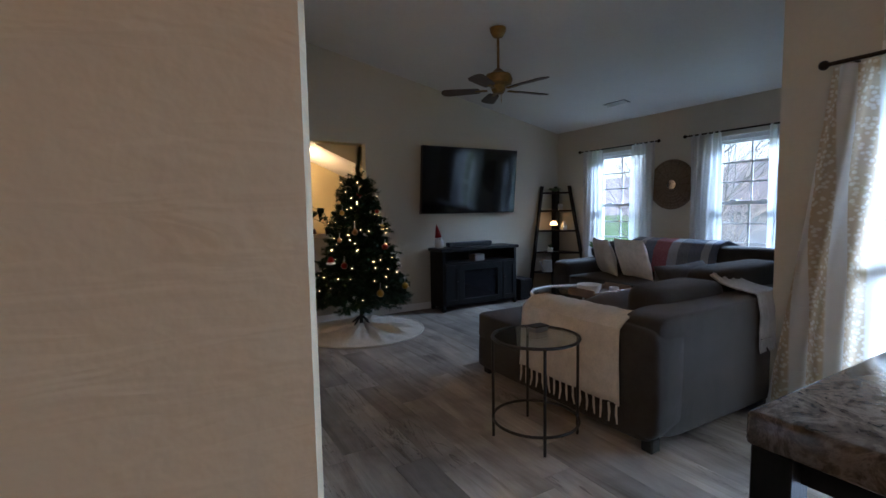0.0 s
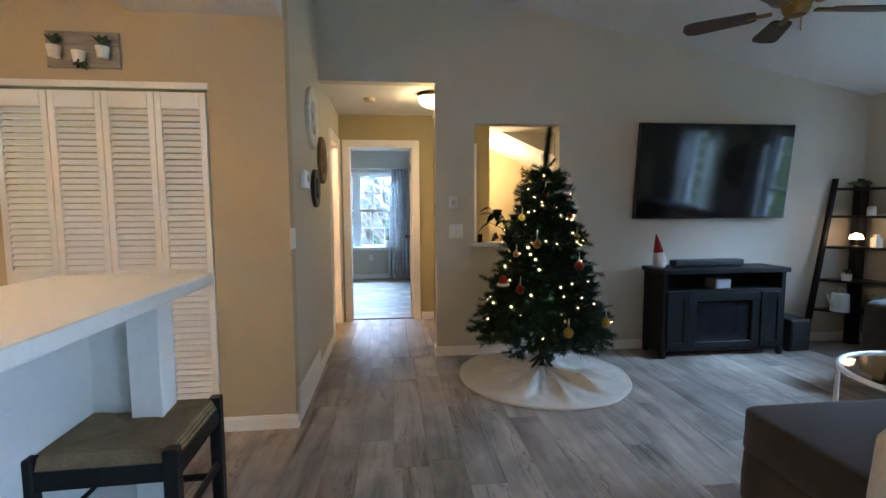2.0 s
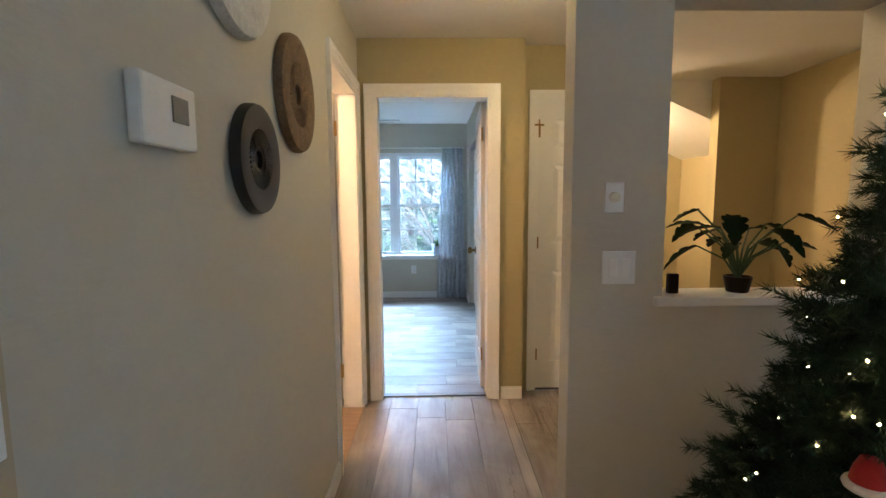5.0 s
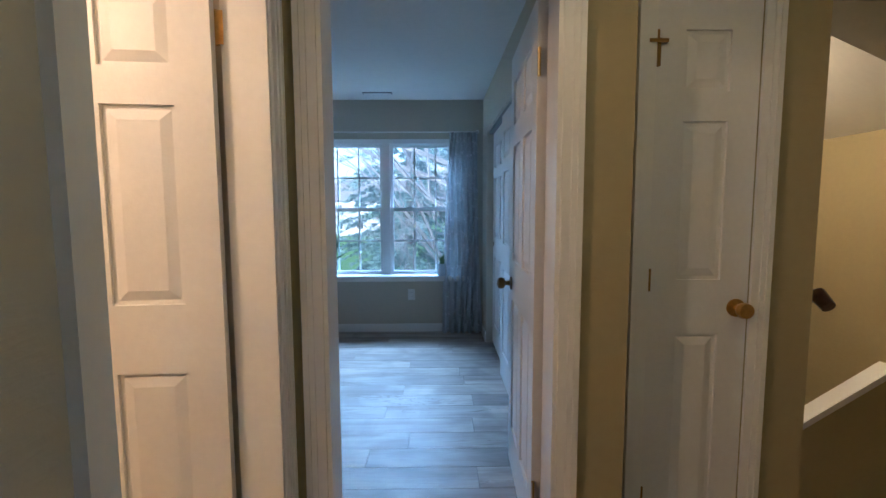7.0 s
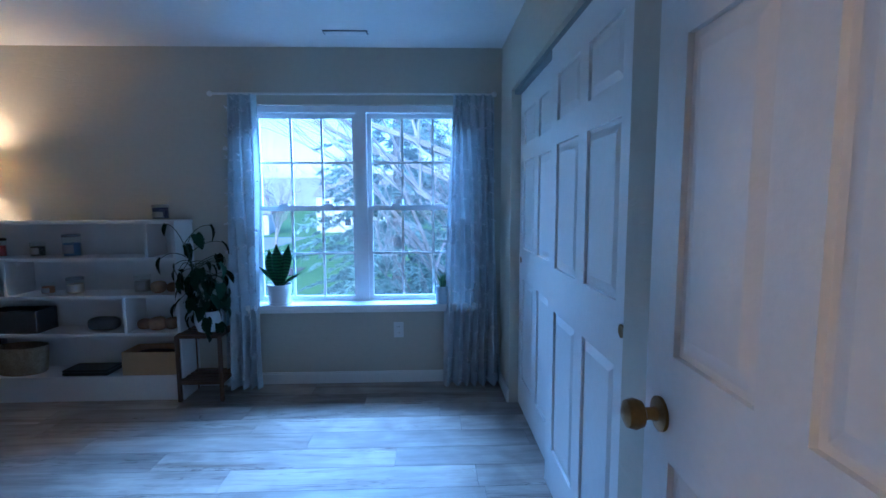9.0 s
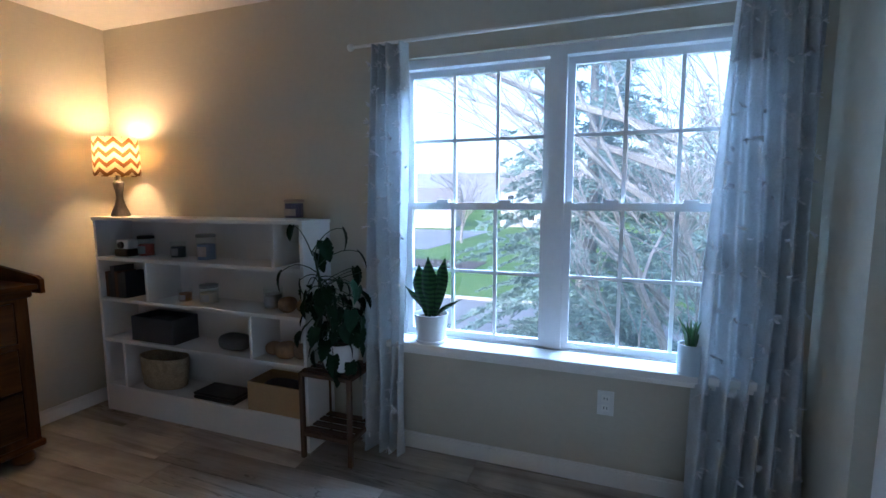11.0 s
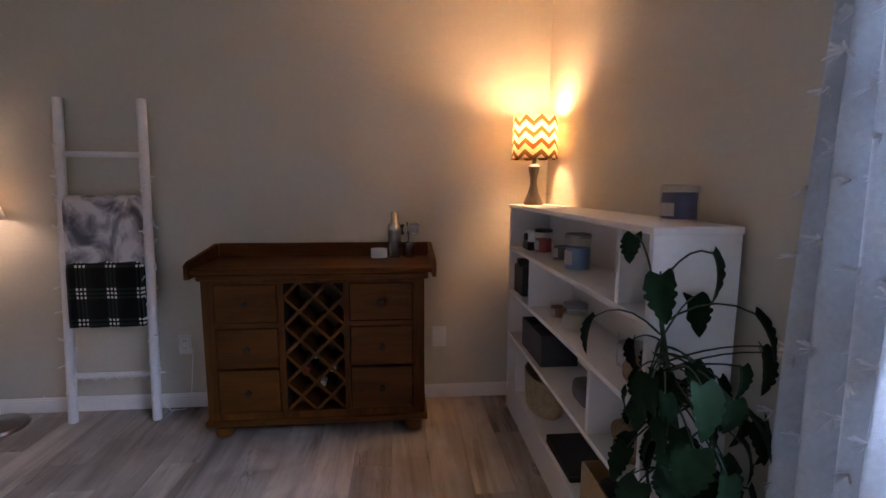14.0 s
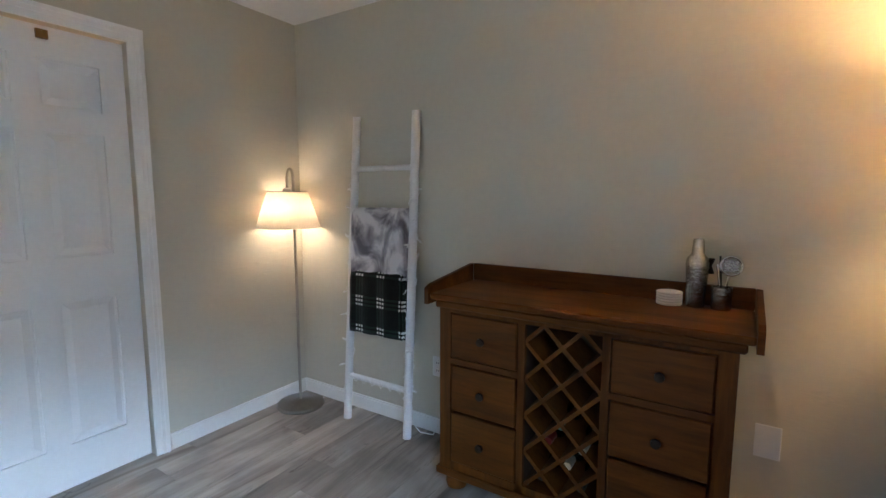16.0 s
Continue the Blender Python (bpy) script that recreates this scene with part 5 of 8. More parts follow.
for lo, hi in ((4.42, 4.76), (3.66, 3.98), (2.88, 3.22), (2.10, 2.42)):
    curtain("sheer_curtain", "y", lo, hi, lo - 0.01, hi + 0.01, XR - 0.078, 2.03, 0.1, SHEER, "white sheer curtain hanging from a dark rod", 5, 0.022, 50, 10, lo * 3, "sheer curtains")


# ceiling fan
def ceiling_fan():
    z = 2.375
    x, y = 2.80, 3.53
    top = 2.36 + 0.2 * (XR - x)
    e = thing("ceiling_fan", (x, y, z), "brass ceiling fan with five wooden blades, at rest", "ceiling fan")
    part("canopy", lathe(bmesh.new(), [(0.075, top - z - 0.002), (0.07, top - z - 0.03), (0.045, top - z - 0.075), (0.02, top - z - 0.085)], 24), OLDBRASS, e, smooth=True)
    part("downrod", tube(bmesh.new(), [(0, 0, 0.08), (0, 0, top - z - 0.05)], 0.012, 12), OLDBRASS, e, smooth=True)
    part("motor", lathe(bmesh.new(), [(0.02, 0.13), (0.035, 0.12), (0.06, 0.095), (0.11, 0.075), (0.125, 0.03), (0.115, -0.005), (0.07, -0.02), (0.06, -0.06), (0.045, -0.085), (0.0, -0.09)], 32), OLDBRASS, e, smooth=True)
    bw = wood("fan_blade_wood", (0.05, 0.03, 0.018), (0.13, 0.08, 0.045), 0.45, "x")
    for k in range(5):
        a = 72 * k - 6
        m = Matrix.Rotation(radians(a), 4, "Z")
        bm = boxes((0.10, 0.21, -0.016, 0.016, -0.062, -0.05), bevel=0.002)
        bmesh.ops.transform(bm, matrix=m, verts=bm.verts)
        part("blade_arm", bm, OLDBRASS, e)
        bm = bmesh.new()
        out = [(0.17, -0.04), (0.20, -0.05), (0.46, -0.066), (0.505, -0.052), (0.52, 0.0), (0.505, 0.052), (0.46, 0.066), (0.20, 0.05), (0.17, 0.04)]
        lo = [bm.verts.new((p, q, -0.056 + 0.18 * q)) for p, q in out]
        hi = [bm.verts.new((p, q, -0.049 + 0.18 * q)) for p, q in out]
        bm.faces.new(lo), bm.faces.new(hi)
        for q in range(len(out)):
            r = (q + 1) % len(out)
            bm.faces.new((lo[q], lo[r], hi[r], hi[q]))
        bmesh.ops.transform(bm, matrix=m, verts=bm.verts)
        part("blade", bm, bw, e)
    part("pull_chain", tube(bmesh.new(), [(0.03, 0, -0.08), (0.032, 0, -0.16)], 0.002, 5), BRASS, e)


ceiling_fan()


def ceiling_vent(x, y, z, ln, wd, tilt, label, turn=0):
    e = thing("ceiling_vent", (x, y, z), label, "vent")
    e.rotation_euler = (0, radians(tilt), radians(turn))
    part("plate", boxes((-wd / 2, wd / 2, -ln / 2, ln / 2, -0.008, 0), bevel=0.002), GREYP, e)
    for k in range(5):
        a = -wd / 2 + wd * (k + 0.5) / 5
        part("slat", boxes((a - 0.006, a + 0.003, -ln / 2 + 0.012, ln / 2 - 0.012, -0.013, -0.008)), WHITE, e)


ceiling_vent(4.75, 3.85, 2.36 + 0.2 * (XR - 4.75) - 0.002, 0.3, 0.10, 11.3, "slim vent in the sloped ceiling")


# ---- tree ----
def christmas_tree(cx, cy):
    rnd = random.Random(11)
    e = thing("christmas_tree", (cx, cy, 0), "decorated artificial Christmas tree with lit string lights", "christmas tree")
    needle = Mat("fir_needle", (0.012, 0.035, 0.016), 0.6, spec=0.3).vary(9, 0.45, 60, 0.2).m
    part("trunk", tube(bmesh.new(), [(0, 0, 0.03), (0, 0, 0.9), (0, 0, 1.75)], [0.02, 0.016, 0.006], 8), Mat("tree_pole", (0.02, 0.03, 0.02), 0.6).vary(9, 0.2).m, e, smooth=True)
    for k in range(4):
        a = radians(90 * k + 30)
        part("stand_leg", tube(bmesh.new(), [(0.015 * math.cos(a), 0.015 * math.sin(a), 0.16), (0.2 * math.cos(a), 0.2 * math.sin(a), 0.012)], 0.011, 6), BLACK, e, smooth=True)
    verts, faces, tips = [], [], []
    def needles(p0, p1, n, ln):
        d = (p1 - p0)
        L = d.length
        d.normalize()
        s = d.orthogonal().normalized()
        u = d.cross(s)
        for k in range(n):
            f = rnd.random()
            a = rnd.uniform(0, 2 * math.pi)
            p = p0 + d * (L * f)
            o = (s * math.cos(a) + u * math.sin(a))
            tip = p + (o * 0.85 + d * 0.55) * ln * rnd.uniform(0.7, 1.15)
            w = d.cross(o) * 0.0022
            i = len(verts)
            verts.extend([p - w, p + w, tip])
            faces.append((i, i + 1, i + 2))
    def radius(z):
        return 0.50 * (1.72 - z) / 1.34 + 0.02
    z = 0.36
    while z < 1.62:
        R = radius(z)
        n = max(6, int(9 + 20 * R / 0.5))
        a0 = rnd.uniform(0, 6.28)
        for k in range(n):
            a = a0 + 2 * math.pi * k / n + rnd.uniform(-0.12, 0.12)
            rr = R * rnd.uniform(0.86, 1.08)
            b0 = Vector((0, 0, z + 0.05))
            b1 = Vector((math.cos(a) * rr, math.sin(a) * rr, z - 0.02 + rnd.uniform(-0.05, 0.05)))
            m = b0.lerp(b1, 0.35)
            needles(m, b1, int(130 + 220 * rr), 0.046)
            tips.append(b1)
            for q in range(int(3 + 5 * rr / 0.5)):
                f = rnd.uniform(0.4, 0.95)
                s0 = b0.lerp(b1, f)
                sd = rnd.choice((-1, 1))
                ang = a + sd * rnd.uniform(0.5, 1.0)
                s1 = s0 + Vector((math.cos(ang), math.sin(ang), rnd.uniform(-0.35, 0.35))) * rnd.uniform(0.07, 0.15)
                needles(s0, s1, 110, 0.042)
                tips.append(s1)
        z += 0.085
    needles(Vector((0, 0, 1.50)), Vector((0.002, -0.03, 1.70)), 900, 0.062)
    needles(Vector((0.002, -0.03, 1.68)), Vector((0.005, -0.09, 1.90)), 900, 0.055)
    for a in range(3):
        needles(Vector((0, 0, 1.60)), Vector((0.09 * math.cos(2.1 * a + 1), 0.09 * math.sin(2.1 * a + 1), 1.61 + 0.03 * a)), 200, 0.042)
    me = bpy.data.meshes.new("crown")
    me.from_pydata(verts, [], faces)
    me.materials.append(needle)
    cr = new("crown", me)
    cr.parent = e
    tagged(cr, "dense dark green artificial needles")
    # string lights
    glow = Mat("warm_fairy_light", (1, 0.9, 0.7), 0.4).emit((1.0, 0.60, 0.22), 8.0).m
    bm = bmesh.new()
    for k in range(150):
        p = rnd.choice(tips)
        bmesh.ops.create_icosphere(bm, subdivisions=1, radius=rnd.uniform(0.0030, 0.0042), matrix=Matrix.Translation(p * rnd.uniform(0.97, 1.02)))
    st = part("string_lights", bm, glow, e, "small warm white lights")
    tagged(st, kind="stuff")
    return e, tips


TX, TY = 1.90, 4.76
tree, tree_tips = christmas_tree(TX, TY)
SKIRT = cloth("cream_plush_skirt", (0.72, 0.67, 0.58), 0.08, 7, 1.0, 120, 0.8).m


def skirt(u, v):
    a, r = 2 * math.pi * u, 0.05 + 0.60 * v
    k = 0.5 + 0.5 * noise.noise((math.cos(a) * 2.2, math.sin(a) * 2.2, v * 1.5))
    z = 0.012 + 0.07 * (1 - v) ** 2 + 0.10 * (max(0, math.sin(a * 11 + 4 * noise.noise((math.cos(a), math.sin(a), 1))) ) ** 4) * max(0, 1 - abs(2 * v - 0.95)) * k
    r *= 1 + 0.02 * math.sin(a * 5 + 1)
    return (math.cos(a) * r, math.sin(a) * r, max(0.008, z + (1 - v ** 4) * (0.035 * max(0, noise.noise((math.cos(a) * 5, math.sin(a) * 5, v * 2.2))) + 0.022 * max(0, noise.noise((math.cos(a) * r * 13, math.sin(a) * r * 13, 4.0))))))


e = thing("tree_skirt", (TX, TY - 0.02, 0), "round cream plush tree skirt lying on the floor", "tree skirt")
bm = sheet(bmesh.new(), 180, 34, skirt)
bmesh.ops.remove_doubles(bm, verts=bm.verts, dist=0.001)
thick(part("cloth", bm, SKIRT, e, smooth=True), 0.006)
part("hem", ring(bmesh.new(), (0, 0, 0.012), 0.645, 0.010, 90, 8), SKIRT, e, smooth=True)


# ornaments
def bauble(place, r, material, label):
    e = thing("bauble", place, label, "ornament", "tree ornaments")
    bm = bmesh.new()
    bmesh.ops.create_uvsphere(bm, u_segments=18, v_segments=12, radius=r)
    part("ball", bm, material, e, smooth=True)
    part("cap", lathe(bmesh.new(), [(r * 0.28, r * 0.94), (r * 0.28, r * 1.18), (r * 0.1, r * 1.25)], 12), BRASS, e)
    part("ribbon", tube(bmesh.new(), [(0, 0, r * 1.2), (0.003, 0, r * 2.9)], 0.002, 5), PLASTIC, e)


GOLD = Mat("gold_glitter", (0.55, 0.33, 0.06), 0.3, 0.8).vary(60, 0.4, 200, 0.3, 0.4, 300).m
REDG = Mat("red_glitter", (0.30, 0.03, 0.02), 0.35, 0.4).vary(60, 0.4, 200, 0.3, 0.4, 300).m
COPG = Mat("copper_glitter", (0.35, 0.16, 0.05), 0.35, 0.6).vary(60, 0.4, 200, 0.3, 0.4, 300).m


def on_tree(z, deg, out=1.0):
    R = (0.50 * (1.72 - z) / 1.34 + 0.03) * out
    a = radians(deg)
    return (TX + R * math.cos(a), TY + R * math.sin(a), z)


for z, deg, r, m, lab in ((1.42, 255, 0.030, REDG, "red ornament on the tree"), (1.25, 200, 0.026, GOLD, "gold ornament on the tree"), (1.26, 325, 0.024, REDG, "dark red ornament on the tree"), (1.06, 242, 0.032, COPG, "copper glitter ball on the tree"),
                          (0.90, 300, 0.034, REDG, "red glitter ball on the tree"), (0.74, 228, 0.032, REDG, "red ornament on the tree"), (0.47, 272, 0.035, GOLD, "gold glitter ball on the tree"), (0.49, 318, 0.034, GOLD, "gold ball on the tree"),
                          (1.10, 318, 0.026, GOLD, "gold ball on the tree"), (0.98, 212, 0.024, COPG, "copper ball on the tree")):
    bauble(on_tree(z, deg), r, m, lab)
e = thing("stocking_ornament", on_tree(0.76, 206, 1.03), "small red and white fabric hat ornament with a letter", "ornament", "tree ornaments", 20)
part("hat", lathe(bmesh.new(), [(0.036, 0.0), (0.03, 0.035), (0.018, 0.062), (0.0, 0.068)], 18), cloth("red_felt_hat", (0.35, 0.03, 0.03)).m, e, smooth=True)
part("brim", ring(bmesh.new(), (0, 0, 0.0), 0.036, 0.010, 24, 8), FUR, e, smooth=True)

# ---- kitchen side ----
LAMIN = Mat("white_laminate", (0.70, 0.68, 0.63), 0.35).vary(3, 0.03, 80, 0.03).m
PALEB = wall_paint("pale_bar_paint", (0.62, 0.62, 0.60))
bar = thing("breakfast_bar", (0, 0, 0), "white breakfast bar with a laminate top and painted half wall", "bar counter")
part("top", boxes((-0.46, 0.08, 1.362, 3.05, 1.045, 1.088), bevel=0.004), LAMIN, bar, "white laminate bar top")
part("half_wall", boxes((-0.40, -0.27, 1.362, 2.96, 0, 1.045)), PALEB, bar)
part("end_post", boxes((-0.13, -0.03, 2.86, 2.96, 0, 1.045), bevel=0.003), WHITE, bar)
part("end_panel", boxes((-0.27, -0.13, 2.90, 2.96, 0, 1.045)), PALEB, bar)
part("post_base", boxes((-0.145, -0.015, 2.845, 2.975, 0, 0.085), bevel=0.004), WHITE, bar)
part("baseboard", boxes((-0.27, -0.257, 1.362, 2.86, 0, 0.085)), WHITE, bar)
CAB = wood("honey_oak_cabinet", (0.30, 0.16, 0.06), (0.46, 0.27, 0.11), 0.4, "z")
kc = thing("kitchen_counter", (0, 0, 0), "white kitchen counter on oak cabinets", "counter")
part("cabinet_body", boxes((-1.0, -0.402, 1.362, 2.93, 0, 0.87)), CAB, kc)
part("worktop", boxes((-1.03, -0.402, 1.362, 2.96, 0.87, 0.91), bevel=0.004), LAMIN, kc)
part("backsplash", boxes((-0.43, -0.402, 1.362, 2.95, 0.91, 1.02)), LAMIN, kc)

# built-in shelves in the wall end
bk = thing("built_in_bookcase", (0, 0, 0), "built-in wooden bookcase with empty adjustable shelves", "bookcase")
SHW = wood("warm_shelf_wood", (0.16, 0.072, 0.024), (0.27, 0.135, 0.05), 0.5, "z")
SHE = wood("pale_shelf_edge", (0.34, 0.24, 0.15), (0.46, 0.34, 0.22), 0.5, "y")
part("back_panel", boxes((-0.295, -0.285, 0.46, 1.22, 0, 2.4)), SHW, bk)
part("side_panel", boxes((-0.285, 0.125, 1.205, 1.222, 0, 2.4)), SHW, bk)
part("side_panel", boxes((-0.285, 0.125, 0.458, 0.475, 0, 2.4)), SHW, bk)
for z in (0.10, 0.46, 0.82, 1.18, 1.54, 1.90, 2.26):
    sh = part("shelf", boxes((-0.283, 0.112, 0.477, 1.203, z, z + 0.018), bevel=0.002), SHW, bk)
    part("edge_strip", boxes((0.112, 0.125, 0.477, 1.203, z - 0.012, z + 0.022), bevel=0.002), SHE, sh)
for x in (-0.2, 0.04):
    part("shelf_standard", boxes((x - 0.007, x + 0.007, 1.199, 1.205, 0.05, 2.35)), NICKEL, bk, "slotted metal strip")


# bar stools
RUSH = None


def rush_mat():
    m = Mat("woven_rush", (0.25, 0.17, 0.08), 0.8)
    at = m.coords((1, 1, 1))
    wv = m.n.new("ShaderNodeTexWave")
    wv.inputs["Scale"].default_value, wv.inputs["Distortion"].default_value = 55, 1.5
    m.l.new(at, wv.inputs[0])
    m.base(m.mix(0.5, m.ramp(m.noise(18, 4), [(0.3, (0.15, 0.10, 0.045)), (0.7, (0.34, 0.24, 0.12))]), m.ramp(wv.outputs[1], [(0.2, (0.12, 0.075, 0.03)), (0.7, (0.33, 0.235, 0.115))])))
    return m.relief(wv.outputs[1], 0.6).m


RUSH = rush_mat()


def bar_stool():
    e = thing("bar_stool", (0, 0, 0), "black wooden bar stool with a woven rush seat", "bar stool", "stools at the breakfast bar")
    s, h = 0.185, 0.625
    for a in (-1, 1):
        for b in (-1, 1):
            bm = bmesh.new()
            box(bm, a * s - 0.02, a * s + 0.02, b * s - 0.02, b * s + 0.02, 0, h + 0.018, 0.004)
            part("leg", bm, BLACKW, e)
    for z in (0.16, 0.34):
        for a in (-1, 1):
            part("stretcher", tube(bmesh.new(), [(-s, a * s, z), (s, a * s, z)], 0.013, 8), BLACKW, e, smooth=True)
            part("stretcher", tube(bmesh.new(), [(a * s, -s, z + 0.05), (a * s, s, z + 0.05)], 0.013, 8), BLACKW, e, smooth=True)
    for a in (-1, 1):
        part("seat_rail", boxes((-s, s, a * s - 0.014, a * s + 0.014, h - 0.075, h - 0.02)), BLACKW, e)
        part("seat_rail", boxes((a * s - 0.014, a * s + 0.014, -s, s, h - 0.075, h - 0.02)), BLACKW, e)
    def top(u, v):
        a, b = 2 * u - 1, 2 * v - 1
        g = max(abs(a), abs(b))
        z = h + 0.004 - 0.014 * (1 - g) + 0.004 * (1 if abs(abs(a) - abs(b)) > 0.08 else 0)
        return (a * 0.187, b * 0.187, z if g < 0.99 else h - 0.03)
    seat = part("seat", sheet(bmesh.new(), 24, 24, top), RUSH, e, "woven rush seat")
    thick(seat, 0.02)
    return e


st = bar_stool()
put(st, -0.09, 2.80, 0, 2)
copy_thing(st, pose(-0.10, 2.06, 0, 0, 0, -3))


# plant plaque over the louvred doors
e = thing("plant_plaque", (-0.905, 4.068, 2.085), "grey wooden wall plaque with three little potted plants", "wall decoration")
part("board", boxes((-0.185, 0.185, -0.012, 0.004, 0, 0.19), bevel=0.003), wood("weathered_grey_wood", (0.20, 0.18, 0.16), (0.42, 0.39, 0.36), 0.7, "x"), e)
for k, (x, z, g, cls) in enumerate(((-0.12, 0.10, 0.07, 1), (0.0, 0.075, -0.10, 2), (0.12, 0.10, 0.06, 3))):
    pot = part("pot", lathe(bmesh.new(), [(0.025, -0.06), (0.034, 0.0), (0.03, 0.0), (0.02, -0.05)], 16, (x, -0.05, z)), CERAM, e, smooth=True)
    bm = tuft(bmesh.new(), 30, 0.05, g, 0.01, 20 + k)
    bmesh.ops.translate(bm, vec=(x, -0.05, z), verts=bm.verts)
    part("leaves", bm, LEAF, pot)
e2 = thing("kitchen_light", (-1.1, 2.0, 2.09), "white glass kitchen ceiling light, lit", "ceiling light")
LITG = Mat("lit_white_glass", (0.9, 0.85, 0.75), 0.4).emit((1.0, 0.72, 0.42), 2.0).m
part("pendant_rod", tube(bmesh.new(), [(0, 0, 0.0), (0, 0, 1.5)], 0.008, 8), NICKEL, e2)
part("shade", lathe(bmesh.new(), [(0.19, 0.0), (0.18, 0.02), (0.05, 0.06), (0.02, 0.07)], 28, close=False), LITG, e2, smooth=True)

# ---- dining corner ----
def stone_mat():
    m = Mat("brown_marble", (0.12, 0.10, 0.08), 0.12, spec=0.6)
    at = m.coords((1, 1, 1))
    a = m.noise(7, 6, 0.65, at, 2.5)
    m.base(m.mix(0.4, m.ramp(a, [(0.3, (0.022, 0.015, 0.011)), (0.48, (0.10, 0.07, 0.05)), (0.56, (0.25, 0.20, 0.155)), (0.66, (0.06, 0.042, 0.03))]), m.ramp(m.noise(30, 5, 0.7, at), [(0.35, (0.02, 0.015, 0.012)), (0.65, (0.2, 0.16, 0.12))])))
    return m.m


dt = thing("dining_table", (1.40, 0.70, 0), "dining table with a thick brown marble top and black legs", "dining table")
part("top", boxes((0.0, 1.5, -1.15, 0.0, 0.672, 0.76), bevel=0.015, segs=3), stone_mat(), dt, "polished brown marble top", True)
part("apron", boxes((0.06, 1.44, -1.09, -0.06, 0.60, 0.672)), BLACKW, dt)
for x in (0.055, 1.445):
    for y in (-1.095, -0.055):
        part("leg", boxes((x - 0.045, x + 0.045, y - 0.045, y + 0.045, 0, 0.672), bevel=0.004), BLACKW, dt)
DCUR = None


def lace_mat():
    m = shade_cloth("cream_patterned_curtain", (0.62, 0.54, 0.42), 0.6)
    at = m.coords((1, 44, 44))
    vo = m.n.new("ShaderNodeTexVoronoi")
    vo.inputs["Scale"].default_value = 1.0
    m.l.new(at, vo.inputs[0])
    sep = m.n.new("ShaderNodeSeparateXYZ")
    m.l.new(m.coords((1, 6.2, 1)), sep.inputs[0])
    fr = m.n.new("ShaderNodeMath")
    fr.operation = "FRACT"
    m.l.new(sep.outputs[1], fr.inputs[0])
    band = m.ramp(fr.outputs[0], [(0.40, (0, 0, 0)), (0.45, (1, 1, 1))])
    pat = m.ramp(vo.outputs[0], [(0.30, (0.74, 0.70, 0.62)), (0.5, (0.56, 0.46, 0.33))])
    col = m.mix(band, (0.72, 0.71, 0.69), pat)
    m.base(col)
    m.l.new(col, m.translucent.inputs[0])
    return m.m


DCUR = lace_mat()
curtain("patterned_curtain", "y", 0.72, 1.22, 0.60, 1.50, XD - 0.085, 1.965, 0.02, DCUR, "cream curtain with brown woven bands by the dining table", 5, 0.035, 80, 24, 1.3)
curtain("patterned_curtain", "y", -1.2, -0.75, -1.25, -0.7, XD - 0.085, 1.965, 0.02, DCUR, "cream curtain with brown woven bands by the dining table", 5, 0.035, 60, 16, 2.3)
curtain("dining_sheer", "y", 0.1, 0.75, 0.1, 0.72, XD - 0.065, 1.96, 0.02, SHEER, "white sheer curtain at the patio door", 7, 0.02, 60, 10, 0.3)
rod("curtain_rod", "y", -1.28, 1.25, XD - 0.085, 1.985, XD, DARKM, "dark metal curtain rod above the patio door", 0.011)

# ---- hall ----
def wall_disc(name, y, z, R, material, label, hole, dep=0.03):
    e = thing(name, (XL + 0.003, y, z), label, "wall decoration", "round hall wall discs")
    e.rotation_euler = (0, radians(90), 0)
    prof = [(hole, 0.004), (hole, dep * 0.6), (R * 0.5, dep * 0.75), (R * 0.85, dep), (R * 0.97, dep * 0.9), (R, dep * 0.5), (R, 0.0)]
    part("bowl", lathe(bmesh.new(), prof, 56), material, e, smooth=True)
    for k in range(40):
        a = 2 * math.pi * k / 40
        r0, r1 = hole + 0.012, R * 0.55
        part("rib", tube(bmesh.new(), [(r0 * math.cos(a), r0 * math.sin(a), dep * 0.64), (r1 * math.cos(a), r1 * math.sin(a), dep * 0.79)], 0.0035, 5), material, e)
    part("centre", lathe(bmesh.new(), [(hole, 0.006), (0.0, 0.007)], 24), DARKM if material is not BLACK else BLACK, e)
    return e


wall_disc("wall_plate", 4.86, 1.985, 0.222, Mat("whitewashed_carving", (0.62, 0.60, 0.56), 0.7).vary(20, 0.12, 90, 0.1, 0.5, 90).m, "large round whitewashed carved disc on the hall wall", 0.04)
wall_disc("wall_plate", 5.33, 1.725, 0.195, Mat("brown_rattan", (0.15, 0.09, 0.04), 0.7).vary(30, 0.3, 120, 0.2, 0.6, 120).m, "round brown carved disc on the hall wall", 0.035)
wall_disc("wall_plate", 4.945, 1.475, 0.145, BLACK, "small round black disc on the hall wall", 0.025)


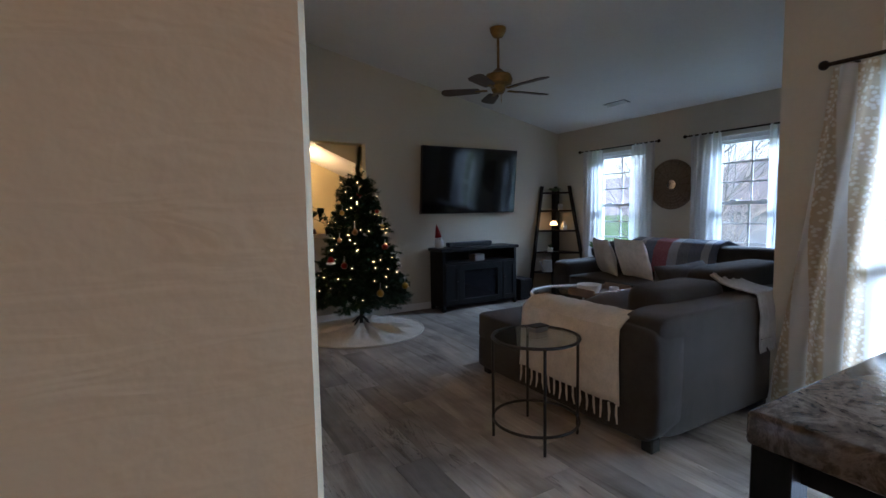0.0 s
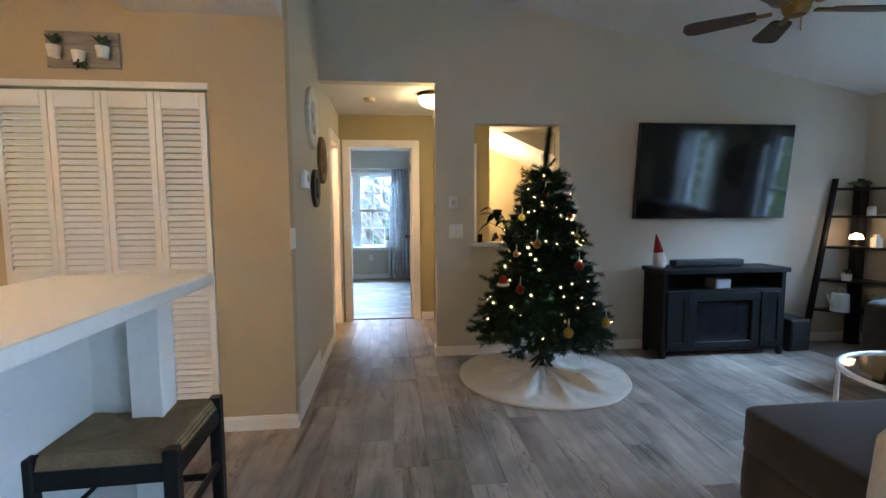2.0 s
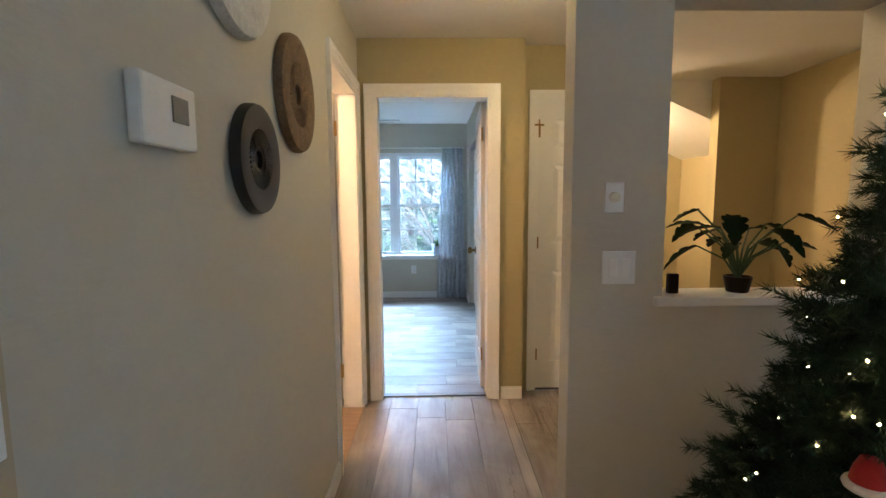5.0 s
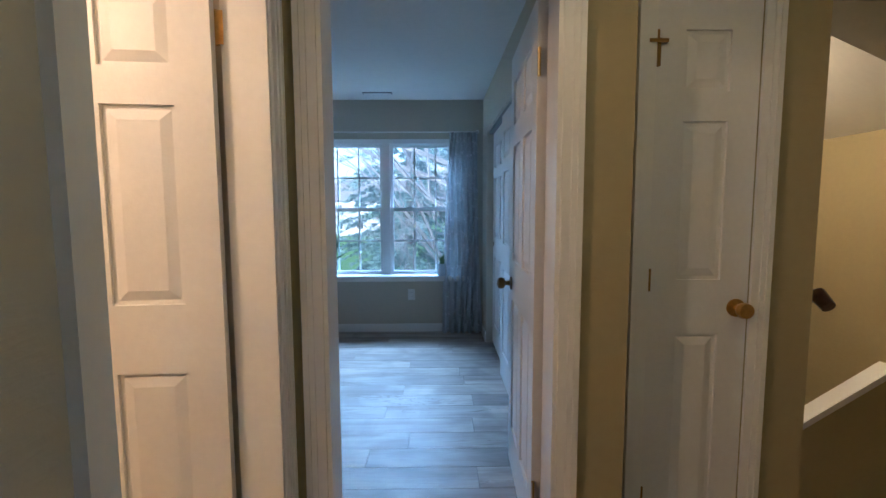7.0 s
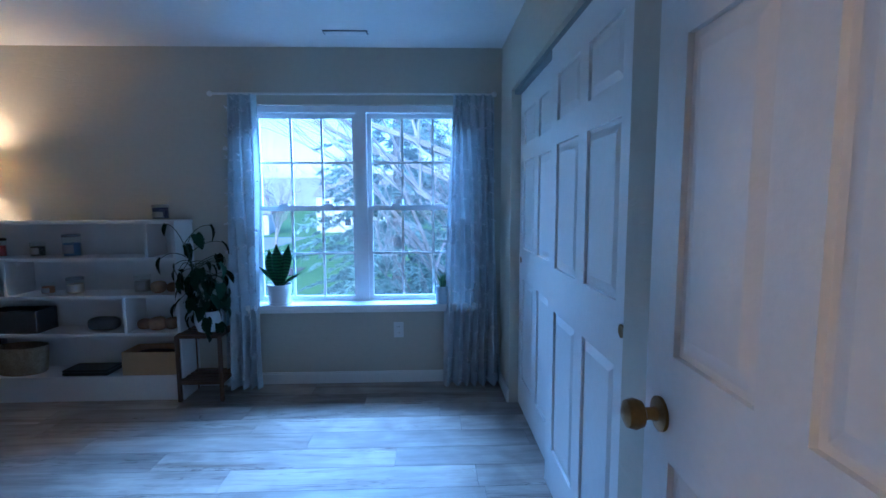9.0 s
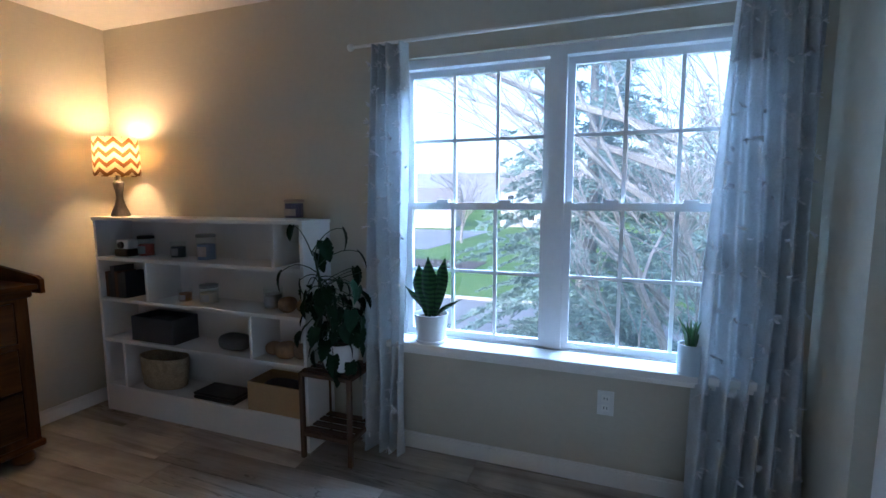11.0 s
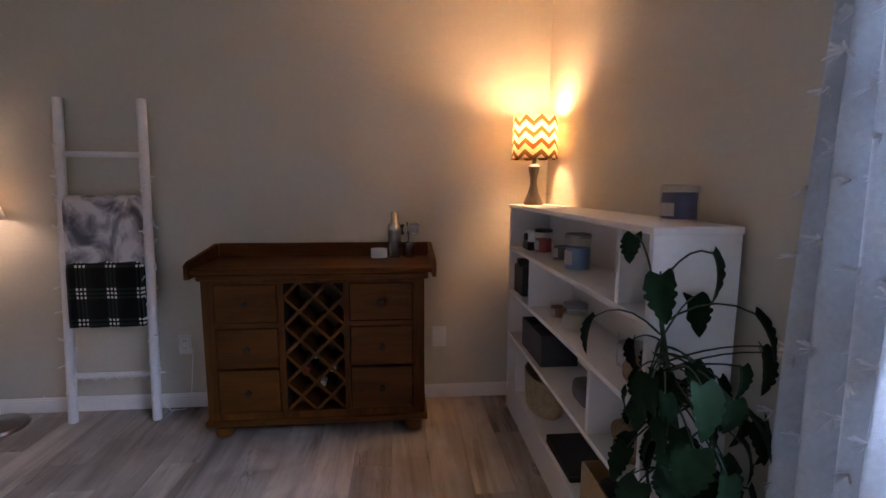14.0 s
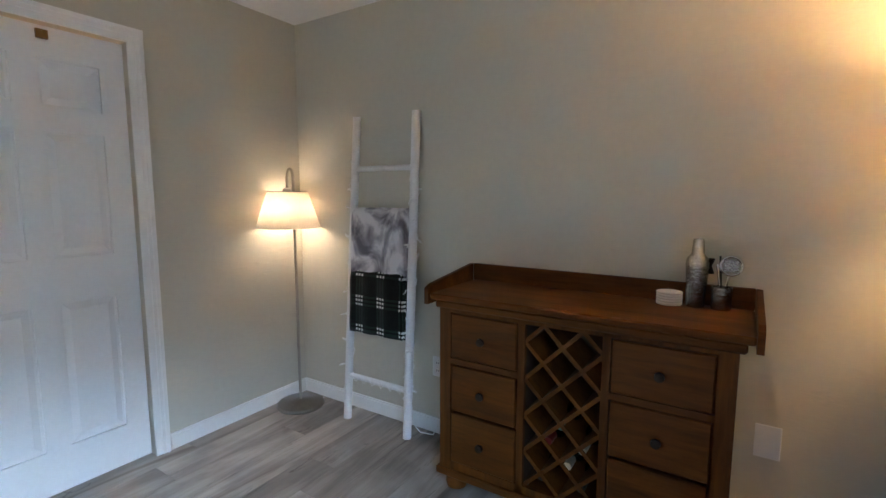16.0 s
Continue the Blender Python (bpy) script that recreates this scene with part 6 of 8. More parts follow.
def plate_switch(place, normal, w, h, label, toggles=1, kind_="switch"):
    """A wall plate; normal is '+x', '-y' and so on."""
    turn = {"-y": 0, "+x": 90, "+y": 180, "-x": -90}[normal]
    e = thing("light_switch" if kind_ == "switch" else "outlet", place, label, "switch" if kind_ == "switch" else "outlet", "", turn)
    part("plate", boxes((-w / 2, w / 2, -0.006, 0, -h / 2, h / 2), bevel=0.002), PLASTIC, e)
    if kind_ == "switch":
        for k in range(toggles):
            x = (k - (toggles - 1) / 2) * 0.046
            part("toggle", boxes((x - 0.016, x + 0.016, -0.010, -0.006, -0.033, 0.033), bevel=0.002), WHITE, e)
    else:
        for z in (-0.022, 0.022):
            f = part("socket", boxes((-0.017, 0.017, -0.0085, -0.006, z - 0.015, z + 0.015), bevel=0.003), WHITE, e)
            part("slot", boxes((-0.008, -0.005, -0.0092, -0.0085, z - 0.005, z + 0.006), (0.005, 0.008, -0.0092, -0.0085, z - 0.005, z + 0.006)), BLACK, f)
    return e


plate_switch((XL + 0.002, 4.12, 1.145), "+x", 0.12, 0.125, "white double light switch on the hall wall", 2)
plate_switch((1.293, YT - 0.002, 1.118), "-y", 0.12, 0.12, "white double light switch beside the pass-through", 2)
e = thing("door_chime", (1.268, YT - 0.002, 1.37), "small white dial on the wall beside the pass-through", "dial")
part("plate", boxes((-0.035, 0.035, -0.008, 0, -0.055, 0.055), bevel=0.003), PLASTIC, e)
bm = lathe(bmesh.new(), [(0.02, 0), (0.018, 0.012), (0.0, 0.014)], 18)
bmesh.ops.transform(bm, matrix=Matrix.Translation((0, -0.008, 0)) @ Matrix.Rotation(radians(90), 4, "X"), verts=bm.verts)
part("dial", bm, Mat("cream_plastic", (0.66, 0.60, 0.46), 0.4).m, e, smooth=True)
e = thing("thermostat", (XL + 0.002, 4.52, 1.515), "white square thermostat on the hall wall", "thermostat", "", 90)
part("case", boxes((-0.085, 0.085, -0.028, 0, -0.055, 0.06), bevel=0.006, segs=2), PLASTIC, e)
part("display", boxes((0.0, 0.05, -0.031, -0.027, -0.01, 0.035)), GREYP, e)
e = thing("return_vent", (XL + 0.001, 4.55, 0), "white return air grille low on the hall wall", "vent", "", 90)
part("plate", boxes((-0.42, 0.41, -0.016, 0, 0.0, 0.215), bevel=0.003), WHITE, e)
for k in range(6):
    part("slat", boxes((-0.39, 0.38, -0.022, -0.016, 0.035 + k * 0.027, 0.043 + k * 0.027)), WHITE, e)


def dome_light(x, y, z, r, label):
    e = thing("ceiling_light", (x, y, z), label, "ceiling light")
    part("base_ring", lathe(bmesh.new(), [(r * 1.02, 0), (r * 1.06, -0.02), (r * 0.98, -0.035), (r * 0.9, -0.03)], 32), OLDBRASS, e, smooth=True)
    part("glass_bowl", lathe(bmesh.new(), [(r * 0.95, -0.03), (r * 0.9, -0.06), (r * 0.7, -0.10), (r * 0.35, -0.122), (0.0, -0.128)], 32, close=False), Mat("lit_frosted_glass", (0.95, 0.85, 0.65), 0.5).emit((1.0, 0.74, 0.40), 2.6).m, e, "glowing frosted glass bowl", True)
    part("finial", lathe(bmesh.new(), [(0.012, -0.126), (0.01, -0.14), (0.0, -0.145)], 12), OLDBRASS, e, smooth=True)


dome_light(1.115, 5.72, ZC, 0.125, "brass hall ceiling light with a frosted glass bowl, lit")
e = thing("smoke_detector", (0.535, 5.95, ZC), "small round cream smoke detector on the hall ceiling", "smoke detector")
part("case", lathe(bmesh.new(), [(0.055, 0), (0.055, -0.02), (0.045, -0.033), (0.0, -0.036)], 24), Mat("aged_plastic", (0.55, 0.47, 0.30), 0.5).m, e, smooth=True)

# ---- stairs ----
e = thing("stair_light", (2.35, 8.3, ZC), "round flush stairwell ceiling light, lit", "ceiling light")
part("rim", lathe(bmesh.new(), [(0.16, 0), (0.16, -0.02), (0.14, -0.028)], 32), WHITE, e, smooth=True)
part("diffuser", lathe(bmesh.new(), [(0.14, -0.02), (0.10, -0.045), (0.0, -0.055)], 32, close=False), LITG, e, "glowing diffuser", True)
STEPW = wood("stair_tread_wood", (0.22, 0.14, 0.08), (0.42, 0.30, 0.19), 0.4)
stairs = thing("staircase", (1.925, 6.97, 0), "wooden stairs going down from the hall", "stairs")
for k in range(2):
    z = -0.185 * (k + 1)
    part("tread", boxes((0.0, 1.65, 0.09 + 0.27 * k, 0.09 + 0.27 * (k + 1) + (0.10 if k else 0.0), z - 0.03, z), bevel=0.004), STEPW, stairs)
    part("riser", boxes((0.0, 1.65, 0.07 + 0.27 * k, 0.09 + 0.27 * k, z, z + 0.155)), WHITE, stairs)
part("landing_nosing", boxes((0.0, 1.65, -0.07, 0.10, 0.0, 0.016), bevel=0.006, segs=2), STEPW, stairs, "pale wooden nosing")



def knee_wall():
    bm = bmesh.new()
    prof = [(1.925, -2.6), (3.07, -2.6), (3.07, 0.43), (1.925, -0.285)]
    a = [bm.verts.new((x, 7.72, z)) for x, z in prof]
    b = [bm.verts.new((x, 7.79, z)) for x, z in prof]
    bm.faces.new(a), bm.faces.new(b)
    for k in range(4):
        bm.faces.new((a[k], a[(k + 1) % 4], b[(k + 1) % 4], b[k]))
    return bm


def stair_cap():
    bm = bmesh.new()
    for y0, y1, lo, hi in ((7.695, 7.80, 0.0, 0.022), (7.705, 7.72, -0.026, 0.0)):
        prof = [(1.925, -0.285 + lo), (3.085, 0.44 + lo), (3.085, 0.44 + hi), (1.925, -0.285 + hi)]
        a = [bm.verts.new((x, y0, z)) for x, z in prof]
        b = [bm.verts.new((x, y1, z)) for x, z in prof]
        bm.faces.new(a), bm.faces.new(b)
        for k in range(4):
            bm.faces.new((a[k], a[(k + 1) % 4], b[(k + 1) % 4], b[k]))
    return bm


struct("wall_stair_knee", knee_wall(), TAN, "tan knee wall with a sloping top beside the stairs")
struct("wall_stair_pier", boxes((3.07, 3.6, 7.72, 7.84, -2.6, ZC)), TAN, "tan wall end in the stairwell")
struct("trim_stair_cap", stair_cap(), WHITE, "white sloped cap along the knee wall")
e = thing("handrail", (0, 0, 0), "dark brown wooden handrail on the stairwell wall", "handrail")
part("rail", tube(bmesh.new(), [(2.03, 6.95, 0.95), (2.03, 7.0, 0.985), (2.03, 7.06, 0.97), (2.03, 7.66, 0.50)], [0.024, 0.03, 0.027, 0.027], 10), wood("dark_rail_wood", (0.03, 0.014, 0.007), (0.07, 0.035, 0.018), 0.3, "y"), e, smooth=True)
part("bracket", tube(bmesh.new(), [(2.03, 7.25, 0.82), (1.99, 7.25, 0.78), (1.927, 7.25, 0.78)], 0.008, 8), OLDBRASS, e, smooth=True)
e = thing("white_stand", (2.0, 6.26, 0), "small white painted stand beside the stair opening", "stand")
part("top", boxes((-0.10, 0.10, -0.15, 0.16, 0.40, 0.43), bevel=0.005), WHITE, e)
part("body", boxes((-0.08, 0.08, -0.13, 0.14, 0.0, 0.40), bevel=0.003), WHITE, e)
part("knob", lathe(bmesh.new(), [(0.006, 0), (0.014, 0.01), (0.0, 0.016)], 12, (0.0, -0.13, 0.33)), OLDBRASS, e, smooth=True)


# leafy plant on the pass-through sill
def leaf_shape(bm, m, ln, wd, cuts=0, bend=0.2):
    """One leaf with a midrib fold; cuts: notches down each side."""
    n = 13
    rows = []
    for k in range(n + 1):
        t = k / n
        w = wd * math.sin(math.pi * min(1, t * 0.92 + 0.06)) ** 0.75 * (1 - 0.25 * t)
        if cuts and k % 4 == 2 and 0 < k < n:
            w *= 0.7
        z = -bend * ln * t * t
        rows.append([bm.verts.new(m @ Vector((s * w / 2, ln * t, z + abs(s) * w * 0.18))) for s in (-1, 0, 1)])
    for a, b in zip(rows, rows[1:]):
        for c in range(2):
            bm.faces.new((a[c], a[c + 1], b[c + 1], b[c]))
    return bm


def leafy_plant(name, place, label, stems, height, spread, ln, wd, pot, material, seed, cuts=0, category="plant"):
    rnd = random.Random(seed)
    e = thing(name, place, label, category)
    if pot:
        r, h, pm = pot
        part("pot", lathe(bmesh.new(), [(r * 0.72, 0), (r * 0.78, 0.004), (r, h), (r * 0.93, h), (r * 0.9, h * 0.85)], 26, close=False), pm, e, smooth=True)
        part("soil", lathe(bmesh.new(), [(r * 0.91, h * 0.84), (0.0, h * 0.86)], 20, close=False), Mat("potting_soil", (0.03, 0.02, 0.015), 0.95).vary(40, 0.4, 120, 0.3, 0.5, 150).m, e)
        z0 = h * 0.84
    else:
        z0 = 0
    bs = bmesh.new()
    for k in range(stems):
        a = 2 * math.pi * k / stems + rnd.uniform(-0.4, 0.4)
        hh = height * rnd.uniform(0.45, 1.0)
        q = spread * rnd.uniform(0.35, 1.0)
        tip = Vector((math.cos(a) * q, math.sin(a) * q, z0 + hh))
        tube(bs, [(0, 0, z0), (tip.x * 0.35, tip.y * 0.35, z0 + hh * 0.6), tip], [0.005, 0.004, 0.003], 6)
        m = Matrix.Translation(tip) @ Matrix.Rotation(a - math.pi / 2 + rnd.uniform(-0.5, 0.5), 4, "Z") @ Matrix.Rotation(rnd.uniform(-0.7, 0.35), 4, "X") @ Matrix.Rotation(rnd.uniform(-0.5, 0.5), 4, "Y")
        part("leaf", leaf_shape(bmesh.new(), m, ln * rnd.uniform(0.75, 1.15), wd * rnd.uniform(0.8, 1.1), cuts, rnd.uniform(0.1, 0.5)), material, e, smooth=True)
    part("stems", bs, LEAF, e, smooth=True)
    return e


MONST = Mat("dark_glossy_leaf", (0.008, 0.022, 0.009), 0.55, spec=0.06).vary(12, 0.3, 60, 0.15).m
leafy_plant("sill_plant", (1.78, YT + 0.07, PASS[2] + 0.006), "artificial split-leaf plant on the pass-through sill", 16, 0.26, 0.20, 0.13, 0.09, (0.05, 0.06, DARKM), MONST, 7, 1)
whole("sill_ornament", boxes((-0.02, 0.02, -0.012, 0.012, 0, 0.075), bevel=0.004), DARKM, "small dark ornament on the pass-through sill", "ornament", "", (1.52, YT + 0.05, PASS[2] + 0.006))

# ---- bedroom ----
# window curtains with tufts
CURT = shade_cloth("grey_white_curtain", (0.54, 0.57, 0.59), 0.09).m
TUFT = cloth("white_yarn_tuft", (0.72, 0.72, 0.73)).m


def tufted(name, a0, a1, b0, b1, label, seed, folds):
    off = BY1 - 0.105
    e = curtain(name, "x", a0, a1, b0, b1, off, 2.045, 0.015, CURT, label, folds, 0.045, 110, 26, seed, "bedroom curtains", 0.0)
    rnd = random.Random(int(seed * 10))
    bm = bmesh.new()
    for r in range(13):
        v0 = (r + 0.5) / 13
        for k in range(9):
            u = (k + 0.5 * (r % 2) + rnd.uniform(-0.1, 0.1)) / 9
            if not 0 < u < 1:
                continue
            v = v0 + rnd.uniform(-0.025, 0.025)
            lo, hi = a0 + (b0 - a0) * v, a1 + (b1 - a1) * v
            x = lo + (hi - lo) * u + 0.012 * math.sin(7 * u + 4 * v + seed)
            y = off - 0.006 + 0.045 * (0.55 + 0.45 * v) * math.sin(2 * math.pi * folds * (u + 0.03 * math.sin(5 * v + seed)) + seed)
            z = 2.045 - 2.03 * v
            for q in range(8):
                d = Vector((rnd.uniform(-1, 1), rnd.uniform(-1.2, -0.2), rnd.uniform(-0.9, 0.5))).normalized() * rnd.uniform(0.018, 0.034)
                w = Vector((0.0022, 0, 0.0022))
                p = Vector((x, y, z))
                bm.faces.new([bm.verts.new(t) for t in (p - w, p + w, p + d + w, p + d - w)])
    tagged(part("yarn_tuft", bm, TUFT, e, "small white yarn tufts"), kind="stuff")
    return e


tufted("window_curtain", -0.80, -0.605, -0.87, -0.62, "pale grey tufted curtain gathered beside the window", 0.7, 4)
tufted("window_curtain", 0.725, 1.01, 0.66, 1.07, "pale grey tufted curtain gathered beside the window", 2.1, 6)
rod("curtain_rod", "x", -0.88, 1.0, BY1 - 0.105, 2.05, BY1, WHITE, "slim white curtain rod above the bedroom window", 0.008)


# bookcase
def bookcase():
    X0, X1, Y0, Y1, H, t = -2.62, -1.10, 9.875, BY1 - 0.016, 1.212, 0.02
    e = thing("bookcase", (X0, Y0, 0), "long low white bookcase, half filled", "bookcase")
    W, D = X1 - X0, Y1 - Y0
    WB = Mat("white_melamine", (0.74, 0.73, 0.71), 0.4).vary(3, 0.03, 60, 0.02).m
    part("top", boxes((-0.006, W + 0.006, -0.006, D, H - t, H), bevel=0.002), WB, e)
    part("side", boxes((0, t, 0, D, 0, H - t), bevel=0.0015), WB, e)
    part("side", boxes((W - t, W, 0, D, 0, H - t), bevel=0.0015), WB, e)
    part("back", boxes((t, W - t, D - 0.008, D, 0.02, H - t)), WB, e)
    part("plinth", boxes((t, W - t, 0.004, 0.022, 0, 0.15)), WB, e)
    zs = [0.15, 0.445, 0.70, 0.95]
    for z in zs:
        part("shelf", boxes((t, W - t, 0.002, D - 0.008, z, z + t), bevel=0.0015), WB, e)
    for x, a, b in ((W - 0.20, 0.97, H - t), (0.40, 0.72, 0.95), (W - 0.37, 0.465, 0.70), (0.17, 0.17, 0.445)):
        part("divider", boxes((x, x + t, 0.003, D - 0.008, a, b), bevel=0.0015), WB, e)
    return X0, Y0


BKX, BKY = bookcase()


PAPER = Mat("paper_label", (0.45, 0.43, 0.42), 0.7).vary(20, 0.1).m


def jar(x, y, z, r, h, wax, label, lid=None, fill=0.7):
    e = thing("candle_jar", (x, y, z), label, "candle", "candles on the bookcase")
    part("glass", lathe(bmesh.new(), [(r * 0.9, 0), (r, 0.006), (r, h)], 24, close=False), SMOKE, e, "clear glass jar", True).visible_shadow = False
    part("wax", lathe(bmesh.new(), [(r * 0.91, 0.009), (r * 0.91, h * fill), (0.0, h * fill - 0.003)], 24), wax, e, smooth=True)
    def lab(u, v):
        a = radians(-90 + (u - 0.5) * 90)
        return (r * 1.012 * math.cos(a), r * 1.012 * math.sin(a), h * (0.2 + 0.42 * v))
    part("label", sheet(bmesh.new(), 10, 1, lab), PAPER, e)
    if lid:
        part("lid", lathe(bmesh.new(), [(r * 1.03, h), (r * 1.03, h + 0.014), (r * 0.9, h + 0.018), (0, h + 0.018)], 24), lid, e, smooth=True)


def wax(name, c):
    return Mat(name, c, 0.5).vary(12, 0.08).m


jar(-1.275, 10.045, 1.212, 0.052, 0.088, wax("indigo_wax", (0.05, 0.055, 0.14)), "blue candle jar with a silver lid on the bookcase", NICKEL, 0.95)
jar(-2.32, 9.98, 0.97, 0.045, 0.11, wax("red_wax", (0.42, 0.07, 0.05)), "red candle jar on the bookcase", DARKM)
jar(-2.07, 9.99, 0.97, 0.042, 0.10, wax("dark_wax", (0.05, 0.06, 0.06)), "dark grey candle jar on the bookcase")
jar(-1.83, 9.97, 0.97, 0.052, 0.135, wax("blue_wax", (0.14, 0.24, 0.42)), "blue candle jar on the bookcase", GREYP)
jar(-2.0, 9.96, 0.72, 0.038, 0.075, wax("amber_wax", (0.30, 0.13, 0.05)), "amber candle jar on the bookcase")
jar(-1.83, 9.97, 0.72, 0.05, 0.095, wax("cream_wax", (0.55, 0.46, 0.32)), "cream candle jar on the bookcase", GREYP)
jar(-1.40, 10.0, 0.72, 0.05, 0.12, wax("grey_wax", (0.35, 0.33, 0.30)), "pale glass jar on the bookcase")
e = thing("instant_camera", (-2.47, 9.97, 0.97), "black and white instant camera on the bookcase", "camera")
part("body", boxes((-0.055, 0.055, -0.045, 0.045, 0, 0.045), bevel=0.008, segs=2), BLACK, e)
part("housing", boxes((-0.05, 0.05, -0.035, 0.04, 0.045, 0.10), bevel=0.01, segs=2), PLASTIC, e)
bm = lathe(bmesh.new(), [(0.022, 0), (0.02, 0.014), (0.012, 0.014), (0.0, 0.006)], 20)
bmesh.ops.transform(bm, matrix=Matrix.Translation((0.0, -0.035, 0.07)) @ Matrix.Rotation(radians(90), 4, "X"), verts=bm.verts)
part("lens", bm, BLACK, e, smooth=True)
rb = random.Random(4)
x = -2.585
for k in range(6):
    w, h, dd = rb.uniform(0.018, 0.034), rb.uniform(0.15, 0.205), rb.uniform(0.12, 0.16)
    e = thing("book", (x, 9.90, 0.72), "dark worn book standing on the bookcase", "book", "books on the bookcase")
    c = rb.choice([(0.05, 0.035, 0.03), (0.09, 0.045, 0.03), (0.03, 0.035, 0.045), (0.12, 0.09, 0.06)])
    part("cover", boxes((0, w, 0, dd, 0, 0.0025), (0, 0.0025, 0, dd, 0, h), (w - 0.0025, w, 0, dd, 0, h), (0.0025, w - 0.0025, 0, 0.003, 0, h)), Mat("book_cover", c, 0.6).vary(20, 0.15).m, e)
    part("pages", boxes((0.003, w - 0.003, 0.004, dd - 0.003, 0.003, h - 0.004)), CERAM, e)
    x += w + 0.003
BASKET = Mat("woven_cream_basket", (0.38, 0.31, 0.20), 0.85).vary(30, 0.2, 120, 0.15, 0.7, 140).m


def open_box(name, x, y, z, w, d, h, m, label, cat, rnd=0.02, contents=None):
    e = thing(name, (x, y, z), label, cat)
    t = 0.008
    part("base", boxes((-w / 2, w / 2, -d / 2, d / 2, 0, t)), m, e)
    for r in ((-w / 2, w / 2, -d / 2, -d / 2 + t, t, h), (-w / 2, w / 2, d / 2 - t, d / 2, t, h), (-w / 2, -w / 2 + t, -d / 2 + t, d / 2 - t, t, h), (w / 2 - t, w / 2, -d / 2 + t, d / 2 - t, t, h)):
        part("side", boxes(r, bevel=0.002), m, e)
    if contents:
        part("contents", soft(bmesh.new(), 0, 0, h * 0.6, w * 0.8, d * 0.8, h * 0.5, 0.6, 10, 0.05, 2.0), contents, e, smooth=True)


open_box("storage_bin", -2.22, 9.99, 0.465, 0.34, 0.18, 0.15, cloth("dark_grey_felt", (0.06, 0.06, 0.065)).m, "dark grey felt storage bin on the bookcase", "bin", contents=PILLOW_D)
bm = soft(bmesh.new(), 0, 0, 0.045, 0.19, 0.11, 0.09, 0.6, 12, 0.02, 5)
whole("fabric_pouch", bm, cloth("slate_cloth", (0.10, 0.105, 0.11)).m, "small slate fabric pouch on the bookcase", "pouch", "", (-1.66, 9.98, 0.465), smooth=True)
bm = lathe(bmesh.new(), [(0.115, 0), (0.125, 0.01), (0.135, 0.10), (0.14, 0.19), (0.133, 0.19), (0.125, 0.02), (0, 0.015)], 30)
sc = Matrix.Diagonal((1.25, 0.68, 1, 1))
bmesh.ops.transform(bm, matrix=sc, verts=bm.verts)
whole("woven_basket", bm, BASKET, "round cream woven basket on the bottom shelf", "basket", "", (-2.24, 9.985, 0.17), smooth=True)
e = thing("laptop", (-1.76, 9.97, 0.17), "flat black case lying on the bottom shelf", "case")
part("lower", boxes((-0.15, 0.15, -0.08, 0.08, 0, 0.022), bevel=0.005), BLACK, e)
part("upper", boxes((-0.15, 0.15, -0.08, 0.08, 0.024, 0.04), bevel=0.005), BLACK, e)
KRAFT = Mat("kraft_board", (0.36, 0.25, 0.13), 0.8).vary(6, 0.08, 60, 0.05).m
open_box("cardboard_box", -1.33, 9.99, 0.17, 0.36, 0.20, 0.16, KRAFT, "open brown cardboard box on the bottom shelf", "box", contents=PILLOW_D)
SHELL = Mat("brown_driftwood", (0.26, 0.17, 0.10), 0.8).vary(12, 0.3, 60, 0.15, 0.4, 80).m
for k, (x, y, z, r) in enumerate(((-1.40, 9.98, 0.465, 0.045), (-1.30, 9.96, 0.465, 0.055), (-1.20, 9.99, 0.465, 0.05), (-1.27, 9.96, 0.72, 0.05), (-1.20, 9.99, 0.72, 0.04))):
    bm = soft(bmesh.new(), 0, 0, r * 0.8, r * 2, r * 1.7, r * 1.6, 0.75, 10, 0.09, 3.0 * k)
    whole("driftwood_ball", bm, SHELL, "rough brown driftwood ball on the bookcase", "ornament", "driftwood balls", (x, y, z), 30 * k, True)


# table lamp with a chevron shade
def chevron():
    m = shade_cloth("chevron_shade", (0.75, 0.62, 0.40), 0.8)
    sep = m.n.new("ShaderNodeSeparateXYZ")
    m.l.new(m.coords(), sep.inputs[0])
    def op(kind, a, b=None):
        nd = m.n.new("ShaderNodeMath")
        nd.operation = kind
        for k, v in enumerate((a, b)):
            if v is None:
                continue
            if isinstance(v, (int, float)):
                nd.inputs[k].default_value = v
            else:
                m.l.new(v, nd.inputs[k])
        return nd.outputs[0]
    ang = op("ARCTAN2", sep.outputs[1], sep.outputs[0])
    zig = op("PINGPONG", op("MULTIPLY", ang, 9 / (2 * math.pi) * 1.0), 0.5)
    f = op("FRACT", op("ADD", op("MULTIPLY", sep.outputs[2], 17.0), op("MULTIPLY", zig, 1.25)))
    mask = op("GREATER_THAN", f, 0.52)
    col = m.mix(mask, (0.80, 0.72, 0.54), (0.26, 0.14, 0.055))
    m.base(col)
    m.l.new(col, m.translucent.inputs[0])
    return m.m


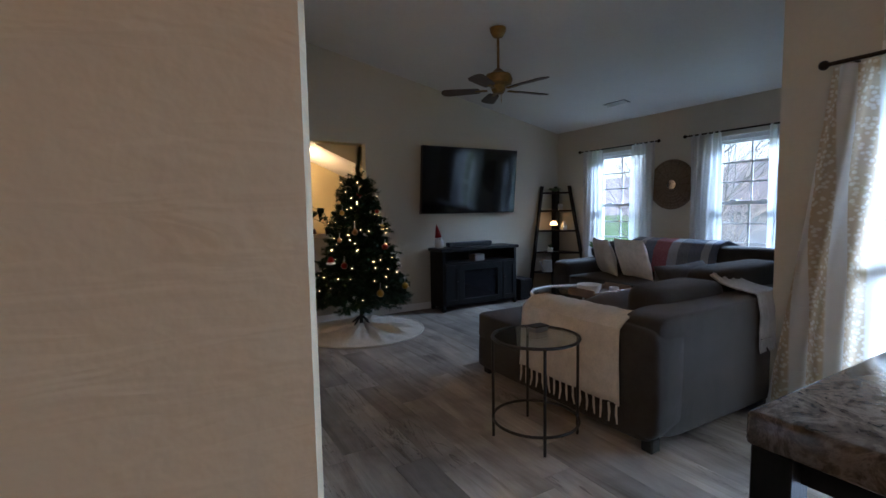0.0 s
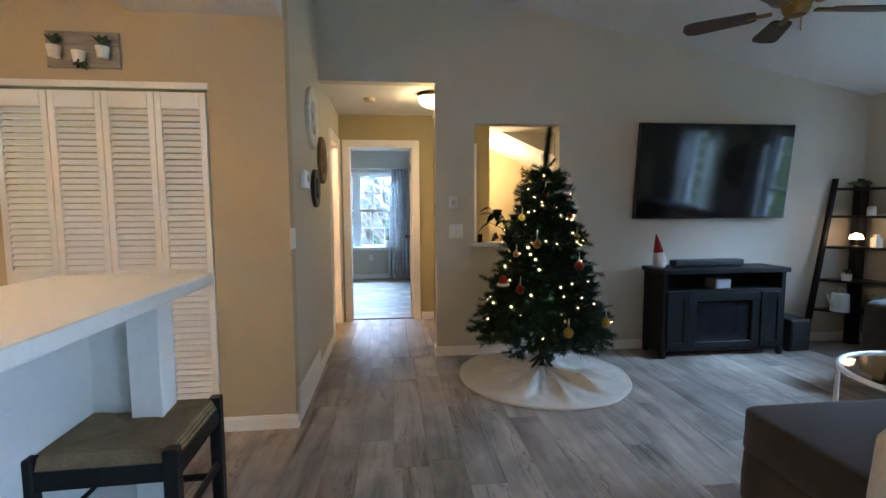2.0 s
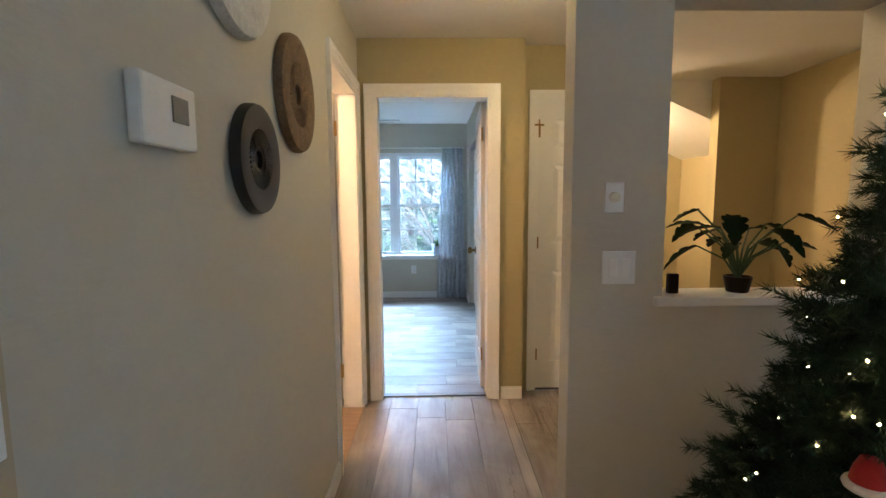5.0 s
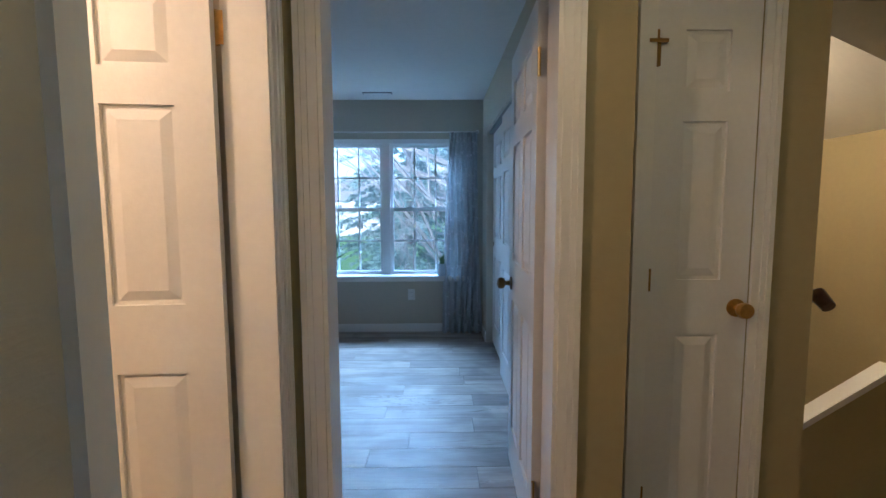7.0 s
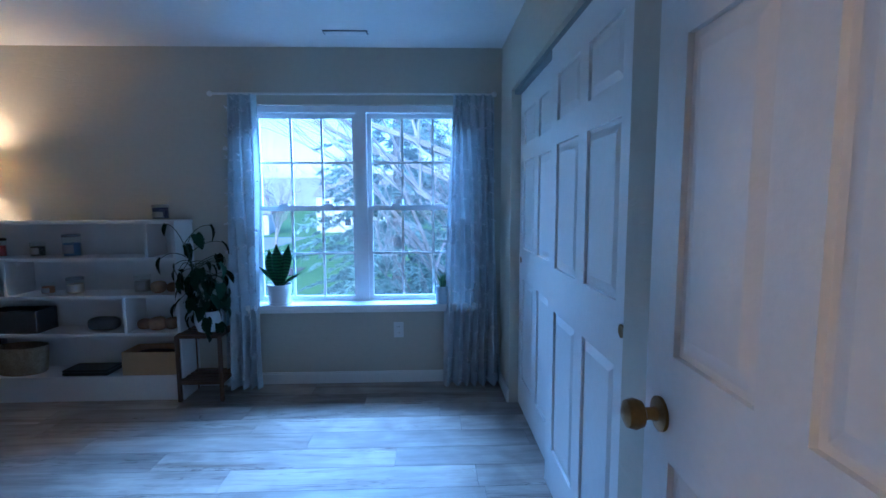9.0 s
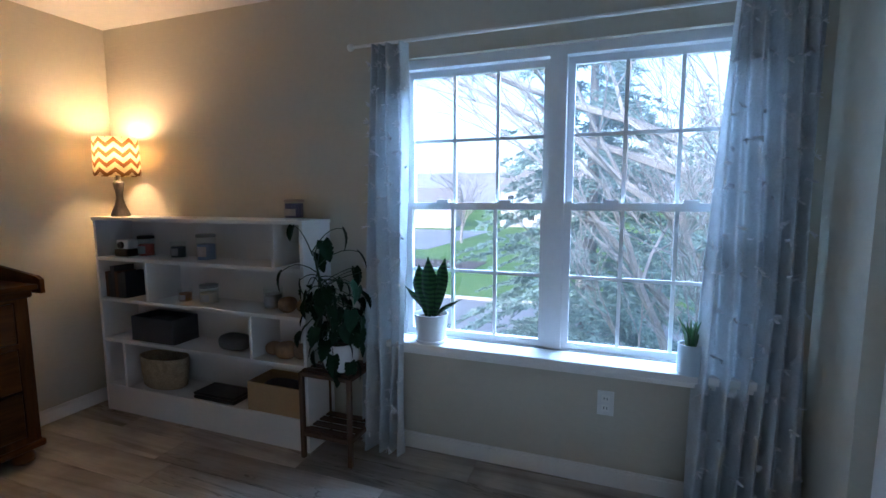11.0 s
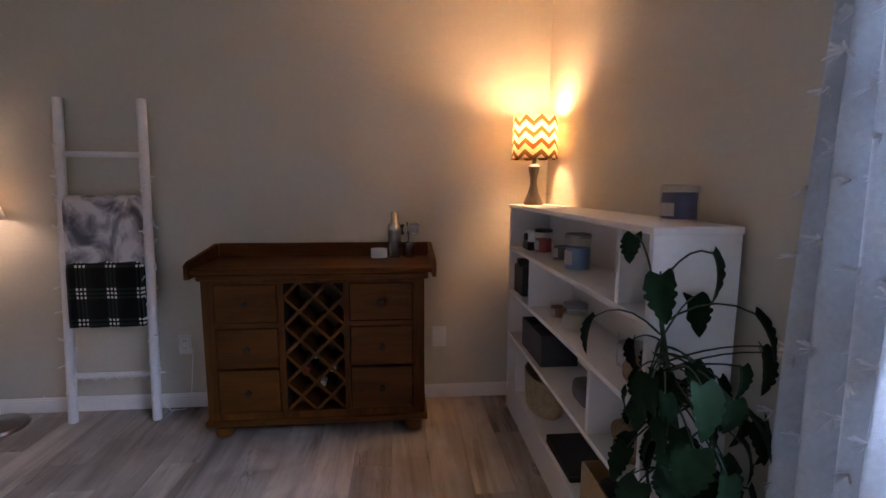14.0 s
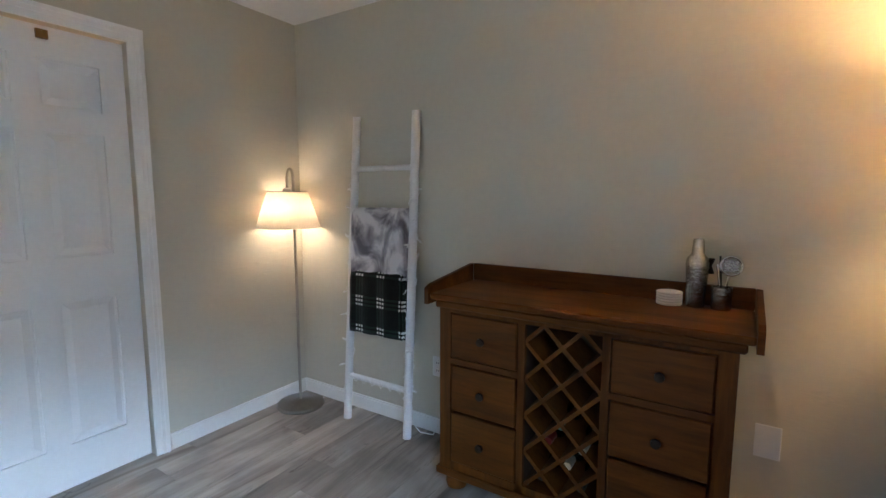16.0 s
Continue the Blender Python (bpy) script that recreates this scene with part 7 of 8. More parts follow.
tl = thing("table_lamp", (-2.51, 9.975, 1.212), "lit table lamp with a brown chevron shade on the bookcase", "table lamp")
part("base", lathe(bmesh.new(), [(0.05, 0), (0.052, 0.008), (0.045, 0.03), (0.029, 0.07), (0.019, 0.11), (0.02, 0.145), (0.029, 0.185), (0.031, 0.205), (0.024, 0.215), (0.012, 0.22), (0.012, 0.26)], 26), wood("grey_lamp_wood", (0.12, 0.10, 0.08), (0.22, 0.185, 0.15), 0.5, "z"), tl, smooth=True)
thick(part("shade", lathe(bmesh.new(), [(0.122, 0.245), (0.116, 0.47)], 48, close=False), chevron(), tl, "chevron patterned drum shade", True), 0.002)
part("bulb", lathe(bmesh.new(), [(0.012, 0.26), (0.014, 0.29), (0.0, 0.30)], 16), LITG, tl, smooth=True)


# sideboard with wine rack
def sideboard():
    X, Y0, Y1 = -2.355, 8.26, 9.368
    WD = wood("reddish_brown_wood", (0.042, 0.0135, 0.0022), (0.155, 0.054, 0.008), 0.5, "y", 1.0, 0.8, spec=0.12)
    WZ = wood("reddish_brown_wood_upright", (0.042, 0.0135, 0.0022), (0.155, 0.054, 0.008), 0.5, "z", 1.0, 0.8, spec=0.12)
    e = thing("sideboard", (-2.56, (Y0 + Y1) / 2, 0), "reddish-brown wooden sideboard with six drawers and a wine rack", "sideboard")
    L, D0, D1 = (Y1 - Y0) / 2, -0.185, 0.205     # half length, back and front
    zt = 0.875
    part("top", boxes((D0, D1 + 0.025, -L - 0.04, L + 0.04, zt, zt + 0.028), bevel=0.006), WD, e)
    part("moulding", boxes((D0, D1 + 0.012, -L - 0.02, L + 0.02, zt - 0.035, zt), bevel=0.008), WD, e)
    part("gallery_back", boxes((D0, D0 + 0.018, -L - 0.04, L + 0.04, zt + 0.028, zt + 0.11), bevel=0.003), WD, e)
    for s in (-1, 1):
        bm = bmesh.new()
        pts = [(D0 + 0.018, zt - 0.02), (D1 + 0.035, zt - 0.02), (D1 + 0.035, zt + 0.05), (D1 - 0.0, zt + 0.065), (D0 + 0.018, zt + 0.11)]
        a = [bm.verts.new((x, s * (L + 0.04), z)) for x, z in pts]
        b = [bm.verts.new((x, s * (L + 0.06), z)) for x, z in pts]
        bm.faces.new(a), bm.faces.new(b)
        for k in range(5):
            bm.faces.new((a[k], a[(k + 1) % 5], b[(k + 1) % 5], b[k]))
        part("gallery_side", bm, WD, e)
    part("side_panel", boxes((D0, D1, -L, -L + 0.022, 0.09, zt - 0.035)), WZ, e)
    part("side_panel", boxes((D0, D1, L - 0.022, L, 0.09, zt - 0.035)), WZ, e)
    part("back_panel", boxes((D0, D0 + 0.012, -L + 0.022, L - 0.022, 0.09, zt - 0.035)), WD, e)
    part("bottom", boxes((D0, D1 + 0.015, -L - 0.015, L + 0.015, 0.075, 0.11), bevel=0.006), WD, e)
    zlo, zhi = 0.145, zt - 0.05
    ya = [-L + 0.055, -0.185, 0.168, L - 0.055]
    # face frame
    fr = boxes((D1 - 0.02, D1, -L + 0.022, ya[0], 0.11, zt - 0.035), (D1 - 0.02, D1, ya[3], L - 0.022, 0.11, zt - 0.035), (D1 - 0.02, D1, ya[1], ya[1] + 0.028, 0.11, zt - 0.035), (D1 - 0.02, D1, ya[2] - 0.028, ya[2], 0.11, zt - 0.035),
               (D1 - 0.02, D1, ya[0], ya[3], zhi, zt - 0.035), (D1 - 0.02, D1, ya[0], ya[3], 0.11, zlo))
    part("face_frame", fr, WZ, e)
    for a, b in ((ya[0], ya[1]), (ya[2], ya[3])):
        for k, (lo, hi) in enumerate(((zlo, zlo + 0.235), (zlo + 0.238, zlo + 0.452), (zlo + 0.478, zhi))):
            dr = part("drawer", boxes((D1 - 0.018, D1 + 0.006, a + 0.006, b - 0.006, lo + 0.004, hi - 0.004), bevel=0.004), WD, e)
            bm = lathe(bmesh.new(), [(0.006, 0), (0.007, 0.012), (0.017, 0.018), (0.016, 0.028), (0.0, 0.032)], 16)
            bmesh.ops.transform(bm, matrix=Matrix.Translation((D1 + 0.006, (a + b) / 2, (lo + hi) / 2)) @ Matrix.Rotation(radians(90), 4, "Y"), verts=bm.verts)
            part("knob", bm, DARKM, dr, "dark metal knob", True)
        part("rail", boxes((D1 - 0.019, D1 + 0.001, a, b, zlo + 0.453, zlo + 0.477)), WD, e)
    # lattice
    y0, y1 = ya[1] + 0.028, ya[2] - 0.028
    # lining added in dark brown, so the rack's inner shade is in its colour
    part("rack_lining", boxes((D0 + 0.013, D0 + 0.02, y0, y1, 0.11, zhi), (D0 + 0.02, D1 - 0.02, y0 - 0.01, y0, 0.11, zhi), (D0 + 0.02, D1 - 0.02, y1, y1 + 0.01, 0.11, zhi)), Mat("rack_shade_brown", (0.03, 0.014, 0.007), 0.7).vary(8, 0.2).m, e)
    st = 0.152
    for sg in (1, -1):
        for k in range(-6, 12):
            c0 = zlo + k * st
            # line z = c0 + sg*(y - y0), clipped to the opening
            seg = []
            for t in np.linspace(0, 1, 61):
                y = y0 + (y1 - y0) * t
                z = c0 + (y - y0) if sg > 0 else c0 + (y1 - y)
                if zlo <= z <= zhi:
                    seg.append((y, z))
            if len(seg) < 4:
                continue
            (ya0, za0), (yb0, zb0) = seg[0], seg[-1]
            bm = bmesh.new()
            d = Vector((0, yb0 - ya0, zb0 - za0))
            nrm = Vector((0, -d.z, d.y)).normalized() * 0.0075
            xo0, xo1 = (D1 - 0.20, D1 - 0.012) if sg > 0 else (D1 - 0.20, D1 - 0.014)
            q = []
            for x in (xo0, xo1):
                for (yy, zz) in ((ya0, za0), (yb0, zb0)):
                    for s in (-1, 1):
                        q.append(bm.verts.new((x, yy + s * nrm.y, zz + s * nrm.z)))
            for f in ((0, 1, 3, 2), (4, 5, 7, 6), (0, 1, 5, 4), (2, 3, 7, 6), (0, 2, 6, 4), (1, 3, 7, 5)):
                bm.faces.new([q[i] for i in f])
            part("lattice_bar", bm, WD, e)
    for x in (D0 + 0.06, D1 - 0.05):
        for y in (-L + 0.06, L - 0.06):
            part("bun_foot", lathe(bmesh.new(), [(0.028, 0), (0.045, 0.012), (0.05, 0.035), (0.04, 0.06), (0.026, 0.066), (0.03, 0.076)], 20, (x, y, 0)), WD, e, smooth=True)
    return (Y0 + Y1) / 2, y0, y1, zlo, st, D1


SBY, RY0, RY1, RZ, RST, SBD = sideboard()
BOTG = Mat("dark_bottle_glass", (0.008, 0.014, 0.009), 0.08).m


def bottle(y, z, cap, label):
    e = thing("wine_bottle", (-2.56, SBY + y, z), label, "bottle", "bottles in the wine rack")
    R = Matrix.Rotation(radians(90), 4, "Y")
    bm = lathe(bmesh.new(), [(0.036, -0.12), (0.037, -0.11), (0.037, 0.06), (0.03, 0.085), (0.015, 0.11), (0.014, 0.155)], 20)
    bmesh.ops.transform(bm, matrix=R, verts=bm.verts)
    part("glass", bm, BOTG, e, smooth=True)
    bm = lathe(bmesh.new(), [(0.0155, 0.12), (0.016, 0.185), (0.0, 0.187)], 16)
    bmesh.ops.transform(bm, matrix=R, verts=bm.verts)
    part("foil", bm, cap, e, smooth=True)


FOILS = [Mat("red_foil", (0.16, 0.012, 0.014), 0.35, 0.5).m, Mat("pale_foil", (0.45, 0.42, 0.33), 0.35, 0.5).m, Mat("black_foil", (0.015, 0.015, 0.016), 0.35, 0.4).m, Mat("teal_foil", (0.04, 0.12, 0.11), 0.4, 0.3).m]
cy = (RY0 + RY1) / 2
for y, z, c, lab in ((cy, RZ + 0.29, 3, "teal-capped wine bottle"), (cy + 0.03, RZ + 0.135, 1, "pale-capped wine bottle"), (cy + 0.085, RZ + 0.215, 1, "pale-capped wine bottle"), (cy - 0.05, RZ + 0.215, 0, "red-capped wine bottle"), (cy - 0.075, RZ + 0.055, 2, "dark wine bottle"), (cy + 0.085, RZ + 0.06, 2, "dark wine bottle")):
    bottle(y, z, FOILS[c], lab + " lying in the rack")
STEEL = Mat("hammered_steel", (0.45, 0.43, 0.41), 0.2, 1.0).vary(20, 0.1, 90, 0.1, 0.5, 90).m
sz = 0.904
e = thing("cocktail_shaker", (-2.682, 9.215, sz), "hammered steel cocktail shaker on the sideboard", "shaker")
part("body", lathe(bmesh.new(), [(0.03, 0), (0.032, 0.004), (0.04, 0.15), (0.041, 0.16)], 24), STEEL, e, smooth=True)
part("cap", lathe(bmesh.new(), [(0.041, 0.16), (0.038, 0.185), (0.022, 0.205), (0.02, 0.25), (0.017, 0.26), (0, 0.262)], 24), STEEL, e, smooth=True)
e = thing("tool_cup", (-2.68, 9.30, sz), "steel cup with bar tools on the sideboard", "bar tools")
part("cup", lathe(bmesh.new(), [(0.032, 0), (0.034, 0.004), (0.036, 0.085), (0.033, 0.085), (0.031, 0.01), (0, 0.008)], 24), STEEL, e, smooth=True)
part("strainer", ring(bmesh.new(), (0.0, 0.025, 0.165), 0.034, 0.005, 28, 8, "x"), CHROME, e, smooth=True)
part("strainer_disc", boxes((-0.002, 0.002, 0.0, 0.05, 0.142, 0.188), bevel=0.002), STEEL, e)
for k, (dx, dy, h) in enumerate(((-0.012, -0.012, 0.20), (0.01, -0.02, 0.17), (0.0, 0.02, 0.135))):
    part("tool", tube(bmesh.new(), [(0, 0, 0.02), (dx, dy, h)], 0.004, 8), CHROME if k else BLACK, e, smooth=True)
part("jigger", lathe(bmesh.new(), [(0.018, 0.0), (0.007, 0.028), (0.018, 0.056)], 18, (-0.018, -0.045, 0.13), close=False), DARKM, e, smooth=True)
cs = thing("coaster", (-2.678, 9.125, sz), "white marble coaster in a stack on the sideboard", "coaster", "stacked coasters")
bm = lathe(bmesh.new(), [(0.044, 0), (0.047, 0.002), (0.047, 0.007), (0.044, 0.009)], 28)
part("slab", bm, CERAM, cs)
for k in range(1, 5):
    copy_thing(cs, pose(-2.678 + 0.001 * k, 9.125, sz + 0.0105 * k, 0, 0, 2 * k))
plate_switch((BX0 + 0.002, 7.985, 0.385), "+x", 0.072, 0.115, "white outlet beside the blanket ladder", 1, "outlet")
plate_switch((BX0 + 0.002, 9.482, 0.395), "+x", 0.085, 0.13, "blank white plate beside the sideboard", 0)
plate_switch((0.335, BY1 - 0.002, 0.395), "-y", 0.072, 0.115, "white outlet under the bedroom window", 1, "outlet")


# blanket ladder
lad = thing("blanket_ladder", (-2.62, 7.65, 0), "white painted wooden blanket ladder leaning on the wall", "ladder")
LADW = Mat("white_painted_wood", (0.74, 0.73, 0.72), 0.55).vary(6, 0.05, 60, 0.04, 0.2, 60).m


def rail_pt(z):
    return -0.118 * z / 1.765


for y in (-0.222, 0.222):
    part("side_rail", tube(bmesh.new(), [(0, y, 0.0), (rail_pt(0.9), y * 0.98, 0.9), (rail_pt(1.77), y * 0.95, 1.77)], 0.024, 10), LADW, lad, smooth=True)
for z in (0.262, 0.66, 1.06, 1.475):
    part("rung", tube(bmesh.new(), [(rail_pt(z), -0.215, z), (rail_pt(z), 0.215, z)], 0.016, 10), LADW, lad, smooth=True)


def fairy_string():
    e = thing("fairy_lights", (-2.62, 7.65, 0), "white string of unlit fairy lights wound round the ladder", "string lights")
    rnd = random.Random(6)
    for y, turns, zlo, zhi in ((0.218, 11, 0.12, 1.42), (-0.218, 9, 0.2, 1.55)):
        pts = []
        for k in range(turns * 8):
            t = k / (turns * 8)
            z = zlo + (zhi - zlo) * t
            a = 2 * math.pi * turns * t
            pts.append((rail_pt(z) + 0.029 * math.cos(a), y + 0.029 * math.sin(a), z))
        part("wire", tube(bmesh.new(), pts, 0.0018, 4), PLASTIC, e)
        for k in range(turns * 3):
            p = Vector(rnd.choice(pts))
            d = Vector((rnd.uniform(-0.2, 1), rnd.uniform(-1, 1), rnd.uniform(-0.6, 0.8))).normalized() * 0.034
            part("bulb", tube(bmesh.new(), [p, p + d * 0.6, p + d], [0.0035, 0.006, 0.0015], 6), PLASTIC, e)
    pts = [(rail_pt(0.262), -0.2 + 0.4 * k / 30, 0.262 + 0.022 * math.sin(k * 1.3)) for k in range(31)]
    part("wire", tube(bmesh.new(), [(x + 0.018, y, z) for x, y, z in pts], 0.0018, 4), PLASTIC, e)
    part("plug_cord", tube(bmesh.new(), [(0.0, 0.22, 0.13), (-0.06, 0.27, 0.02), (-0.10, 0.33, 0.006), (-0.12, 0.36, 0.08), (-0.14, 0.38, 0.36)], 0.003, 5), PLASTIC, e)


fairy_string()


def cloud_mat():
    m = cloth("grey_white_blanket", (0.5, 0.48, 0.5))
    n1 = m.noise(7, 4, 0.55, m.coords((1, 1, 0.8)), 0.8)
    m.base(m.ramp(n1, [(0.36, (0.14, 0.13, 0.15)), (0.47, (0.36, 0.34, 0.37)), (0.56, (0.68, 0.66, 0.67))]))
    return m.m


def check_mat():
    m = cloth("black_white_plaid", (0.02, 0.03, 0.025))
    sep = m.n.new("ShaderNodeSeparateXYZ")
    m.l.new(m.coords(), sep.inputs[0])
    def op(kind, a, b):
        nd = m.n.new("ShaderNodeMath")
        nd.operation = kind
        for k, v in enumerate((a, b)):
            if isinstance(v, (int, float)):
                nd.inputs[k].default_value = v
            else:
                m.l.new(v, nd.inputs[k])
        return nd.outputs[0]
    def lines(sock, per):
        f = op("FRACT", op("MULTIPLY", sock, 1 / per), 0)
        big = op("LESS_THAN", f, 0.40)
        fine = op("GREATER_THAN", op("FRACT", op("MULTIPLY", f, 7.5), 0), 0.45)
        return op("MULTIPLY", big, fine)
    gy, gz = lines(sep.outputs[1], 0.155), lines(sep.outputs[2], 0.17)
    both = op("MULTIPLY", gy, gz)
    one = op("MAXIMUM", gy, gz)
    m.base(m.mix(both, m.mix(one, (0.004, 0.005, 0.005), (0.014, 0.024, 0.018)), (0.75, 0.75, 0.70)))
    return m.m


def hung(z, back, front, w, material, label):
    """A folded blanket over a rung: two leaves hanging from it."""
    e = thing("folded_blanket", (-2.62 + rail_pt(z), 7.65, z), label, "blanket", "blankets on the ladder")
    for lay in range(3):
        o = 0.019 + 0.011 * lay
        def fn(u, v):
            s = u * (front + back + math.pi * o) - back
            yy = (v - 0.5) * (w - 0.012 * lay)
            k = 0.004 * noise.noise((u * 6 + lay, v * 5, z)) + 0.003 * math.sin(v * 17 + lay)
            if s < 0:
                return (-o + k * 0.5, yy, s)
            if s < math.pi * o:
                a = s / o
                return (-o * math.cos(a), yy, o * math.sin(a) + abs(k))
            q = s - math.pi * o
            return (o + k + 0.03 * q + 0.012 * math.sin(2.2 * q * 4 + v * 2) * q, yy * (1 + 0.05 * q), -q)
        thick(part("layer", sheet(bmesh.new(), 30, 22, fn), material, e, smooth=True), 0.008)
    return e


hung(1.06 + 0.15, 0.30, 0.37, 0.40, cloud_mat(), "grey and white cloudy blanket folded over the ladder")
hung(0.66 + 0.20, 0.22, 0.32, 0.40, check_mat(), "black and white plaid blanket folded over the ladder")


# floor lamp
fl = thing("floor_lamp", (-2.585, 7.055, 0), "brushed nickel floor lamp with a cream shade, lit", "floor lamp")
part("base", lathe(bmesh.new(), [(0.145, 0), (0.148, 0.006), (0.14, 0.02), (0.05, 0.032), (0.016, 0.04), (0.0, 0.04)], 40), Mat("brushed_steel", (0.24, 0.22, 0.20), 0.3, 1.0).vary(12, 0.1, 90, 0.06).m, fl, smooth=True)
arc = [(0, 0, 0.03), (0, 0, 0.7), (0, 0.0, 1.33)]
for k in range(1, 13):
    a = math.pi * k / 12
    arc.append((0, -0.0275 + 0.0275 * math.cos(a), 1.42 + 0.062 * math.sin(a)))
arc.append((0, -0.055, 1.35))
part("pole", tube(bmesh.new(), arc, 0.009, 10), NICKEL, fl, smooth=True)
part("collar", lathe(bmesh.new(), [(0.028, 1.335), (0.028, 1.36), (0.014, 1.37)], 18, (0, -0.055, 0)), CERAM, fl, smooth=True)
thick(part("shade", lathe(bmesh.new(), [(0.19, 1.128), (0.118, 1.345)], 48, (0, -0.055, 0), close=False), shade_cloth("cream_lamp_shade", (0.80, 0.74, 0.66), 0.72).m, fl, "cream tapered fabric shade", True), 0.002)
part("shade_ring", ring(bmesh.new(), (0, -0.055, 1.345), 0.118, 0.003, 40, 6), NICKEL, fl)
part("shade_spider", tube(bmesh.new(), [(-0.118, -0.055, 1.345), (0.118, -0.055, 1.345)], 0.0025, 6), NICKEL, fl)
part("bulb", lathe(bmesh.new(), [(0.014, 1.34), (0.026, 1.28), (0.022, 1.255), (0, 1.245)], 18, (0, -0.055, 0)), LITG, fl, smooth=True)
part("cord", tube(bmesh.new(), [(-0.02, 0.02, 0.02), (-0.08, 0.0, 0.006), (-0.13, 0.06, 0.006), (-0.15, 0.12, 0.08), (-0.17, 0.14, 0.10)], 0.003, 5), PLASTIC, fl)

# plants
POTW = Mat("white_glazed_pot", (0.74, 0.74, 0.74), 0.25).vary(6, 0.03, 60, 0.02).m
STANDW = wood("brown_stand_wood", (0.045, 0.022, 0.010), (0.12, 0.06, 0.028), 0.5, "z")
ps = thing("plant_stand", (-0.972, 9.955, 0), "brown wooden plant stand with two shelves", "plant stand")
for a in (-0.138, 0.138):
    for b in (-0.115, 0.115):
        part("leg", boxes((a - 0.012, a + 0.012, b - 0.012, b + 0.012, 0, 0.455), bevel=0.003), STANDW, ps)
for z in (0.12, 0.435):
    for a in (-0.115, 0.115):
        part("rail", boxes((-0.126, 0.126, a - 0.009, a + 0.009, z, z + 0.022)), STANDW, ps)
        part("rail", boxes((a * 1.2 - 0.009, a * 1.2 + 0.009, -0.103, 0.103, z, z + 0.022)), STANDW, ps)
    for k in range(4):
        y = -0.09 + 0.06 * k
        part("slat", boxes((-0.138, 0.138, y - 0.02, y + 0.02, z + 0.022, z + 0.03)), STANDW, ps)


STEMG = Mat("dark_green_stem", (0.02, 0.045, 0.018), 0.55).vary(20, 0.3).m


def split_leaf(bm, m, ln, wd, bend):
    """A broad heart-shaped leaf with rounded notches in its sides and a folded midrib."""
    n = 16
    rows = []
    for k in range(n + 1):
        t = k / n
        w = wd * (math.sin(math.pi * min(1.0, 0.16 + t * 0.84)) ** 0.8) * (1.1 - 0.2 * t)
        w *= 1.0 - (0.22 if 5 < k < 13 and k % 3 == 0 else 0.0)
        drop = -bend * ln * t * t
        rows.append([bm.verts.new(m @ Vector((s * w / 2, ln * t - (0.12 * ln * abs(s) if k < 3 else 0), drop + (abs(s) - 0.4 * s * s) * w * 0.22))) for s in (-1, -0.5, 0, 0.5, 1)])
    for a, b in zip(rows, rows[1:]):
        for c in range(4):
            bm.faces.new((a[c], a[c + 1], b[c + 1], b[c]))
    return bm


def climbing_plant():
    rnd = random.Random(21)
    e = thing("climbing_plant", (-0.925, 9.915, 0.465), "tall dark green split-leaf plant in a white pot on the stand", "plant")
    part("pot", lathe(bmesh.new(), [(0.055, 0), (0.075, 0.01), (0.094, 0.07), (0.09, 0.145), (0.082, 0.145), (0.08, 0.125)], 28, close=False), POTW, e, smooth=True)
    part("soil", lathe(bmesh.new(), [(0.081, 0.12), (0.0, 0.125)], 20, close=False), Mat("dark_soil", (0.03, 0.02, 0.015), 0.95).vary(40, 0.4).m, e)
    part("main_stem", tube(bmesh.new(), [(-0.01, -0.01, 0.11), (-0.05, -0.03, 0.30), (-0.075, -0.055, 0.48), (-0.09, -0.07, 0.60)], [0.008, 0.007, 0.006, 0.005], 8), STEMG, e, smooth=True)
    # long leaf stalks out of the top: start height, tip, leaf length
    reach = [(0.58, (-0.205, -0.075, 0.725), 0.10), (0.50, (-0.20, -0.17, 0.515), 0.12), (0.60, (0.06, -0.05, 0.715), 0.13), (0.56, (0.0, -0.12, 0.66), 0.13), (0.52, (0.10, 0.02, 0.60), 0.12), (0.40, (0.13, -0.10, 0.47), 0.13), (0.45, (-0.17, -0.02, 0.42), 0.11)]
    for k in range(84):
        z = rnd.uniform(0.12, 0.50)
        a = rnd.uniform(0, 6.283)
        r = rnd.uniform(0.06, 0.18)
        reach.append((z, (math.cos(a) * r - 0.02, math.sin(a) * r * 0.75 - 0.02, z + rnd.uniform(-0.14, 0.10)), rnd.uniform(0.08, 0.125)))
    for k, (z, tp, ln) in enumerate(reach):
        b0 = Vector((-0.01 - 0.09 * z / 0.6, -0.01 - 0.06 * z / 0.6, z))
        tip = Vector(tp)
        mid = b0.lerp(tip, 0.55) + Vector((0, 0, 0.07 if k < 7 else 0.025))
        a = math.atan2(tip.y - b0.y, tip.x - b0.x)
        m = Matrix.Translation(tip) @ Matrix.Rotation(a - math.pi / 2 + rnd.uniform(-0.5, 0.5), 4, "Z") @ Matrix.Rotation(rnd.uniform(-1.35, -0.7), 4, "X") @ Matrix.Rotation(rnd.uniform(-0.5, 0.5), 4, "Y")
        lf = part("leaf", split_leaf(bmesh.new(), m, ln * 0.78, ln * rnd.uniform(0.52, 0.66), rnd.uniform(0.2, 0.6)), MONST, e, smooth=True)
        arc_pts = [b0 * (1 - f) ** 2 + mid * (2 * f * (1 - f)) + tip * f * f for f in (0, 0.2, 0.4, 0.6, 0.8, 1)]
        part("leaf_stem", tube(bmesh.new(), arc_pts, [0.003, 0.0027, 0.0025, 0.0023, 0.0021, 0.002], 5), STEMG, lf, smooth=True)


climbing_plant()


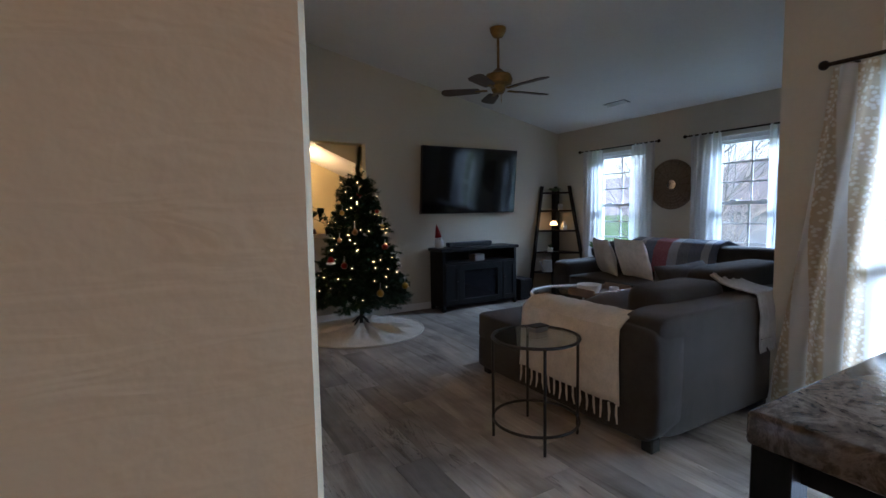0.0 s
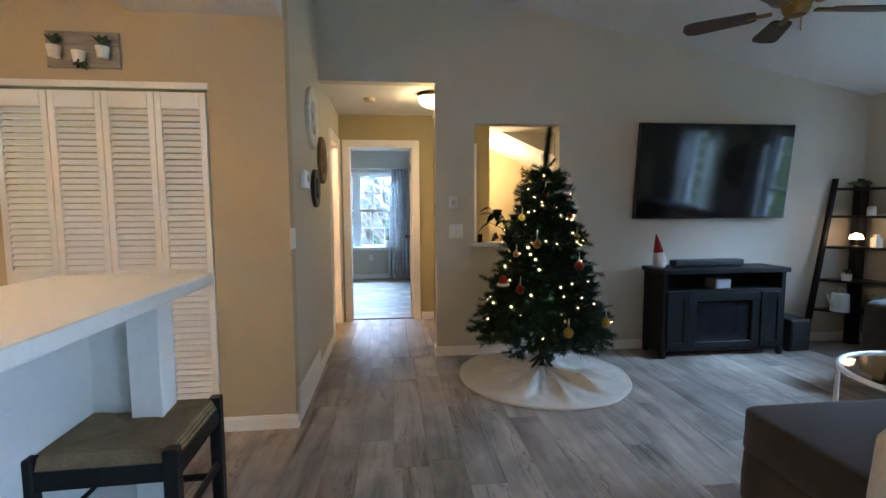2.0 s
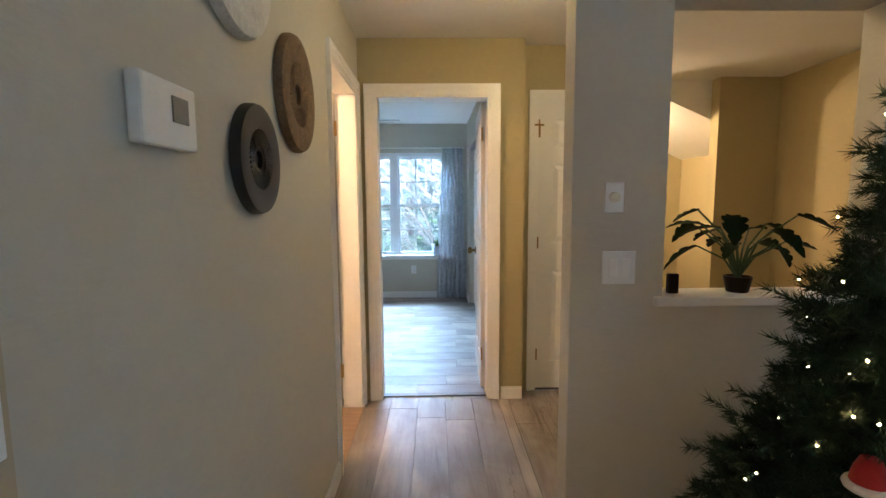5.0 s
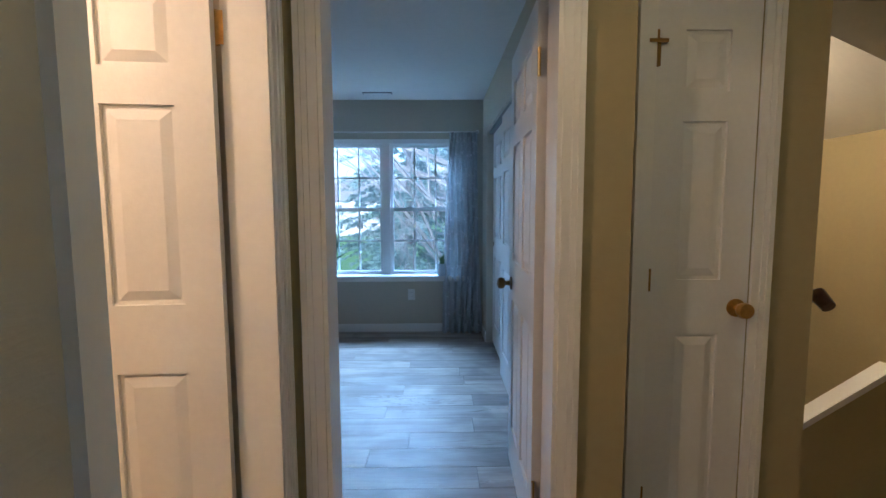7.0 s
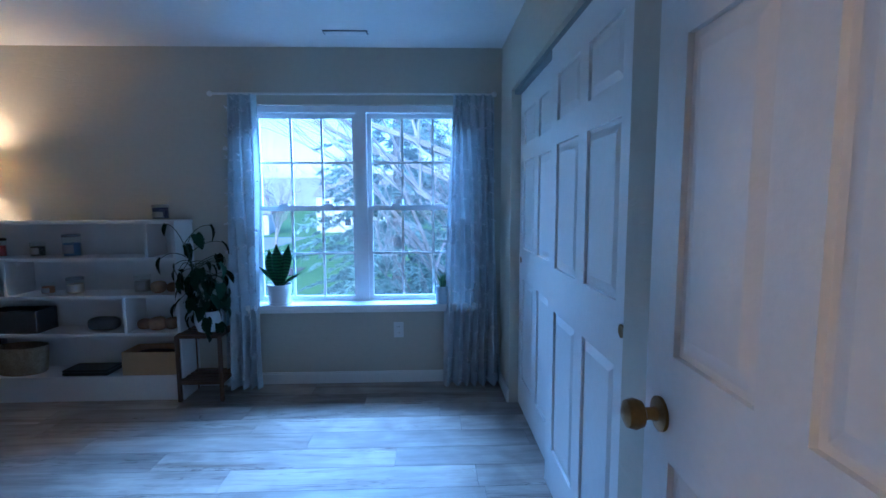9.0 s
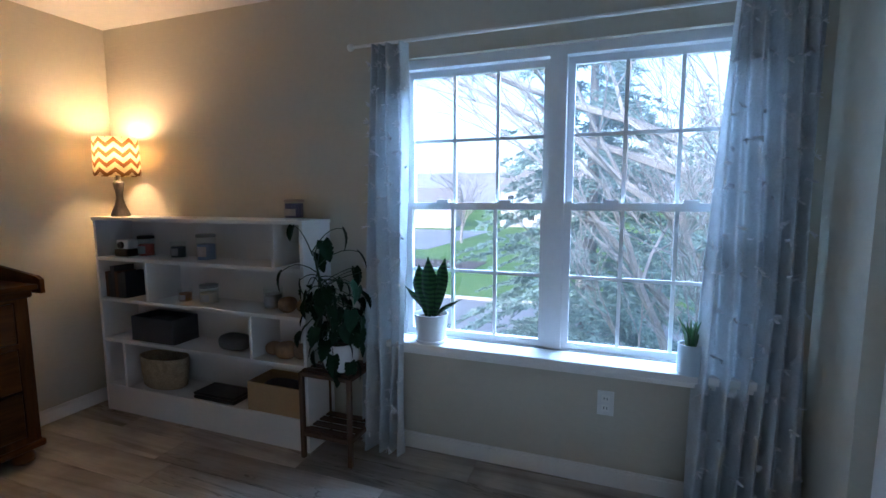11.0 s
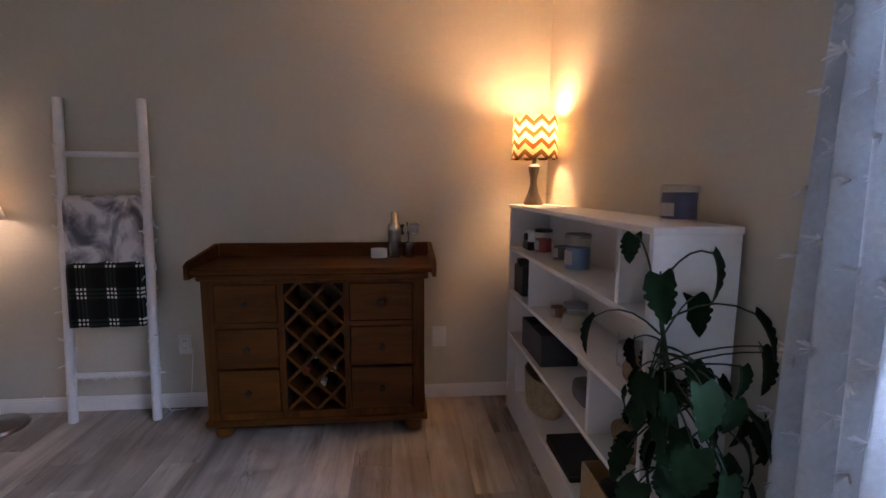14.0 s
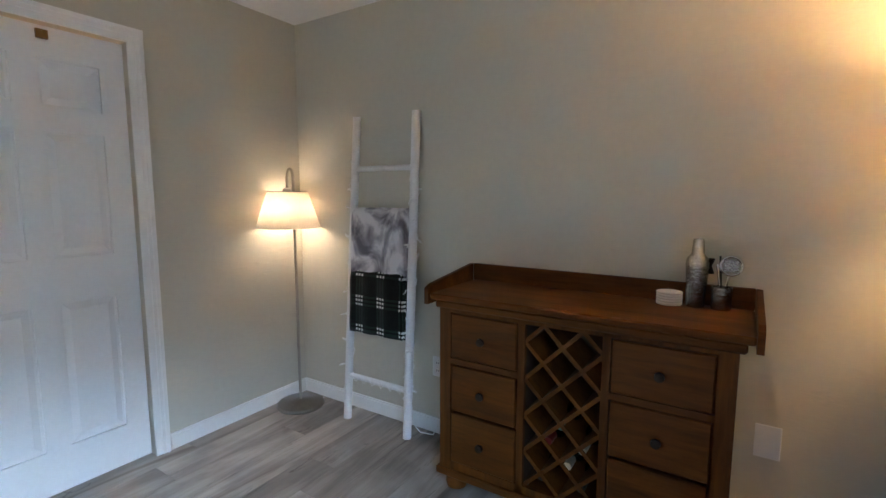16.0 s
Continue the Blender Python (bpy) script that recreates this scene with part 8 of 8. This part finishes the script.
def snake_plant():
    rnd = random.Random(5)
    e = thing("snake_plant", (-0.503, BY1 - 0.04, 0.605), "snake plant in a white pot on the window sill", "plant")
    part("pot", lathe(bmesh.new(), [(0.066, 0.012), (0.072, 0.015), (0.086, 0.142), (0.088, 0.146), (0.081, 0.146), (0.078, 0.12)], 30, close=False), POTW, e, smooth=True)
    part("saucer", lathe(bmesh.new(), [(0.066, 0), (0.078, 0.004), (0.081, 0.018), (0.074, 0.018), (0.07, 0.008), (0, 0.008)], 30), POTW, e, smooth=True)
    part("soil", lathe(bmesh.new(), [(0.079, 0.122), (0.0, 0.13)], 20, close=False), Mat("bark_soil", (0.06, 0.035, 0.02), 0.95).vary(60, 0.5, 150, 0.3, 0.8, 120).m, e)
    sm = Mat("snake_plant_leaf", (0.03, 0.07, 0.03), 0.42, spec=0.2)
    wv = sm.n.new("ShaderNodeTexWave")
    wv.bands_direction = "Z"
    wv.inputs["Scale"].default_value, wv.inputs["Distortion"].default_value, wv.inputs["Detail"].default_value = 14, 6, 3
    sm.l.new(sm.coords(), wv.inputs[0])
    sm.base(sm.ramp(wv.outputs[1], [(0.2, (0.007, 0.028, 0.009)), (0.8, (0.026, 0.082, 0.02))]))
    # turn, length, width, lean, and the turn of the blade about its own length
    for a, ln, w, lean, tw in ((190, 0.27, 0.098, 0.16, 24), (255, 0.31, 0.082, 0.03, 8), (345, 0.31, 0.084, 0.20, -14), (20, 0.24, 0.072, 0.24, 30), (178, 0.19, 0.056, 0.62, -10), (5, 0.17, 0.036, 0.80, 12), (90, 0.22, 0.07, 0.05, 20)):
        ar = radians(a)
        bm = bmesh.new()
        rows = []
        for k in range(15):
            t = k / 14
            ww = w * (0.16 + 0.84 * math.sin(math.pi * min(1, 0.03 + t * 0.8)) ** 1.2) * (1 - max(0.0, (t - 0.6) / 0.4) ** 1.7)
            out = 0.018 + lean * ln * t * (0.55 + 0.5 * t)
            up = 0.125 + ln * t * math.sqrt(max(0.05, 1 - lean * lean))
            turn = radians(tw) + 0.35 * (t - 0.5)
            s = Vector((math.cos(turn), math.sin(turn), 0))
            nrm = Vector((-s.y, s.x, 0))
            c = Vector((math.cos(ar) * out, math.sin(ar) * out * 0.5 - 0.006, up))
            wave = 0.004 * math.sin(9 * t + a)
            rows.append([bm.verts.new(c + s * (q * max(ww, 0.0015) / 2) + nrm * (abs(q) * ww * 0.20 + wave * q)) for q in (-1, -0.5, 0, 0.5, 1)])
        for p, q in zip(rows, rows[1:]):
            for c in range(4):
                bm.faces.new((p[c], p[c + 1], q[c + 1], q[c]))
        thick(part("leaf", bm, sm.m, e, smooth=True), 0.004)


snake_plant()
al = thing("aloe_plant", (0.655, BY1 - 0.075, 0.605), "small aloe in a pale cylinder pot on the window sill", "plant")
part("pot", lathe(bmesh.new(), [(0.045, 0), (0.048, 0.004), (0.048, 0.125), (0.043, 0.125), (0.043, 0.11)], 26, close=False), Mat("pale_blue_pot", (0.52, 0.60, 0.66), 0.35).m, al, smooth=True)
part("soil", lathe(bmesh.new(), [(0.043, 0.11), (0.0, 0.112)], 18, close=False), SHELL, al)
ra = random.Random(9)
for k in range(9):
    a = 2 * math.pi * k / 9 + ra.uniform(-0.2, 0.2)
    q, h = ra.uniform(0.025, 0.085), ra.uniform(0.07, 0.14)
    part("leaf", tube(bmesh.new(), [(0.01 * math.cos(a), 0.01 * math.sin(a), 0.11), (q * 0.5 * math.cos(a), q * 0.5 * math.sin(a), 0.11 + h * 0.6), (q * math.cos(a), q * math.sin(a), 0.11 + h)], [0.010, 0.007, 0.001], 7), Mat("aloe_leaf", (0.06, 0.14, 0.05), 0.4).m if k == 0 else bpy.data.materials["aloe_leaf"], al, smooth=True)

# white table by the bedroom door
tb = thing("white_table", (-0.25, 7.20, 0), "small white painted table just inside the bedroom", "table")
part("top", boxes((-0.5, 0.38, -0.22, 0.20, 0.725, 0.75), bevel=0.006), WHITE, tb)
part("apron", boxes((-0.46, 0.34, -0.19, 0.17, 0.63, 0.725)), WHITE, tb)
part("drawer_pull", boxes((0.34, 0.352, -0.03, 0.03, 0.665, 0.685), bevel=0.003), DARKM, tb)
for x in (-0.45, 0.325):
    for y in (-0.175, 0.15):
        part("leg", lathe(bmesh.new(), [(0.014, 0), (0.02, 0.05), (0.024, 0.4), (0.018, 0.46), (0.026, 0.5), (0.026, 0.63)], 14, (x, y, 0)), WHITE, tb, smooth=True)
ceiling_vent(0.05, 9.83, ZC - 0.001, 0.28, 0.06, 0, "slim grey vent in the bedroom ceiling", 90)

# ---- floor planks ----
def planks(parent, x0, x1, y0, y1, axis, material, seed, width=0.182, length=1.22, joined=False):
    """Rows of grooved planks with staggered ends, cut to fit the rectangle."""
    rnd = random.Random(seed)
    a0, a1, b0, b1 = (x0, x1, y0, y1) if axis == "y" else (y0, y1, x0, x1)
    bmj = bmesh.new() if joined else None
    a = a0
    while a < a1 - 0.004:
        aw = min(a + width, a1)
        b = b0 - rnd.uniform(0, length)
        while b < b1 - 0.004:
            s, t = max(b, b0), min(b + length, b1)
            if t - s > 0.01:
                p, q = (a, aw) if axis == "y" else (s, t)
                r, u = (s, t) if axis == "y" else (a, aw)
                g, c = 0.0005, 0.0009
                bm = bmj if joined else bmesh.new()
                lo = [bm.verts.new(v) for v in ((p + g, r + g, -0.012), (q - g, r + g, -0.012), (q - g, u - g, -0.012), (p + g, u - g, -0.012))]
                md = [bm.verts.new(v) for v in ((p + g, r + g, -0.0014), (q - g, r + g, -0.0014), (q - g, u - g, -0.0014), (p + g, u - g, -0.0014))]
                hi = [bm.verts.new(v) for v in ((p + g + c, r + g + c, 0), (q - g - c, r + g + c, 0), (q - g - c, u - g - c, 0), (p + g + c, u - g - c, 0))]
                bm.faces.new(hi)
                for lower, upper in ((lo, md), (md, hi)):
                    for k in range(4):
                        bm.faces.new((lower[k], lower[(k + 1) % 4], upper[(k + 1) % 4], upper[k]))
                if not joined:
                    part("plank", bm, material, parent)
            b += length
        a = aw
    if joined:
        tagged(part("plank_field", bmj, material, parent), kind="stuff")


planks(floor, 0.0, 4.6, 0.5, YT, "y", PLANKY, 1)
planks(floor, XL, 1.12, YT, 6.82, "y", PLANKY, 2)
planks(floor, 1.12, 3.6, YT + 0.12, 6.899, "y", PLANKY, 3, joined=True)
planks(floor, 4.6, XR, 1.5, YT, "y", PLANKY, 4, joined=True)
planks(floor, -2.3, 0.0, -2.5, 4.074, "y", PLANKY, 5, joined=True)
planks(floor, 0.0, 4.6, -2.5, 0.5, "y", PLANKY, 6, joined=True)
planks(floor_bed, BX0, BX1 + 0.1, 6.83, BY1, "x", PLANKX, 7)
